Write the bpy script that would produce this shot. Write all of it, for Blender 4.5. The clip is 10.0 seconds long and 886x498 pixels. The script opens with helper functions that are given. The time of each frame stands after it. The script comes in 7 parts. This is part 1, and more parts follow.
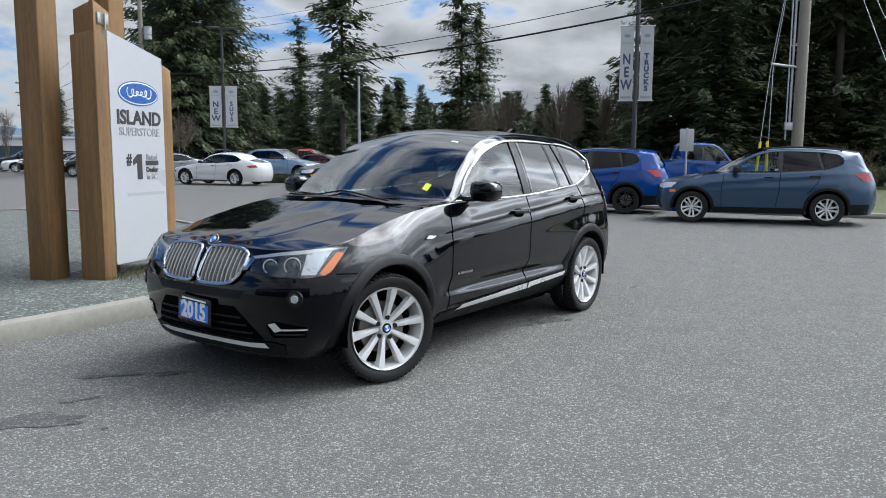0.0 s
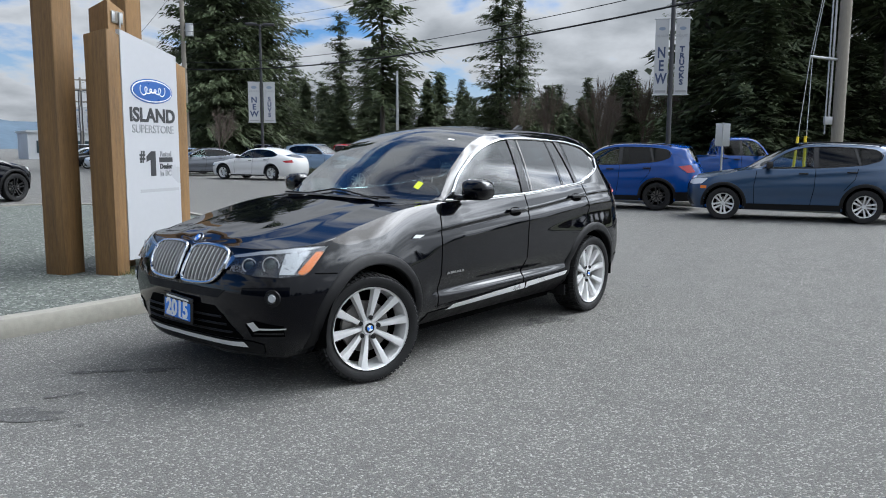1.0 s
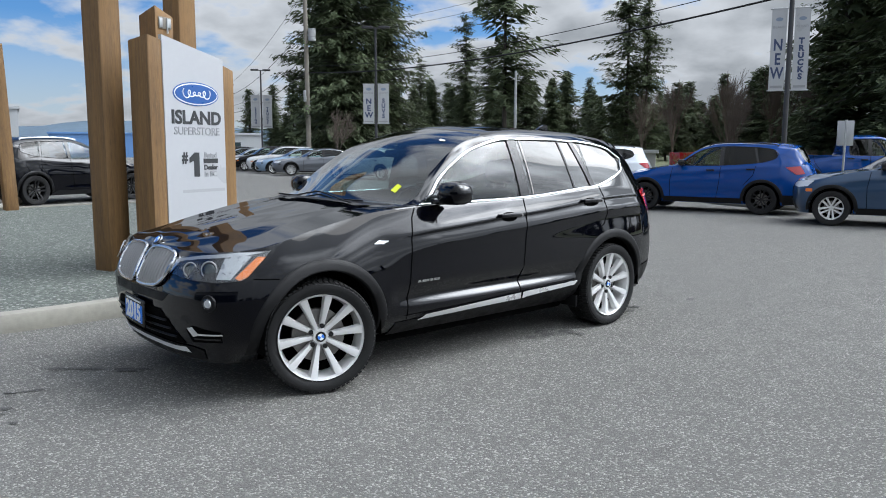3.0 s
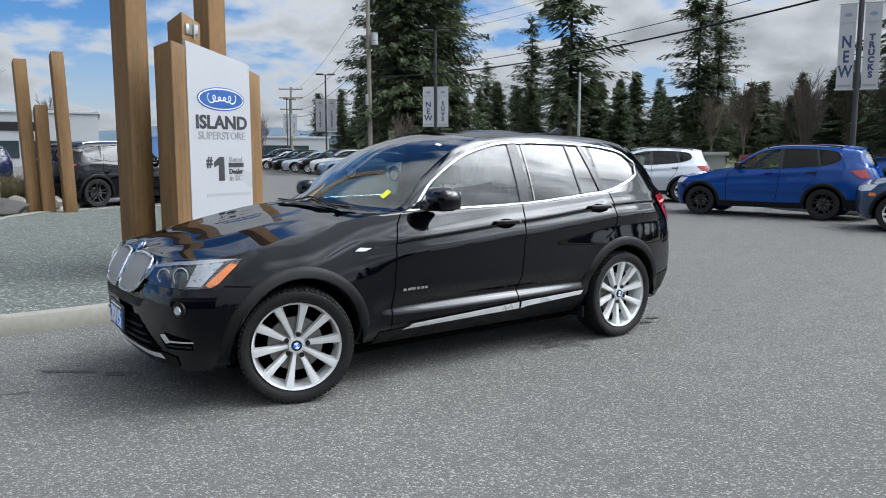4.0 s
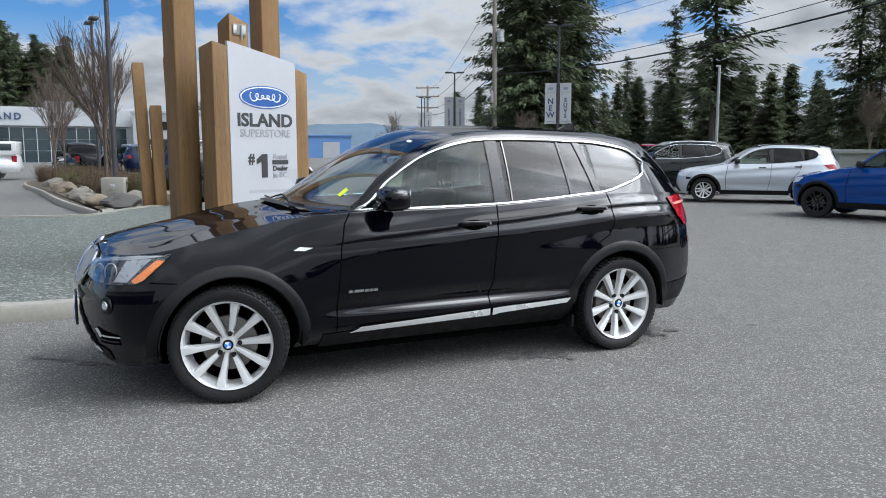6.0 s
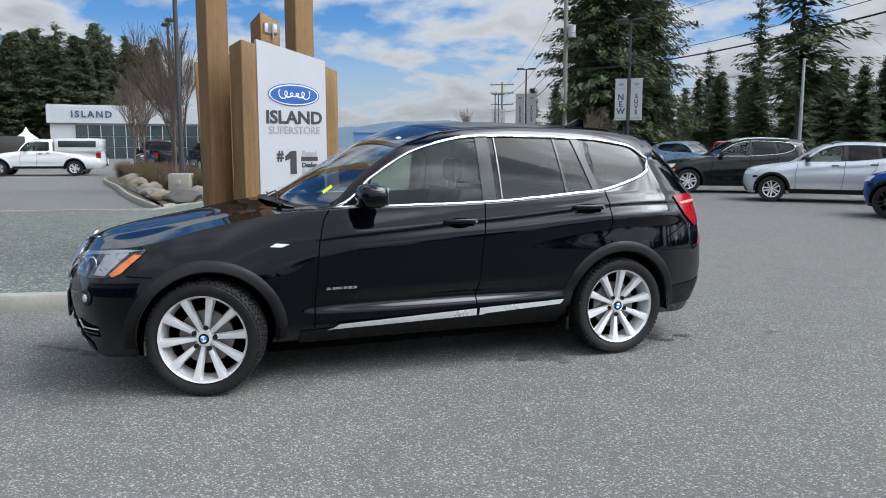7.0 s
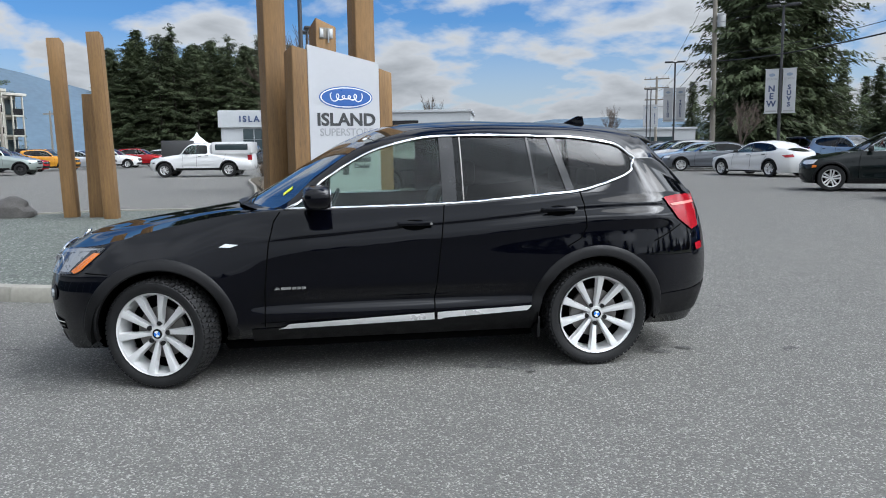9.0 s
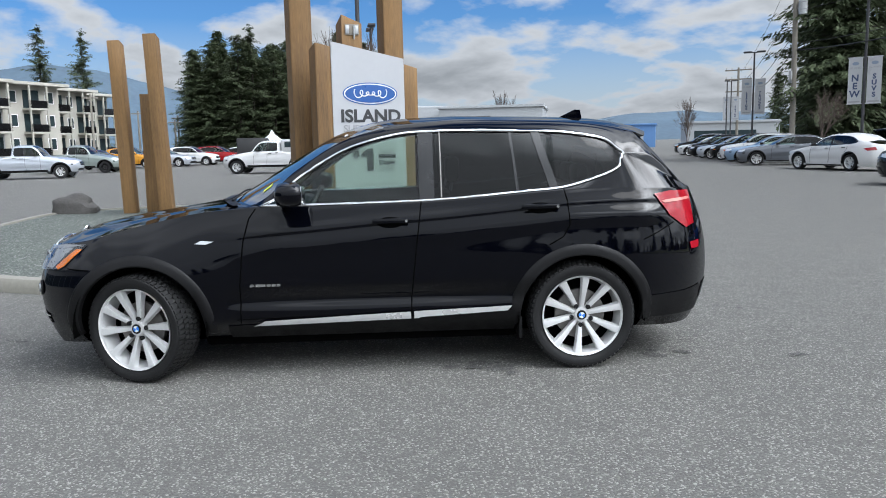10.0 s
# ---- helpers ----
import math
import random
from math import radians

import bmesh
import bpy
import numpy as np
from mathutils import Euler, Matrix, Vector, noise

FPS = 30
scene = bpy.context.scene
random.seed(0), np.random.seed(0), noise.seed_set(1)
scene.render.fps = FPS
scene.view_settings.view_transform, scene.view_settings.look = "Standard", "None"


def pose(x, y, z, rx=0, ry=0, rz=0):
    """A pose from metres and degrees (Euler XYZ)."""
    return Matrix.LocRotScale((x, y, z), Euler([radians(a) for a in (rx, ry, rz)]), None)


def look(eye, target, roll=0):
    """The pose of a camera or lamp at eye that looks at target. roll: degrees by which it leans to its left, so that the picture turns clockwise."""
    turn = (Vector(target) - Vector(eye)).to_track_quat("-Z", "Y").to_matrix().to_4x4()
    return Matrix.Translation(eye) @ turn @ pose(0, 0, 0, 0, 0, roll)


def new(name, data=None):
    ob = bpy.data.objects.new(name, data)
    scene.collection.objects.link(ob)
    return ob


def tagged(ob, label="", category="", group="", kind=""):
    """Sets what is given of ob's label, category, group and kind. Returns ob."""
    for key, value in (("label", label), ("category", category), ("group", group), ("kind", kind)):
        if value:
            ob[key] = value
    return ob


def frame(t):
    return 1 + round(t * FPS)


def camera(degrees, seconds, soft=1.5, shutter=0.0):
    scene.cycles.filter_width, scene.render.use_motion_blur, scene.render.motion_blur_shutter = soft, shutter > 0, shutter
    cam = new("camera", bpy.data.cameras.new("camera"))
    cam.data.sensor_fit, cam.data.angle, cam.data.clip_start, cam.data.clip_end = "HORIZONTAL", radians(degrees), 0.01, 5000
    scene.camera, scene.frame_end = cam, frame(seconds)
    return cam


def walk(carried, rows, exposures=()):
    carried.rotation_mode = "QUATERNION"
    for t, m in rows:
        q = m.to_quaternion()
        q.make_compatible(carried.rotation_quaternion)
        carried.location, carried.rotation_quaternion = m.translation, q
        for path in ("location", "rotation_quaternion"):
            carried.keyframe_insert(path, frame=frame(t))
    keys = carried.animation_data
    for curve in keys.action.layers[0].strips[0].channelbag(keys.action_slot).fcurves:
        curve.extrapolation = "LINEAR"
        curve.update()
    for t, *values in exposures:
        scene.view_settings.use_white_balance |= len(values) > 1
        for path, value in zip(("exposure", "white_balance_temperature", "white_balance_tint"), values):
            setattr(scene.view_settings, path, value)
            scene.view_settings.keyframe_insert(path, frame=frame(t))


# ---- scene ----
from mathutils.bvhtree import BVHTree

cam = camera(60.1, 10.0, 1.0)
METRES, EYE, TILT, LEAN, TURN = 5.787, 1.42, -1.17, -0.92, 0.0
ROWS = [
    (0.0, 0.0, 0.0, 0.0, -0.06, -5.76, 0.6),
    (0.5, 0.026, 0.0055, 0.0024, 1.25, -5.94, 0.61),
    (1.0, 0.0622, 0.0119, 0.0041, 3.08, -6.14, 0.56),
    (1.5, 0.0954, 0.0334, 0.0022, 5.32, -6.27, 0.48),
    (2.0, 0.1376, 0.0526, 0.0038, 7.76, -6.23, 0.38),
    (2.5, 0.1891, 0.0659, 0.0041, 10.23, -6.16, 0.41),
    (4.0, 0.3153, 0.1356, 0.0075, 17.82, -5.82, 0.48),
    (4.5, 0.3573, 0.1612, 0.0056, 20.41, -5.78, 0.46),
    (5.0, 0.3976, 0.1961, 0.0072, 23.04, -5.77, 0.43),
    (5.5, 0.444, 0.225, 0.0068, 25.64, -5.83, 0.35),
    (7.0, 0.5702, 0.3202, 0.0063, 34.12, -6.13, 0.05),
    (7.5, 0.6127, 0.3508, 0.0076, 37.11, -6.19, 0.11),
    (8.0, 0.6486, 0.3923, 0.0064, 40.08, -6.17, 0.24),
    (8.5, 0.6898, 0.4336, 0.0068, 43.01, -6.13, 0.4),
    (9.0, 0.731, 0.4767, 0.0077, 45.81, -6.17, 0.56),
    (9.5, 0.758, 0.5255, 0.0068, 48.72, -6.25, 0.78),
    (10.0, 0.7898, 0.5716, 0.0069, 51.53, -6.42, 0.87),
]
walk(cam, [(t, pose(0, 0, EYE, TILT, LEAN, TURN) @ pose(METRES * x, METRES * y, METRES * z, 90 + pitch, roll, yaw)) for t, x, y, z, yaw, pitch, roll in ROWS])

UP = Vector((0, 0, 1))

# ---- sky and sun ----
SUN_AZ, SUN_EL = 28.0, 50.0
world = bpy.data.worlds.new("sky")
scene.world = world
world.use_nodes = True
wn, wl = world.node_tree.nodes, world.node_tree.links
bg = wn["Background"]
sky = wn.new("ShaderNodeTexSky")
sky.sky_type, sky.sun_disc = "NISHITA", False
sky.sun_elevation, sky.sun_rotation = radians(SUN_EL), radians(90 - SUN_AZ)
sky.air_density, sky.dust_density, sky.ozone_density = 1.0, 0.6, 1.5
tc = wn.new("ShaderNodeTexCoord")
sep = wn.new("ShaderNodeSeparateXYZ")
wl.new(tc.outputs["Generated"], sep.inputs[0])


def wmath(op, a, b, clamp=False):
    n = wn.new("ShaderNodeMath")
    n.operation, n.use_clamp = op, clamp
    for i, v in enumerate((a, b)):
        if isinstance(v, (int, float)):
            n.inputs[i].default_value = v
        else:
            wl.new(v, n.inputs[i])
    return n.outputs[0]


# clouds lie on a flat layer: the direction divided by its height
zz = wmath("MAXIMUM", sep.outputs[2], 0.0)
den = wmath("ADD", zz, 0.30)
comb = wn.new("ShaderNodeCombineXYZ")
wl.new(wmath("DIVIDE", sep.outputs[0], den), comb.inputs[0])
wl.new(wmath("DIVIDE", sep.outputs[1], den), comb.inputs[1])
big = wn.new("ShaderNodeTexNoise")
big.inputs["Scale"].default_value, big.inputs["Detail"].default_value, big.inputs["Roughness"].default_value = 2.1, 9.0, 0.52
big.inputs["Distortion"].default_value = 0.12
wl.new(comb.outputs[0], big.inputs["Vector"])
# more cloud towards the sun, clearer away from it
side = wmath("ADD", wmath("ADD", wmath("MULTIPLY", sep.outputs[0], 0.115), wmath("MULTIPLY", sep.outputs[1], 0.06)), wmath("MULTIPLY", wmath("MAXIMUM", wmath("MULTIPLY", sep.outputs[1], -1.0), 0.0), 0.24))
low = wmath("MULTIPLY", wmath("SUBTRACT", 1.0, wmath("MULTIPLY", zz, 3.2), True), 0.07)
cover = wmath("ADD", wmath("ADD", big.outputs["Fac"], low), side)
ramp = wn.new("ShaderNodeValToRGB")
ramp.color_ramp.elements[0].position, ramp.color_ramp.elements[1].position = 0.44, 0.53
wl.new(cover, ramp.inputs[0])
shade = wn.new("ShaderNodeValToRGB")
shade.color_ramp.elements[0].position, shade.color_ramp.elements[1].position = 0.50, 0.68
shade.color_ramp.elements[0].color, shade.color_ramp.elements[1].color = (8.5, 9.1, 9.9, 1), (4.5, 4.95, 5.5, 1)
wl.new(cover, shade.inputs[0])
mixc = wn.new("ShaderNodeMix")
mixc.data_type = "RGBA"
haze = wmath("SUBTRACT", 1.0, wmath("MULTIPLY", zz, 6.5), True)
wl.new(wmath("MAXIMUM", ramp.outputs[0], wmath("MULTIPLY", haze, 0.9)), mixc.inputs["Factor"])
blue = wn.new("ShaderNodeVectorMath")
blue.operation = "MULTIPLY"
blue.inputs[1].default_value = (0.67, 1.24, 1.96)
wl.new(sky.outputs[0], blue.inputs[0])
wl.new(blue.outputs[0], mixc.inputs["A"])
# clouds glow towards the sun
sx, sy, sz = math.cos(radians(SUN_AZ)) * math.cos(radians(SUN_EL)), math.sin(radians(SUN_AZ)) * math.cos(radians(SUN_EL)), math.sin(radians(SUN_EL))
dot = wmath("ADD", wmath("ADD", wmath("MULTIPLY", sep.outputs[0], sx), wmath("MULTIPLY", sep.outputs[1], sy)), wmath("MULTIPLY", sep.outputs[2], sz))
# thin cloud lets more of the sun through than thick cloud
thin = wmath("MINIMUM", wmath("MAXIMUM", wmath("SUBTRACT", 1.75, wmath("MULTIPLY", wmath("SUBTRACT", cover, 0.52), 9.0)), 0.25), 1.75)
glow = wmath("ADD", 1.0, wmath("MULTIPLY", wmath("MULTIPLY", wmath("POWER", wmath("MAXIMUM", dot, 0.0), 9.0), 3.9), thin))
lit = wn.new("ShaderNodeVectorMath")
lit.operation = "SCALE"
wl.new(shade.outputs[0], lit.inputs[0])
# overcast is brightest overhead; the side out of view is raised to brighten reflections
unseen_lift = wmath("MAXIMUM", wmath("SUBTRACT", wmath("MULTIPLY", sep.outputs[0], 0.92), wmath("MULTIPLY", sep.outputs[1], 0.38)), 0.0)
rise = wmath("MULTIPLY", wmath("ADD", 1.0, wmath("MULTIPLY", zz, 1.3)), wmath("ADD", 1.0, wmath("MULTIPLY", unseen_lift, 2.3)))
wl.new(wmath("MULTIPLY", glow, rise), lit.inputs["Scale"])
wl.new(lit.outputs[0], mixc.inputs["B"])
wl.new(mixc.outputs["Result"], bg.inputs[0])
bg.inputs[1].default_value = 0.062
sun = new("sun", bpy.data.lights.new("sun", "SUN"))
sun.data.energy, sun.data.angle, sun.data.color = 1.4, radians(44.0), (1.0, 0.99, 0.98)
a, e = radians(SUN_AZ), radians(SUN_EL)
sun.matrix_world = look((40 * math.cos(a), 40 * math.sin(a), 40 * math.tan(e)), (0, 0, 0))
scene.view_settings.exposure = 0.06

# ---- materials ----


def mat(name, color, rough=0.5, metal=0.0, var=0.12, scale=6.0, bump=0.0, bscale=80.0, coat=0.0, spec=0.5, stretch=(1, 1, 1), rvar=0.08, random_tint=0.0, coat_ior=1.30):
    """A procedural surface: colour varied at two scales, roughness wear and fine relief."""
    m = bpy.data.materials.new(name)
    m.use_nodes = True
    n, l = m.node_tree.nodes, m.node_tree.links
    b = n["Principled BSDF"]
    t = n.new("ShaderNodeTexCoord")
    mp = n.new("ShaderNodeMapping")
    mp.inputs["Scale"].default_value = stretch
    l.new(t.outputs["Object"], mp.inputs[0])
    n1, n2 = n.new("ShaderNodeTexNoise"), n.new("ShaderNodeTexNoise")
    for nn, sc in ((n1, scale), (n2, scale * 9)):
        nn.inputs["Scale"].default_value, nn.inputs["Detail"].default_value = sc, 5.0
        l.new(mp.outputs[0], nn.inputs["Vector"])
    add = n.new("ShaderNodeMath")
    add.operation = "ADD"
    l.new(n1.outputs["Fac"], add.inputs[0])
    l.new(n2.outputs["Fac"], add.inputs[1])
    last = add.outputs[0]
    if random_tint:
        oi = n.new("ShaderNodeObjectInfo")
        ma = n.new("ShaderNodeMath")
        ma.operation = "MULTIPLY_ADD"
        ma.inputs[1].default_value = random_tint
        l.new(oi.outputs["Random"], ma.inputs[0])
        l.new(last, ma.inputs[2])
        last = ma.outputs[0]
    mr = n.new("ShaderNodeMapRange")
    mr.inputs["From Min"].default_value, mr.inputs["From Max"].default_value = 0.6, 1.4
    mr.inputs["To Min"].default_value, mr.inputs["To Max"].default_value = 1 - var, 1 + var
    l.new(last, mr.inputs[0])
    mx = n.new("ShaderNodeVectorMath")
    mx.operation = "SCALE"
    mx.inputs[0].default_value = color
    l.new(mr.outputs[0], mx.inputs["Scale"])
    l.new(mx.outputs[0], b.inputs["Base Color"])
    rr = n.new("ShaderNodeMapRange")
    rr.inputs["From Min"].default_value, rr.inputs["From Max"].default_value = 0.35, 0.65
    rr.inputs["To Min"].default_value, rr.inputs["To Max"].default_value = max(0.01, rough - rvar), min(1, rough + rvar)
    l.new(n1.outputs["Fac"], rr.inputs[0])
    l.new(rr.outputs[0], b.inputs["Roughness"])
    b.inputs["Metallic"].default_value = metal
    b.inputs["Coat Weight"].default_value = coat
    b.inputs["Coat Roughness"].default_value = 0.02
    b.inputs["Coat IOR"].default_value = coat_ior
    b.inputs["Specular IOR Level"].default_value = spec
    if bump:
        n3 = n.new("ShaderNodeTexNoise")
        n3.inputs["Scale"].default_value, n3.inputs["Detail"].default_value = bscale, 4.0
        l.new(mp.outputs[0], n3.inputs["Vector"])
        bp = n.new("ShaderNodeBump")
        bp.inputs["Strength"].default_value, bp.inputs["Distance"].default_value = bump, 0.01
        l.new(n3.outputs["Fac"], bp.inputs["Height"])
        l.new(bp.outputs[0], b.inputs["Normal"])
    return m


def paint(name, color, metal=0.0, coat_ior=1.40):
    return mat(name, color, 0.3 if metal else 0.2, metal, 0.04, 2.0, coat=1.0, rvar=0.02, spec=0.5 if metal else 0.0, coat_ior=coat_ior)


def lacquer(name, color, low, high, power):
    """Deep clear-coated paint: a dark ground under a gloss that grows towards the slant."""
    m = bpy.data.materials.new(name)
    m.use_nodes = True
    n, l = m.node_tree.nodes, m.node_tree.links
    b = n["Principled BSDF"]
    b.inputs["Base Color"].default_value, b.inputs["Roughness"].default_value, b.inputs["Specular IOR Level"].default_value = (*color, 1), 0.5, 0.0
    gl, mx, lw = n.new("ShaderNodeBsdfGlossy"), n.new("ShaderNodeMixShader"), n.new("ShaderNodeLayerWeight")
    lw.inputs["Blend"].default_value = 0.5
    tex, dust = n.new("ShaderNodeTexNoise"), n.new("ShaderNodeMapRange")
    tex.inputs["Scale"].default_value, tex.inputs["Detail"].default_value = 3.0, 6.0
    l.new(n.new("ShaderNodeTexCoord").outputs["Object"], tex.inputs["Vector"])
    dust.inputs["To Min"].default_value, dust.inputs["To Max"].default_value = 0.01, 0.035
    l.new(tex.outputs["Fac"], dust.inputs[0])
    l.new(dust.outputs[0], gl.inputs["Roughness"])
    pw, ma = n.new("ShaderNodeMath"), n.new("ShaderNodeMath")
    pw.operation, ma.operation = "POWER", "MULTIPLY_ADD"
    pw.inputs[1].default_value, ma.inputs[1].default_value, ma.inputs[2].default_value = power, high, low
    l.new(lw.outputs["Facing"], pw.inputs[0])
    l.new(pw.outputs[0], ma.inputs[0])
    l.new(ma.outputs[0], mx.inputs[0])
    l.new(b.outputs[0], mx.inputs[1])
    l.new(gl.outputs[0], mx.inputs[2])
    l.new(mx.outputs[0], n["Material Output"].inputs[0])
    return m


def glass(name, tint, gloss=0.05):
    """A thin pane: tinted, with more gloss at a slant."""
    m = bpy.data.materials.new(name)
    m.use_nodes = True
    n, l = m.node_tree.nodes, m.node_tree.links
    n.remove(n["Principled BSDF"])
    tr, gl, mx, lw = n.new("ShaderNodeBsdfTransparent"), n.new("ShaderNodeBsdfGlossy"), n.new("ShaderNodeMixShader"), n.new("ShaderNodeLayerWeight")
    tr.inputs[0].default_value = (*tint, 1)
    gl.inputs["Roughness"].default_value = 0.005
    lw.inputs["Blend"].default_value = 0.5
    pw, ma = n.new("ShaderNodeMath"), n.new("ShaderNodeMath")
    pw.operation, ma.operation = "POWER", "MULTIPLY_ADD"
    pw.inputs[1].default_value, ma.inputs[1].default_value, ma.inputs[2].default_value = 2.6, 0.9, gloss
    l.new(lw.outputs["Facing"], pw.inputs[0])
    l.new(pw.outputs[0], ma.inputs[0])
    l.new(ma.outputs[0], mx.inputs[0])
    l.new(tr.outputs[0], mx.inputs[1])
    l.new(gl.outputs[0], mx.inputs[2])
    l.new(mx.outputs[0], n["Material Output"].inputs[0])
    return m


def stony(name, dark, light, fleck, scale, rough=0.85, bump=0.5, big_var=0.12, big_scale=0.35):
    """Aggregate: voronoi stones of random brightness, over large soft blotches."""
    m = mat(name, dark, rough, 0, big_var, big_scale)
    n, l = m.node_tree.nodes, m.node_tree.links
    b = n["Principled BSDF"]
    t = n.new("ShaderNodeTexCoord")
    v = n.new("ShaderNodeTexVoronoi")
    v.inputs["Scale"].default_value = scale
    l.new(t.outputs["Object"], v.inputs["Vector"])
    sp = n.new("ShaderNodeSeparateColor")
    l.new(v.outputs["Color"], sp.inputs[0])
    cr = n.new("ShaderNodeValToRGB")
    cr.color_ramp.elements[0].position, cr.color_ramp.elements[1].position = 0.25, 0.97
    cr.color_ramp.elements[0].color, cr.color_ramp.elements[1].color = (*dark, 1), (*fleck, 1)
    mid = cr.color_ramp.elements.new(0.8)
    mid.color = (*light, 1)
    l.new(sp.outputs[0], cr.inputs[0])
    old = b.inputs["Base Color"].links[0].from_socket
    mx = n.new("ShaderNodeMix")
    mx.data_type, mx.blend_type = "RGBA", "MULTIPLY"
    mx.inputs["Factor"].default_value = 1.0
    sc = n.new("ShaderNodeVectorMath")
    sc.operation = "DIVIDE"
    sc.inputs[1].default_value = dark
    l.new(old, sc.inputs[0])
    l.new(cr.outputs[0], mx.inputs["A"])
    l.new(sc.outputs[0], mx.inputs["B"])
    l.new(mx.outputs["Result"], b.inputs["Base Color"])
    bp = n.new("ShaderNodeBump")
    bp.inputs["Strength"].default_value, bp.inputs["Distance"].default_value = bump, 0.006
    l.new(v.outputs["Distance"], bp.inputs["Height"])
    bp.invert = True
    l.new(bp.outputs[0], b.inputs["Normal"])
    return m


ASPHALT = stony("asphalt", (0.107, 0.105, 0.098), (0.146, 0.143, 0.134), (0.29, 0.285, 0.262), 112.0, 0.92, 0.8)
ASPHALT.node_tree.nodes["Principled BSDF"].inputs["Specular IOR Level"].default_value = 0.15
GRAVEL = stony("crushed gravel", (0.060, 0.070, 0.060), (0.105, 0.117, 0.102), (0.24, 0.245, 0.225), 42.0, 0.95, 1.0, 0.2, 0.6)
STAIN = stony("oil stained asphalt", (0.070, 0.069, 0.066), (0.098, 0.097, 0.093), (0.20, 0.20, 0.19), 112.0, 0.92)
STAIN.node_tree.nodes["Principled BSDF"].inputs["Specular IOR Level"].default_value = 0.15
CONCRETE = mat("kerb concrete", (0.25, 0.238, 0.205), 0.9, 0, 0.14, 2.5, 0.2, 120)
EARTH = mat("planting soil", (0.07, 0.055, 0.035), 1.0, 0, 0.4, 2.0, 0.8, 25)
GRASS = mat("rough grass", (0.075, 0.085, 0.035), 1.0, 0, 0.4, 1.5, 0.8, 40)
TIMBER = mat("oiled timber", (0.150, 0.083, 0.031), 0.7, 0, 0.6, 3.0, 0.35, 30, stretch=(7, 7, 0.3), random_tint=0.25)
PANELW = mat("white sign panel", (0.41, 0.418, 0.435), 0.35, 0, 0.03, 1.5)
INK = mat("black sign lettering", (0.03, 0.032, 0.035), 0.5, 0, 0.05)
GREYINK = mat("grey sign lettering", (0.27, 0.275, 0.285), 0.5, 0, 0.05)
PALEINK = mat("pale grey sign lettering", (0.34, 0.345, 0.355), 0.5, 0, 0.05)
BLUEINK = mat("blue emblem", (0.02, 0.09, 0.30), 0.35, 0, 0.1)
PLATEBLUE = mat("bright blue plate", (0.02, 0.19, 0.72), 0.4, 0, 0.06)
NAVY = mat("navy lettering", (0.03, 0.05, 0.12), 0.5, 0, 0.05)
WHITE = mat("white paint", (0.8, 0.8, 0.8), 0.4, 0, 0.04)
BLACKPAINT = lacquer("black car paint", (0.0008, 0.0010, 0.0026), 0.021, 0.52, 2.0)
CLAD = mat("black plastic cladding", (0.0065, 0.0065, 0.0072), 0.5, 0, 0.1, 10, 0.1, 400, spec=0.22)
TRIMBLACK = mat("gloss black trim", (0.008, 0.008, 0.009), 0.2, 0, 0.05)
RUBBER = mat("tyre rubber", (0.016, 0.016, 0.0165), 0.55, 0, 0.25, 12, 0.2, 200, spec=0.2)
# near-black colour standing in for the shade in gaps and recesses
DARK = mat("painted recess shade", (0.0008, 0.0008, 0.0009), 0.9, 0, 0.1, spec=0.05)
ALLOY = mat("silver alloy", (0.70, 0.70, 0.70), 0.36, 0.35, 0.05, 6)
CHROME = mat("chrome", (0.66, 0.67, 0.68), 0.14, 1.0, 0.03, 4, rvar=0.04)
SATIN = mat("satin aluminium", (0.76, 0.76, 0.76), 0.35, 0.5, 0.04, 5)
STEEL = mat("galvanised steel", (0.42, 0.43, 0.44), 0.5, 0.7, 0.1, 8)
DISC = mat("brake disc", (0.22, 0.21, 0.2), 0.45, 0.8, 0.2, 14)
GLASSF = glass("front window glass", (0.60, 0.71, 0.64), 0.034)
GLASSR = glass("tinted window glass", (0.10, 0.12, 0.12), 0.026)
GLASSW = glass("windscreen glass", (0.40, 0.52, 0.58), 0.04)
LENS = glass("lamp lens", (0.88, 0.9, 0.92), 0.06)
AMBER = mat("amber lens", (0.75, 0.18, 0.02), 0.15, 0, 0.08, 60)
REDLENS = mat("red lamp lens", (0.30, 0.006, 0.014), 0.15, 0, 0.2, 30, coat=1.0)
SILVERPAINT = mat("silver painted plastic", (0.78, 0.78, 0.78), 0.4, 0.1, 0.04, 5)
SLATM = mat("satin grille slat", (0.38, 0.38, 0.38), 0.4, 0.6, 0.05, 8)
DULL = mat("dull lamp reflector", (0.40, 0.41, 0.42), 0.3, 0.6, 0.15, 20)
SEATM = mat("black leather", (0.02, 0.02, 0.021), 0.5, 0, 0.1)
STICKER = mat("yellow green sticker", (0.62, 0.72, 0.03), 0.5, 0, 0.05)
BARK = mat("conifer bark", (0.045, 0.038, 0.031), 0.95, 0, 0.3, 3, 0.8, 12, stretch=(3, 3, 0.5))
NEEDLE = mat("conifer needles", (0.064, 0.082, 0.043), 0.7, 0, 0.45, 0.8, spec=0.25, random_tint=0.3)
nn, nl = NEEDLE.node_tree.nodes, NEEDLE.node_tree.links
trans, leafmix = nn.new("ShaderNodeBsdfTranslucent"), nn.new("ShaderNodeMixShader")
nl.new(nn["Principled BSDF"].inputs["Base Color"].links[0].from_socket, trans.inputs[0])
leafmix.inputs[0].default_value = 0.25
nl.new(nn["Principled BSDF"].outputs[0], leafmix.inputs[1])
nl.new(trans.outputs[0], leafmix.inputs[2])
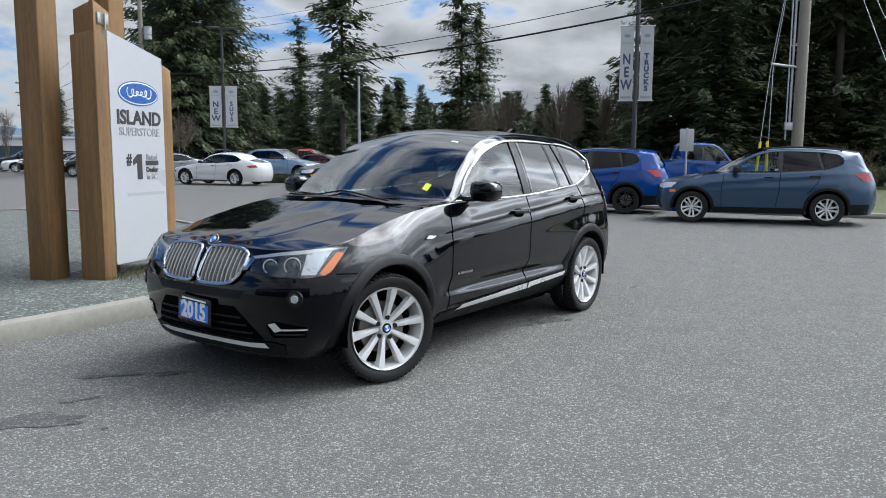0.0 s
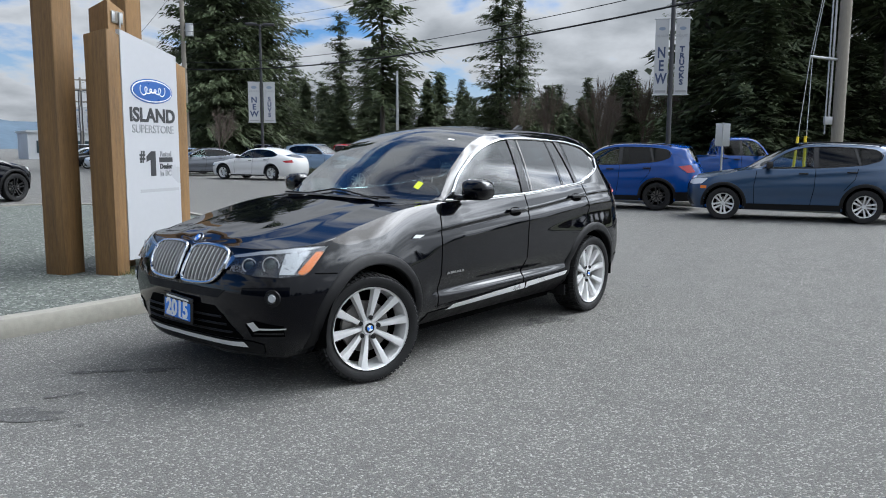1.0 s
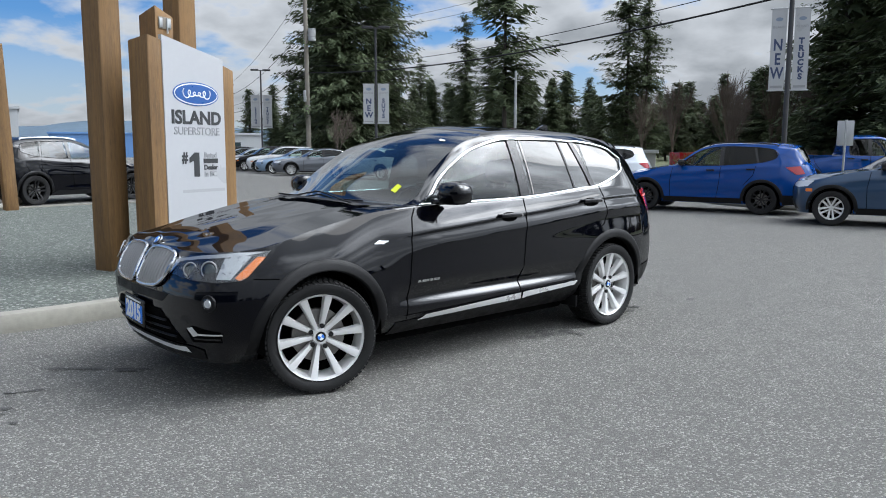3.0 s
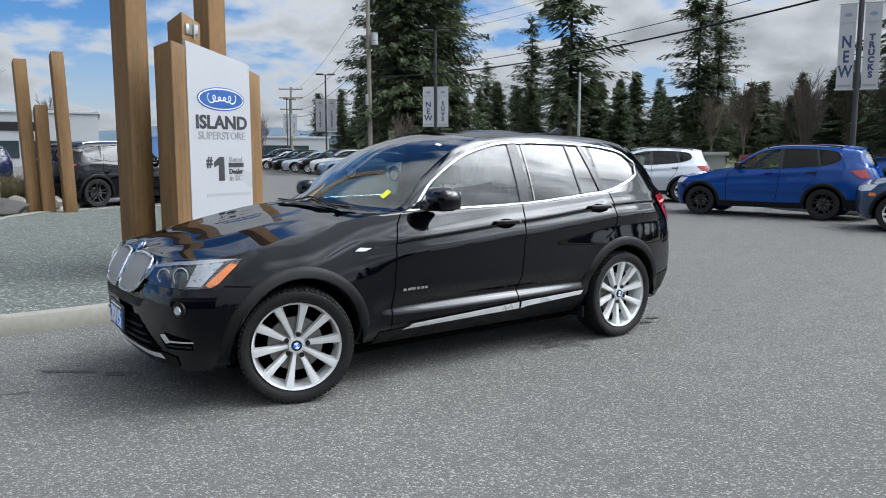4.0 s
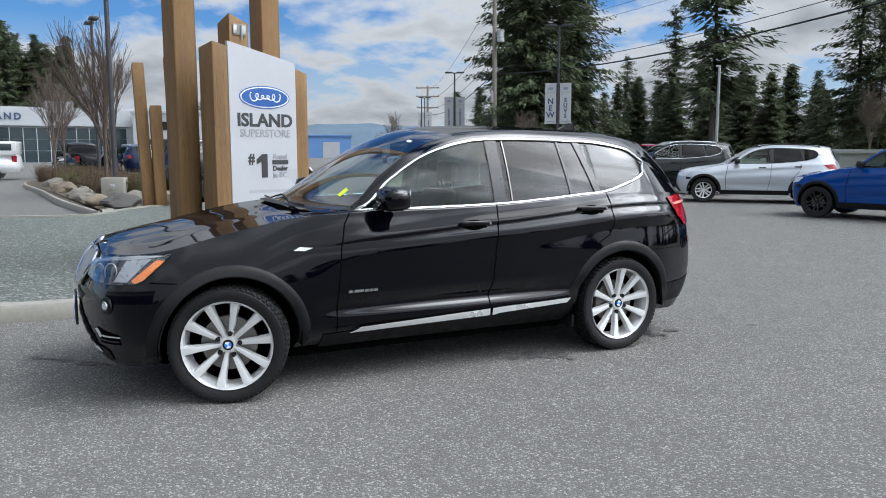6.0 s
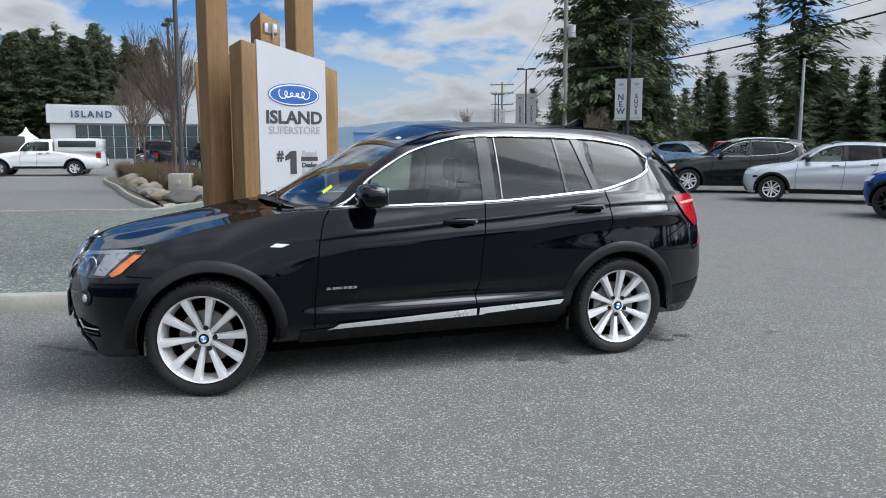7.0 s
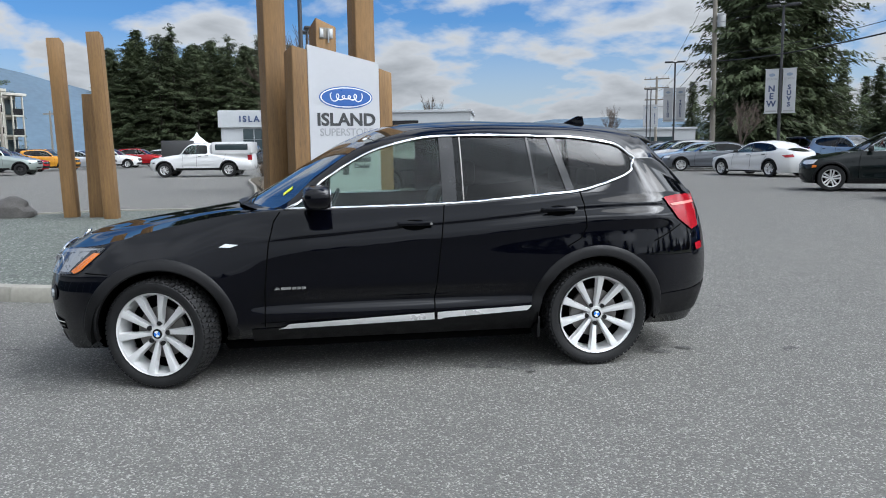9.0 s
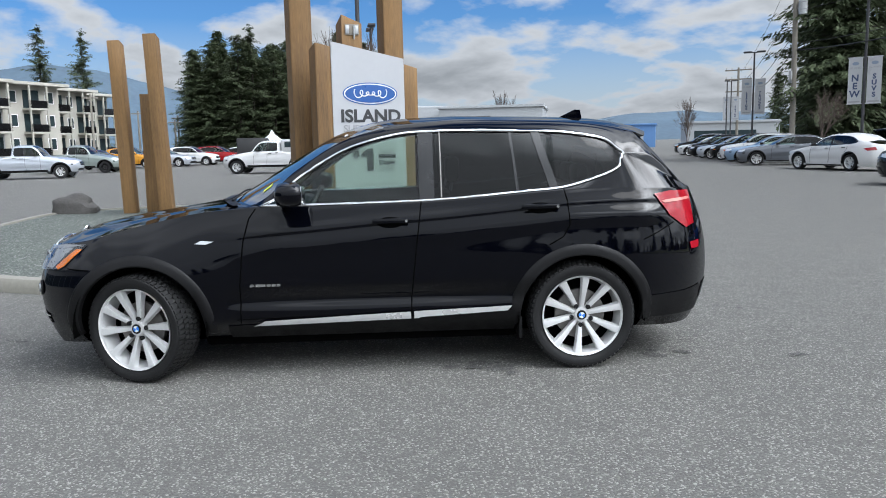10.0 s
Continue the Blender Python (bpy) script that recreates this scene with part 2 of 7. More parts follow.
nl.new(leafmix.outputs[0], nn["Material Output"].inputs[0])
TWIG = mat("bare twigs", (0.095, 0.072, 0.058), 0.9, 0, 0.25, 2)
POLEWOOD = mat("weathered pole wood", (0.22, 0.20, 0.17), 0.9, 0, 0.2, 2, 0.4, 20, stretch=(4, 4, 0.4))
POLEMETAL = mat("dark painted pole", (0.05, 0.05, 0.055), 0.5, 0.3, 0.1)
ROCK = mat("boulder stone", (0.17, 0.155, 0.13), 0.9, 0, 0.35, 3.5, 0.7, 20)
WALLW = mat("white metal cladding", (0.37, 0.385, 0.40), 0.5, 0, 0.06, 0.4)
WALLC = mat("cream siding", (0.42, 0.40, 0.35), 0.8, 0, 0.08, 0.5)
WALLG = mat("grey siding", (0.30, 0.31, 0.31), 0.8, 0, 0.1, 0.5)
BLUEWALL = mat("blue steel wall", (0.10, 0.22, 0.45), 0.6, 0, 0.08, 0.3)
WINDOW = mat("dark building window", (0.03, 0.045, 0.05), 0.08, 0, 0.2, 0.3)
# the blue of distance haze is mixed into the hill colour
HILL = mat("wooded hillside in painted haze", (0.07, 0.11, 0.15), 1.0, 0, 0.22, 0.012)
YELLOW = mat("yellow guy guard", (0.75, 0.55, 0.03), 0.5, 0, 0.08)
SHRUB = mat("winter shrub twigs", (0.085, 0.058, 0.036), 0.95, 0, 0.3, 4)
HEDGE = mat("hedge leaves", (0.035, 0.042, 0.020), 0.9, 0, 0.3, 4)
MOSS = mat("mossy leaves", (0.085, 0.085, 0.028), 0.9, 0, 0.3, 4)

# ---- building helpers ----


def finish(bm, name, smooth=40):
    me = bpy.data.meshes.new(name)
    bm.normal_update()
    if smooth:
        lim = math.cos(radians(smooth))
        for f in bm.faces:
            f.smooth = True
        for e in bm.edges:
            if len(e.link_faces) != 2 or e.link_faces[0].normal.dot(e.link_faces[1].normal) < lim:
                e.smooth = False
    bm.to_mesh(me)
    bm.free()
    me.materials.append(None)
    return me


def part(name, shape, material, parent=None, label="", m=None, smooth=40):
    """Links a bmesh (or a mesh made before) as one object, under parent if there is one."""
    me = shape if isinstance(shape, bpy.types.Mesh) else finish(shape, name, smooth)
    ob = new(name, me)
    ob.material_slots[0].link = "OBJECT"
    ob.material_slots[0].material = material
    if parent:
        ob.parent = parent
    if m is not None:
        ob.matrix_basis = m
    if label:
        tagged(ob, label)
    return ob


def empty(name, label, category, m, group="", kind=""):
    ob = new(name)
    ob.matrix_basis = m
    ob.empty_display_size = 0.1
    return tagged(ob, label, category, group, kind)


def box(bm, x0, x1, y0, y1, z0, z1, bevel=0.0, m=None):
    r = bmesh.ops.create_cube(bm, size=1.0)
    vs = r["verts"]
    for v in vs:
        v.co = Vector((x0 + (v.co.x + 0.5) * (x1 - x0), y0 + (v.co.y + 0.5) * (y1 - y0), z0 + (v.co.z + 0.5) * (z1 - z0)))
    if bevel:
        es = list({e for v in vs for e in v.link_edges})
        vs = list({v for f in bmesh.ops.bevel(bm, geom=es, offset=bevel, segments=2, affect="EDGES", profile=0.5)["faces"] for v in f.verts} | {v for v in vs if v.is_valid})
    if m is not None:
        bmesh.ops.transform(bm, matrix=m, verts=[v for v in vs if v.is_valid])
    return bm


def cyl(bm, r0, r1, h, seg=12, m=None):
    """A frustum from z 0 to h."""
    r = bmesh.ops.create_cone(bm, cap_ends=True, segments=seg, radius1=r0, radius2=r1, depth=h)
    bmesh.ops.translate(bm, vec=(0, 0, h / 2), verts=r["verts"])
    if m is not None:
        bmesh.ops.transform(bm, matrix=m, verts=r["verts"])
    return bm


def between(p, q):
    """The pose whose z runs from p towards q."""
    return Matrix.Translation(p) @ (Vector(q) - Vector(p)).to_track_quat("Z", "Y").to_matrix().to_4x4()


def rod(bm, p, q, r, seg=6, r1=None):
    return cyl(bm, r, r if r1 is None else r1, (Vector(q) - Vector(p)).length, seg, between(p, q))


def tube(bm, pts, r, seg=6, closed=False):
    """A bent rod through pts."""
    pts = [Vector(p) for p in pts]
    n = len(pts)
    rings = []
    for i, p in enumerate(pts):
        a, b = pts[(i - 1) % n if closed else max(i - 1, 0)], pts[(i + 1) % n if closed else min(i + 1, n - 1)]
        d = (b - a).normalized()
        u = d.cross(UP if abs(d.z) < 0.9 else Vector((1, 0, 0))).normalized()
        w = u.cross(d)
        rings.append([bm.verts.new(p + r * (math.cos(k * math.tau / seg) * u + math.sin(k * math.tau / seg) * w)) for k in range(seg)])
    for i in range(n if closed else n - 1):
        a, b = rings[i], rings[(i + 1) % n]
        for k in range(seg):
            bm.faces.new((a[k], a[(k + 1) % seg], b[(k + 1) % seg], b[k]))
    return bm


def prism(bm, outline, depth, m=None):
    """A flat outline in x and z, made depth thick towards -y."""
    f = [bm.verts.new((x, 0, z)) for x, z in outline]
    b = [bm.verts.new((x, -depth, z)) for x, z in outline]
    bm.faces.new(f)
    bm.faces.new(list(reversed(b)))
    for i in range(len(f)):
        j = (i + 1) % len(f)
        bm.faces.new((f[i], b[i], b[j], f[j]))
    bmesh.ops.recalc_face_normals(bm, faces=bm.faces)
    if m is not None:
        bmesh.ops.transform(bm, matrix=m, verts=f + b)
    return bm


def lettering(name, words, size, material, parent, m, depth=0.002, spacing=1.0, line=1.0, squeeze=1.0, bold=0.0):
    """Raised letters in the plane x, z of m, centred, facing -y."""
    cu = bpy.data.curves.new(name, "FONT")
    cu.body, cu.size, cu.align_x, cu.align_y, cu.extrude = words, size, "CENTER", "CENTER", depth
    cu.space_character, cu.space_line, cu.offset, cu.resolution_u = spacing, line, bold, 3
    ob = new(name, cu)
    bpy.context.view_layer.update()
    me = bpy.data.meshes.new_from_object(ob.evaluated_get(bpy.context.evaluated_depsgraph_get()))
    bpy.data.objects.remove(ob)
    me.transform(pose(0, 0, 0, 90, 0, 0) @ Matrix.Diagonal((squeeze, 1, 1, 1)))
    me.materials.clear()
    me.materials.append(None)
    return part(name, me, material, parent, m=m)


def oval(bm, rx, rz, depth, seg=40, m=None):
    return prism(bm, [(rx * math.cos(k * math.tau / seg), rz * math.sin(k * math.tau / seg)) for k in range(seg)], depth, m)

# ---- vehicles: a body is a loft over a few long lines from nose to tail (x forward, y left, z up, origin between the axles) ----
# belt: the shoulder edge from the nose's middle round the side to the tail's middle
BELT = np.array([(2.10, 0, 0.885), (2.07, 0.40, 0.872), (1.97, 0.64, 0.872), (1.76, 0.80, 0.888), (1.40, 0.845, 0.965), (0.95, 0.825, 1.06), (0.64, 0.815, 1.088),
                 (0.33, 0.82, 1.090), (0.05, 0.825, 1.092), (-0.2, 0.828, 1.096), (-0.48, 0.83, 1.104), (-1.0, 0.835, 1.138), (-1.42, 0.835, 1.165), (-1.66, 0.825, 1.165),
                 (-1.80, 0.81, 1.16), (-1.98, 0.755, 1.15), (-2.15, 0.62, 1.145), (-2.24, 0.38, 1.14), (-2.28, 0, 1.135)])
# crest: the middle of bonnet, windscreen, roof and tailgate (x, z)
CREST = np.array([(2.10, 0.885), (2.05, 0.905), (1.94, 0.945), (1.74, 0.985), (1.42, 1.035), (1.12, 1.080), (0.94, 1.112), (0.53, 1.350), (0.20, 1.535), (-0.06, 1.622),
                  (-0.5, 1.655), (-1.0, 1.650), (-1.5, 1.632), (-1.80, 1.605), (-1.98, 1.575), (-2.07, 1.545), (-2.17, 1.36), (-2.24, 1.20), (-2.28, 1.135)])
# plan: the widest outline, near the hubs' height (x, y)
PLAN = np.array([(2.215, 0), (2.165, 0.42), (2.05, 0.68), (1.86, 0.835), (1.42, 0.925), (0.97, 0.908), (0.64, 0.905), (0.33, 0.905), (0.05, 0.905), (-0.2, 0.905), (-0.48, 0.907),
                 (-1.0, 0.915), (-1.42, 0.93), (-1.68, 0.918), (-1.86, 0.89), (-2.08, 0.81), (-2.28, 0.62), (-2.385, 0.34), (-2.41, 0)])
# the side window's lower and upper edge and the roof's edge, from the seventh knot on
SILL = np.array([(0.63, 0.805, 1.094), (0.33, 0.808, 1.097), (0.05, 0.812, 1.099), (-0.2, 0.815, 1.102), (-0.48, 0.818, 1.110), (-1.0, 0.822, 1.147), (-1.42, 0.808, 1.200),
                 (-1.655, 0.775, 1.290), (-1.70, 0.735, 1.372), (-1.86, 0.70, 1.30)])
HEAD = np.array([(0.625, 0.800, 1.100), (0.36, 0.742, 1.285), (0.07, 0.690, 1.448), (-0.2, 0.660, 1.520), (-0.48, 0.645, 1.543), (-1.0, 0.640, 1.536), (-1.42, 0.648, 1.508),
                 (-1.61, 0.672, 1.462), (-1.705, 0.728, 1.384), (-1.88, 0.66, 1.38)])
RAIL = np.array([(0.70, 0.745, 1.098), (0.40, 0.695, 1.318), (0.11, 0.640, 1.492), (-0.16, 0.600, 1.572), (-0.48, 0.580, 1.604), (-1.0, 0.570, 1.602), (-1.46, 0.565, 1.578),
                 (-1.70, 0.560, 1.548), (-1.84, 0.560, 1.520), (-1.97, 0.560, 1.490)])


def hermite(K, t, ts):
    """A smooth curve through the knots K at the parameters t, sampled at ts."""
    d = np.gradient(K, t, axis=0)
    i = np.clip(np.searchsorted(t, ts, side="right") - 1, 0, len(t) - 2)
    h = (t[i + 1] - t[i])[:, None]
    u = ((ts - t[i]) / (t[i + 1] - t[i]))[:, None]
    return (2 * u**3 - 3 * u**2 + 1) * K[i] + (u**3 - 2 * u**2 + u) * h * d[i] + (3 * u**2 - 2 * u**3) * K[i + 1] + (u**3 - u**2) * h * d[i + 1]


class Shell:
    """The lofted surfaces of one kind of car."""

    def __init__(self, spec, sub):
        self.spec = spec
        xm = lambda x: np.interp(x, (-2.41, -1.405, 1.405, 2.215), (spec["tail"], spec["rear"], spec["front"], spec["nose"]))
        zs, ys = spec["height"] / 1.66, spec["width"] / 0.93

        def fit(k):
            k = np.array(k, float)
            k[:, 0] = xm(k[:, 0])
            if k.shape[1] == 3:
                k[:, 1] *= ys
                k[:, 2] *= zs
            return k

        belt, sill, head, rail = fit(spec.get("belt", BELT)), fit(spec.get("sill", SILL)), fit(spec.get("head", HEAD)), fit(spec.get("rail", RAIL))
        cr = np.array(spec.get("crest", CREST), float)
        crest = np.column_stack((xm(cr[:, 0]), np.zeros(len(cr)), cr[:, 1] * zs))
        pl = fit(np.array(spec.get("plan", PLAN)) * (1, 1))
        pl[:, 1] *= ys
        lerp = lambda f: belt + (crest - belt) * f
        S, H, R = lerp(0.02), lerp(0.04), lerp(0.30)
        S[6:16], H[6:16], R[6:16] = sill, head, rail
        lines = [belt, S, H, R, crest]
        t = np.concatenate(([0], np.cumsum(np.mean([np.linalg.norm(np.diff(k, axis=0), axis=1) for k in (belt, crest)], axis=0))))
        self.t = t
        ts = np.concatenate([np.linspace(t[i], t[i + 1], sub, endpoint=False) for i in range(len(t) - 1)] + [[t[-1]]])
        self.sub = sub
        self.lines = [hermite(k, t, ts) for k in lines]
        self.lines[4][:, 1] = 0
        self.plan = hermite(pl, t, ts)
        for k in (self.lines[0], self.plan):
            k[:, 1] = np.maximum(k[:, 1], 0)
        self.ts = ts
        self.floor = spec["floor"]
        self.mid = 0.60 * zs

    def upper(self, f):
        """A line on the roof or bonnet: f 0 at the roof's edge, 1 in the middle."""
        H, R, C = self.lines[2:]
        out = R * (1, -1, 1)
        p0, p1, p2, p3 = H, R, C, out
        k = 0.5 * (2 * p1 + (p2 - p0) * f + (2 * p0 - 5 * p1 + 4 * p2 - p3) * f**2 + (3 * p1 - p0 - 3 * p2 + p3) * f**3)
        n = 6 * self.sub
        k[:n, 2] += self.spec.get("crease", 0.006) * math.exp(-(((f - 0.30) / 0.13) ** 2)) * np.clip(np.arange(n) / (2.0 * self.sub), 0, 1) * np.clip((n - np.arange(n)) / self.sub, 0, 1)
        # the bonnet's length runs evenly
        w = min(1.0, f / 0.25)
        q = k[:n + 1].copy()
        for _ in range(70):
            q[1:-1] = 0.5 * q[1:-1] + 0.25 * (q[:-2] + q[2:])
        if self.spec.get("even"):
            k[:n + 1] += (q - k[:n + 1]) * w
        return k

    def window(self, f):
        S, H = self.lines[1:3]
        k = S + (H - S) * f
        k[:, 1] += 0.012 * 4 * f * (1 - f) * np.clip((H[:, 2] - S[:, 2]) / 0.4, 0, 1)
        return k

    def flank(self, level):
        """A line round the lower body: level -1 at the bottom, 0 at the widest, 1 at the belt."""
        B, P = self.lines[0], self.plan
        n = len(B)
        ends = np.clip(np.abs(P[:, 0]) - 1.75, 0, 0.3) / 0.3
        if level >= 0:
            z = self.mid + (B[:, 2] - self.mid) * level
            # where the shoulder line runs: it climbs from the front arch to the tail
            c = np.interp(P[:, 0], (-1.9, -1.2, -0.19, 0.95, 1.5), (0.86, 0.836, 0.776, 0.61, 0.50))
            soft = np.clip((1.75 - np.abs(P[:, 0] + 0.2)) / 0.5, 0, 1)
            if self.spec.get("sculpt"):
                power = np.interp(P[:, 0], (-2.1, -1.3, -0.6, 0.5, 1.0, 1.5), (2.1, 2.2, 2.9, 2.9, 2.2, 1.75))
                xy = P + (B[:, :2] - P) * (level**power)[:, None]
                d = level * (B[:, 2] - self.mid) - c * (B[:, 2] - self.mid)
                # a sharp lip, and under it a shoulder that swells out again
                soft = np.clip((0.95 - P[:, 0]) / 0.45, 0, 1) * np.clip((P[:, 0] + 2.1) / 0.25, 0, 1)
                swell = np.interp(P[:, 0], (-1.6, -0.9, 0.5), (0.020, 0.014, 0.009))
                xy[:, 1] += soft * (0.009 * np.exp(-((d / np.where(d > 0, 0.045, 0.010)) ** 2)) + swell * np.exp(-(((d + 0.085) / 0.060) ** 2)))
            else:
                g = level ** (3.1 - 1.0 * ends)
                xy = P + (B[:, :2] - P) * g[:, None]
                d = level - c
                xy[:, 1] += (1 - ends) * soft * (0.012 * np.exp(-((d / np.where(d > 0, 0.10, 0.035)) ** 2)) - 0.012 * np.exp(-(((d + 0.17) / 0.09) ** 2)))
        else:
            d = -level
            c = P.mean(axis=0) * (1, 0)
            inset = (0.012 + 0.05 * d) * d * (1 - ends) + 0.10 * d**2 * ends
            inset = inset + 0.036 * np.sqrt(np.clip(1 - ((P[:, 0] + 0.1) / 1.0) ** 2, 0, 1)) * math.exp(-(((d - 0.27) / (0.20 if d < 0.27 else 0.12)) ** 2))
            if self.spec.get("sculpt"):
                inset = inset + 0.11 * max(0.0, (d - 0.62) / 0.38) ** 1.5 * (1 - ends)
                inset = inset + 0.011 * np.sqrt(np.clip(1 - ((P[:, 0] + 0.1) / 1.0) ** 2, 0, 1)) * math.exp(-(((d - 0.29) / (0.10 if d < 0.29 else 0.09)) ** 2))
            nrm = np.gradient(P, axis=0)
            nrm = np.column_stack((-nrm[:, 1], nrm[:, 0]))
            nrm /= np.maximum(np.linalg.norm(nrm, axis=1), 1e-6)[:, None]
            nrm *= np.where(((P - c) * nrm).sum(axis=1) > 0, 1, -1)[:, None]
            xy = P - nrm * inset[:, None]
            z = np.full(n, self.mid + (self.floor - self.mid) * d)
        xy[:, 1] = np.maximum(xy[:, 1], 0)
        xy[0, 1] = xy[-1, 1] = 0
        return np.column_stack((xy, z))

    def at_x(self, line, x):
        """The point of a line where it passes x."""
        k = line[::-1]
        return np.array([x, np.interp(x, k[:, 0], k[:, 1]), np.interp(x, k[:, 0], k[:, 2])])


def sheet(bm, rows, mirror=True):
    """Faces between rows of points, on both sides of the car."""
    for s in ((1, -1) if mirror else (1,)):
        vs = [[bm.verts.new((p[0], p[1] * s, p[2])) for p in r] for r in rows]
        for a, b in zip(vs, vs[1:]):
            for i in range(len(a) - 1):
                q = (a[i], b[i], b[i + 1], a[i + 1])
                bm.faces.new(q[::-1] if s > 0 else q)
    return bm


def weld(bm, d=0.0008):
    bmesh.ops.remove_doubles(bm, verts=bm.verts, dist=d)
    bmesh.ops.dissolve_degenerate(bm, edges=bm.edges, dist=0.0003)
    return bm


def arch_cut(bm, spec, r):
    """Opens the wheel arches: faces inside the circle go, the rim's points move on to it."""
    hubs = [(spec["front"], spec["tyre"]), (spec["rear"], spec["tyre"])]
    gone = []
    for f in bm.faces:
        c = f.calc_center_median()
        if abs(c.y) > 0.5 and any(math.hypot(c.x - hx, c.z - hz) < r for hx, hz in hubs):
            gone.append(f)
    bmesh.ops.delete(bm, geom=gone, context="FACES")
    for v in bm.verts:
        if abs(v.co.y) > 0.5 and v.is_boundary:
            for hx, hz in hubs:
                d = math.hypot(v.co.x - hx, v.co.z - hz)
                if 0.001 < d < r * 1.12 and v.co.z > 0.3:
                    v.co.x, v.co.z = hx + (v.co.x - hx) * r / d, hz + (v.co.z - hz) * r / d
    return bm


def bvh_of(*meshes):
    joined = bmesh.new()
    for me in meshes:
        joined.from_mesh(me)
    bmesh.ops.triangulate(joined, faces=joined.faces)
    t = BVHTree.FromBMesh(joined)
    joined.free()
    return t


def rim_mesh(R, W, spokes, twin):
    """An alloy rim: lip, barrel and curved spokes; its face towards +y."""
    bm = bmesh.new()
    prof = [(R, W), (R * 1.0, W - 0.012), (R * 0.955, W - 0.016), (R * 0.93, W - 0.05), (R * 0.90, 0.02), (R * 0.90, -0.02), (R, -0.03)]
    seg = 48
    rings = [[bm.verts.new((r * math.cos(k * math.tau / seg), y, r * math.sin(k * math.tau / seg))) for k in range(seg)] for r, y in prof]
    for a, b in zip(rings, rings[1:]):
        for k in range(seg):
            bm.faces.new((a[k], a[(k + 1) % seg], b[(k + 1) % seg], b[k]))
    for s in range(spokes):
        c = s * math.tau / spokes + math.pi / 2
        for off in ((-twin, twin) if twin else (0,)):
            vs = []
            for r, w, y in ((0.14, 0.058, W - 0.050), (0.35, 0.066, W - 0.040), (0.65, 0.086, W - 0.024), (0.97, 0.122, W - 0.012)):
                d, side_ = Vector((math.cos(c), 0, math.sin(c))), Vector((-math.sin(c), 0, math.cos(c)))
                p = d * R * r + side_ * off * R * (0.35 + 0.65 * r)
                hw = w * R * (0.75 if twin else 1.0) * (1.0 if spokes > 7 else 1.35)
                vs.append([bm.verts.new(p + side_ * sx + Vector((0, yy, 0))) for sx, yy in ((-hw, y - 0.035), (-hw * 0.72, y), (0, y + 0.003), (hw * 0.72, y), (hw, y - 0.035))])
            for a, b in zip(vs, vs[1:]):
                for k in range(4):
                    bm.faces.new((a[k], a[k + 1], b[k + 1], b[k]))
                bm.faces.new((a[4], a[0], b[0], b[4]))
    bmesh.ops.recalc_face_normals(bm, faces=bm.faces)
    cyl(bm, R * 0.205, R * 0.17, 0.045, 24, pose(0, W - 0.078, 0, -90, 0, 0))
    return finish(bm, "rim", 35)


def tyre_mesh(R, r, W, tread):
    """A tyre with rounded shoulders; tread: blocks round the running face."""
    bm = bmesh.new()
    h = W / 2
    prof = [(r * 0.99, h * 0.74), (r * 1.025, h * 0.86), (r + (R - r) * 0.50, h * 0.98), (R * 0.94, h * 0.95), (R * 0.964, h * 0.84), (R - 0.013, h * 0.6)]
    prof += [(R - 0.012, 0)]
    prof = prof + [(a, -b) for a, b in prof[-2::-1]]
    seg = 56
    rings = [[bm.verts.new((a * math.cos(k * math.tau / seg), b, a * math.sin(k * math.tau / seg))) for k in range(seg)] for a, b in prof]
    for a, b in zip(rings, rings[1:]):
        for k in range(seg):
            bm.faces.new((a[k], a[(k + 1) % seg], b[(k + 1) % seg], b[k]))
    if tread:
        n = 64
        for row, (y0, y1) in enumerate(((-0.98, -0.62), (-0.56, -0.22), (-0.17, 0.17), (0.22, 0.56), (0.62, 0.98))):
            for k in range(n):
                a0 = (k + 0.5 * (row % 2)) * math.tau / n
                a1 = a0 + 0.70 * math.tau / n
                vs = []
                for yy in (y0, y1):
                    edge = abs(yy) > 0.9
                    skew = 0.5 * math.tau / n * (yy if row != 2 else 0)
                    for aa in (a0 + skew, a1 + skew):
                        for rr in (R - 0.024 if edge else R - 0.018, R - (0.008 if edge else 0.0)):
                            vs.append(bm.verts.new((rr * math.cos(aa), yy * h * 0.93, rr * math.sin(aa))))
                for q in ((1, 3, 7, 5), (0, 1, 5, 4), (2, 6, 7, 3), (0, 2, 3, 1), (4, 5, 7, 6)):
                    bm.faces.new([vs[i] for i in q])
    bmesh.ops.recalc_face_normals(bm, faces=bm.faces)
    return finish(bm, "tyre", 40)


CACHE = {}


def both(bm, name, smooth=40):
    """The mesh of a left-hand part and its mirror image."""
    other = bm.copy()
    for v in other.verts:
        v.co.y *= -1
    bmesh.ops.reverse_faces(other, faces=other.faces)
    return [finish(bm, name, smooth), finish(other, name, smooth)]


def parts(name, meshes, material, parent, label=""):
    return [part(name, me, material, parent, label) for me in meshes]


def cached(key, make):
    if key not in CACHE:
        CACHE[key] = make()
    return CACHE[key]


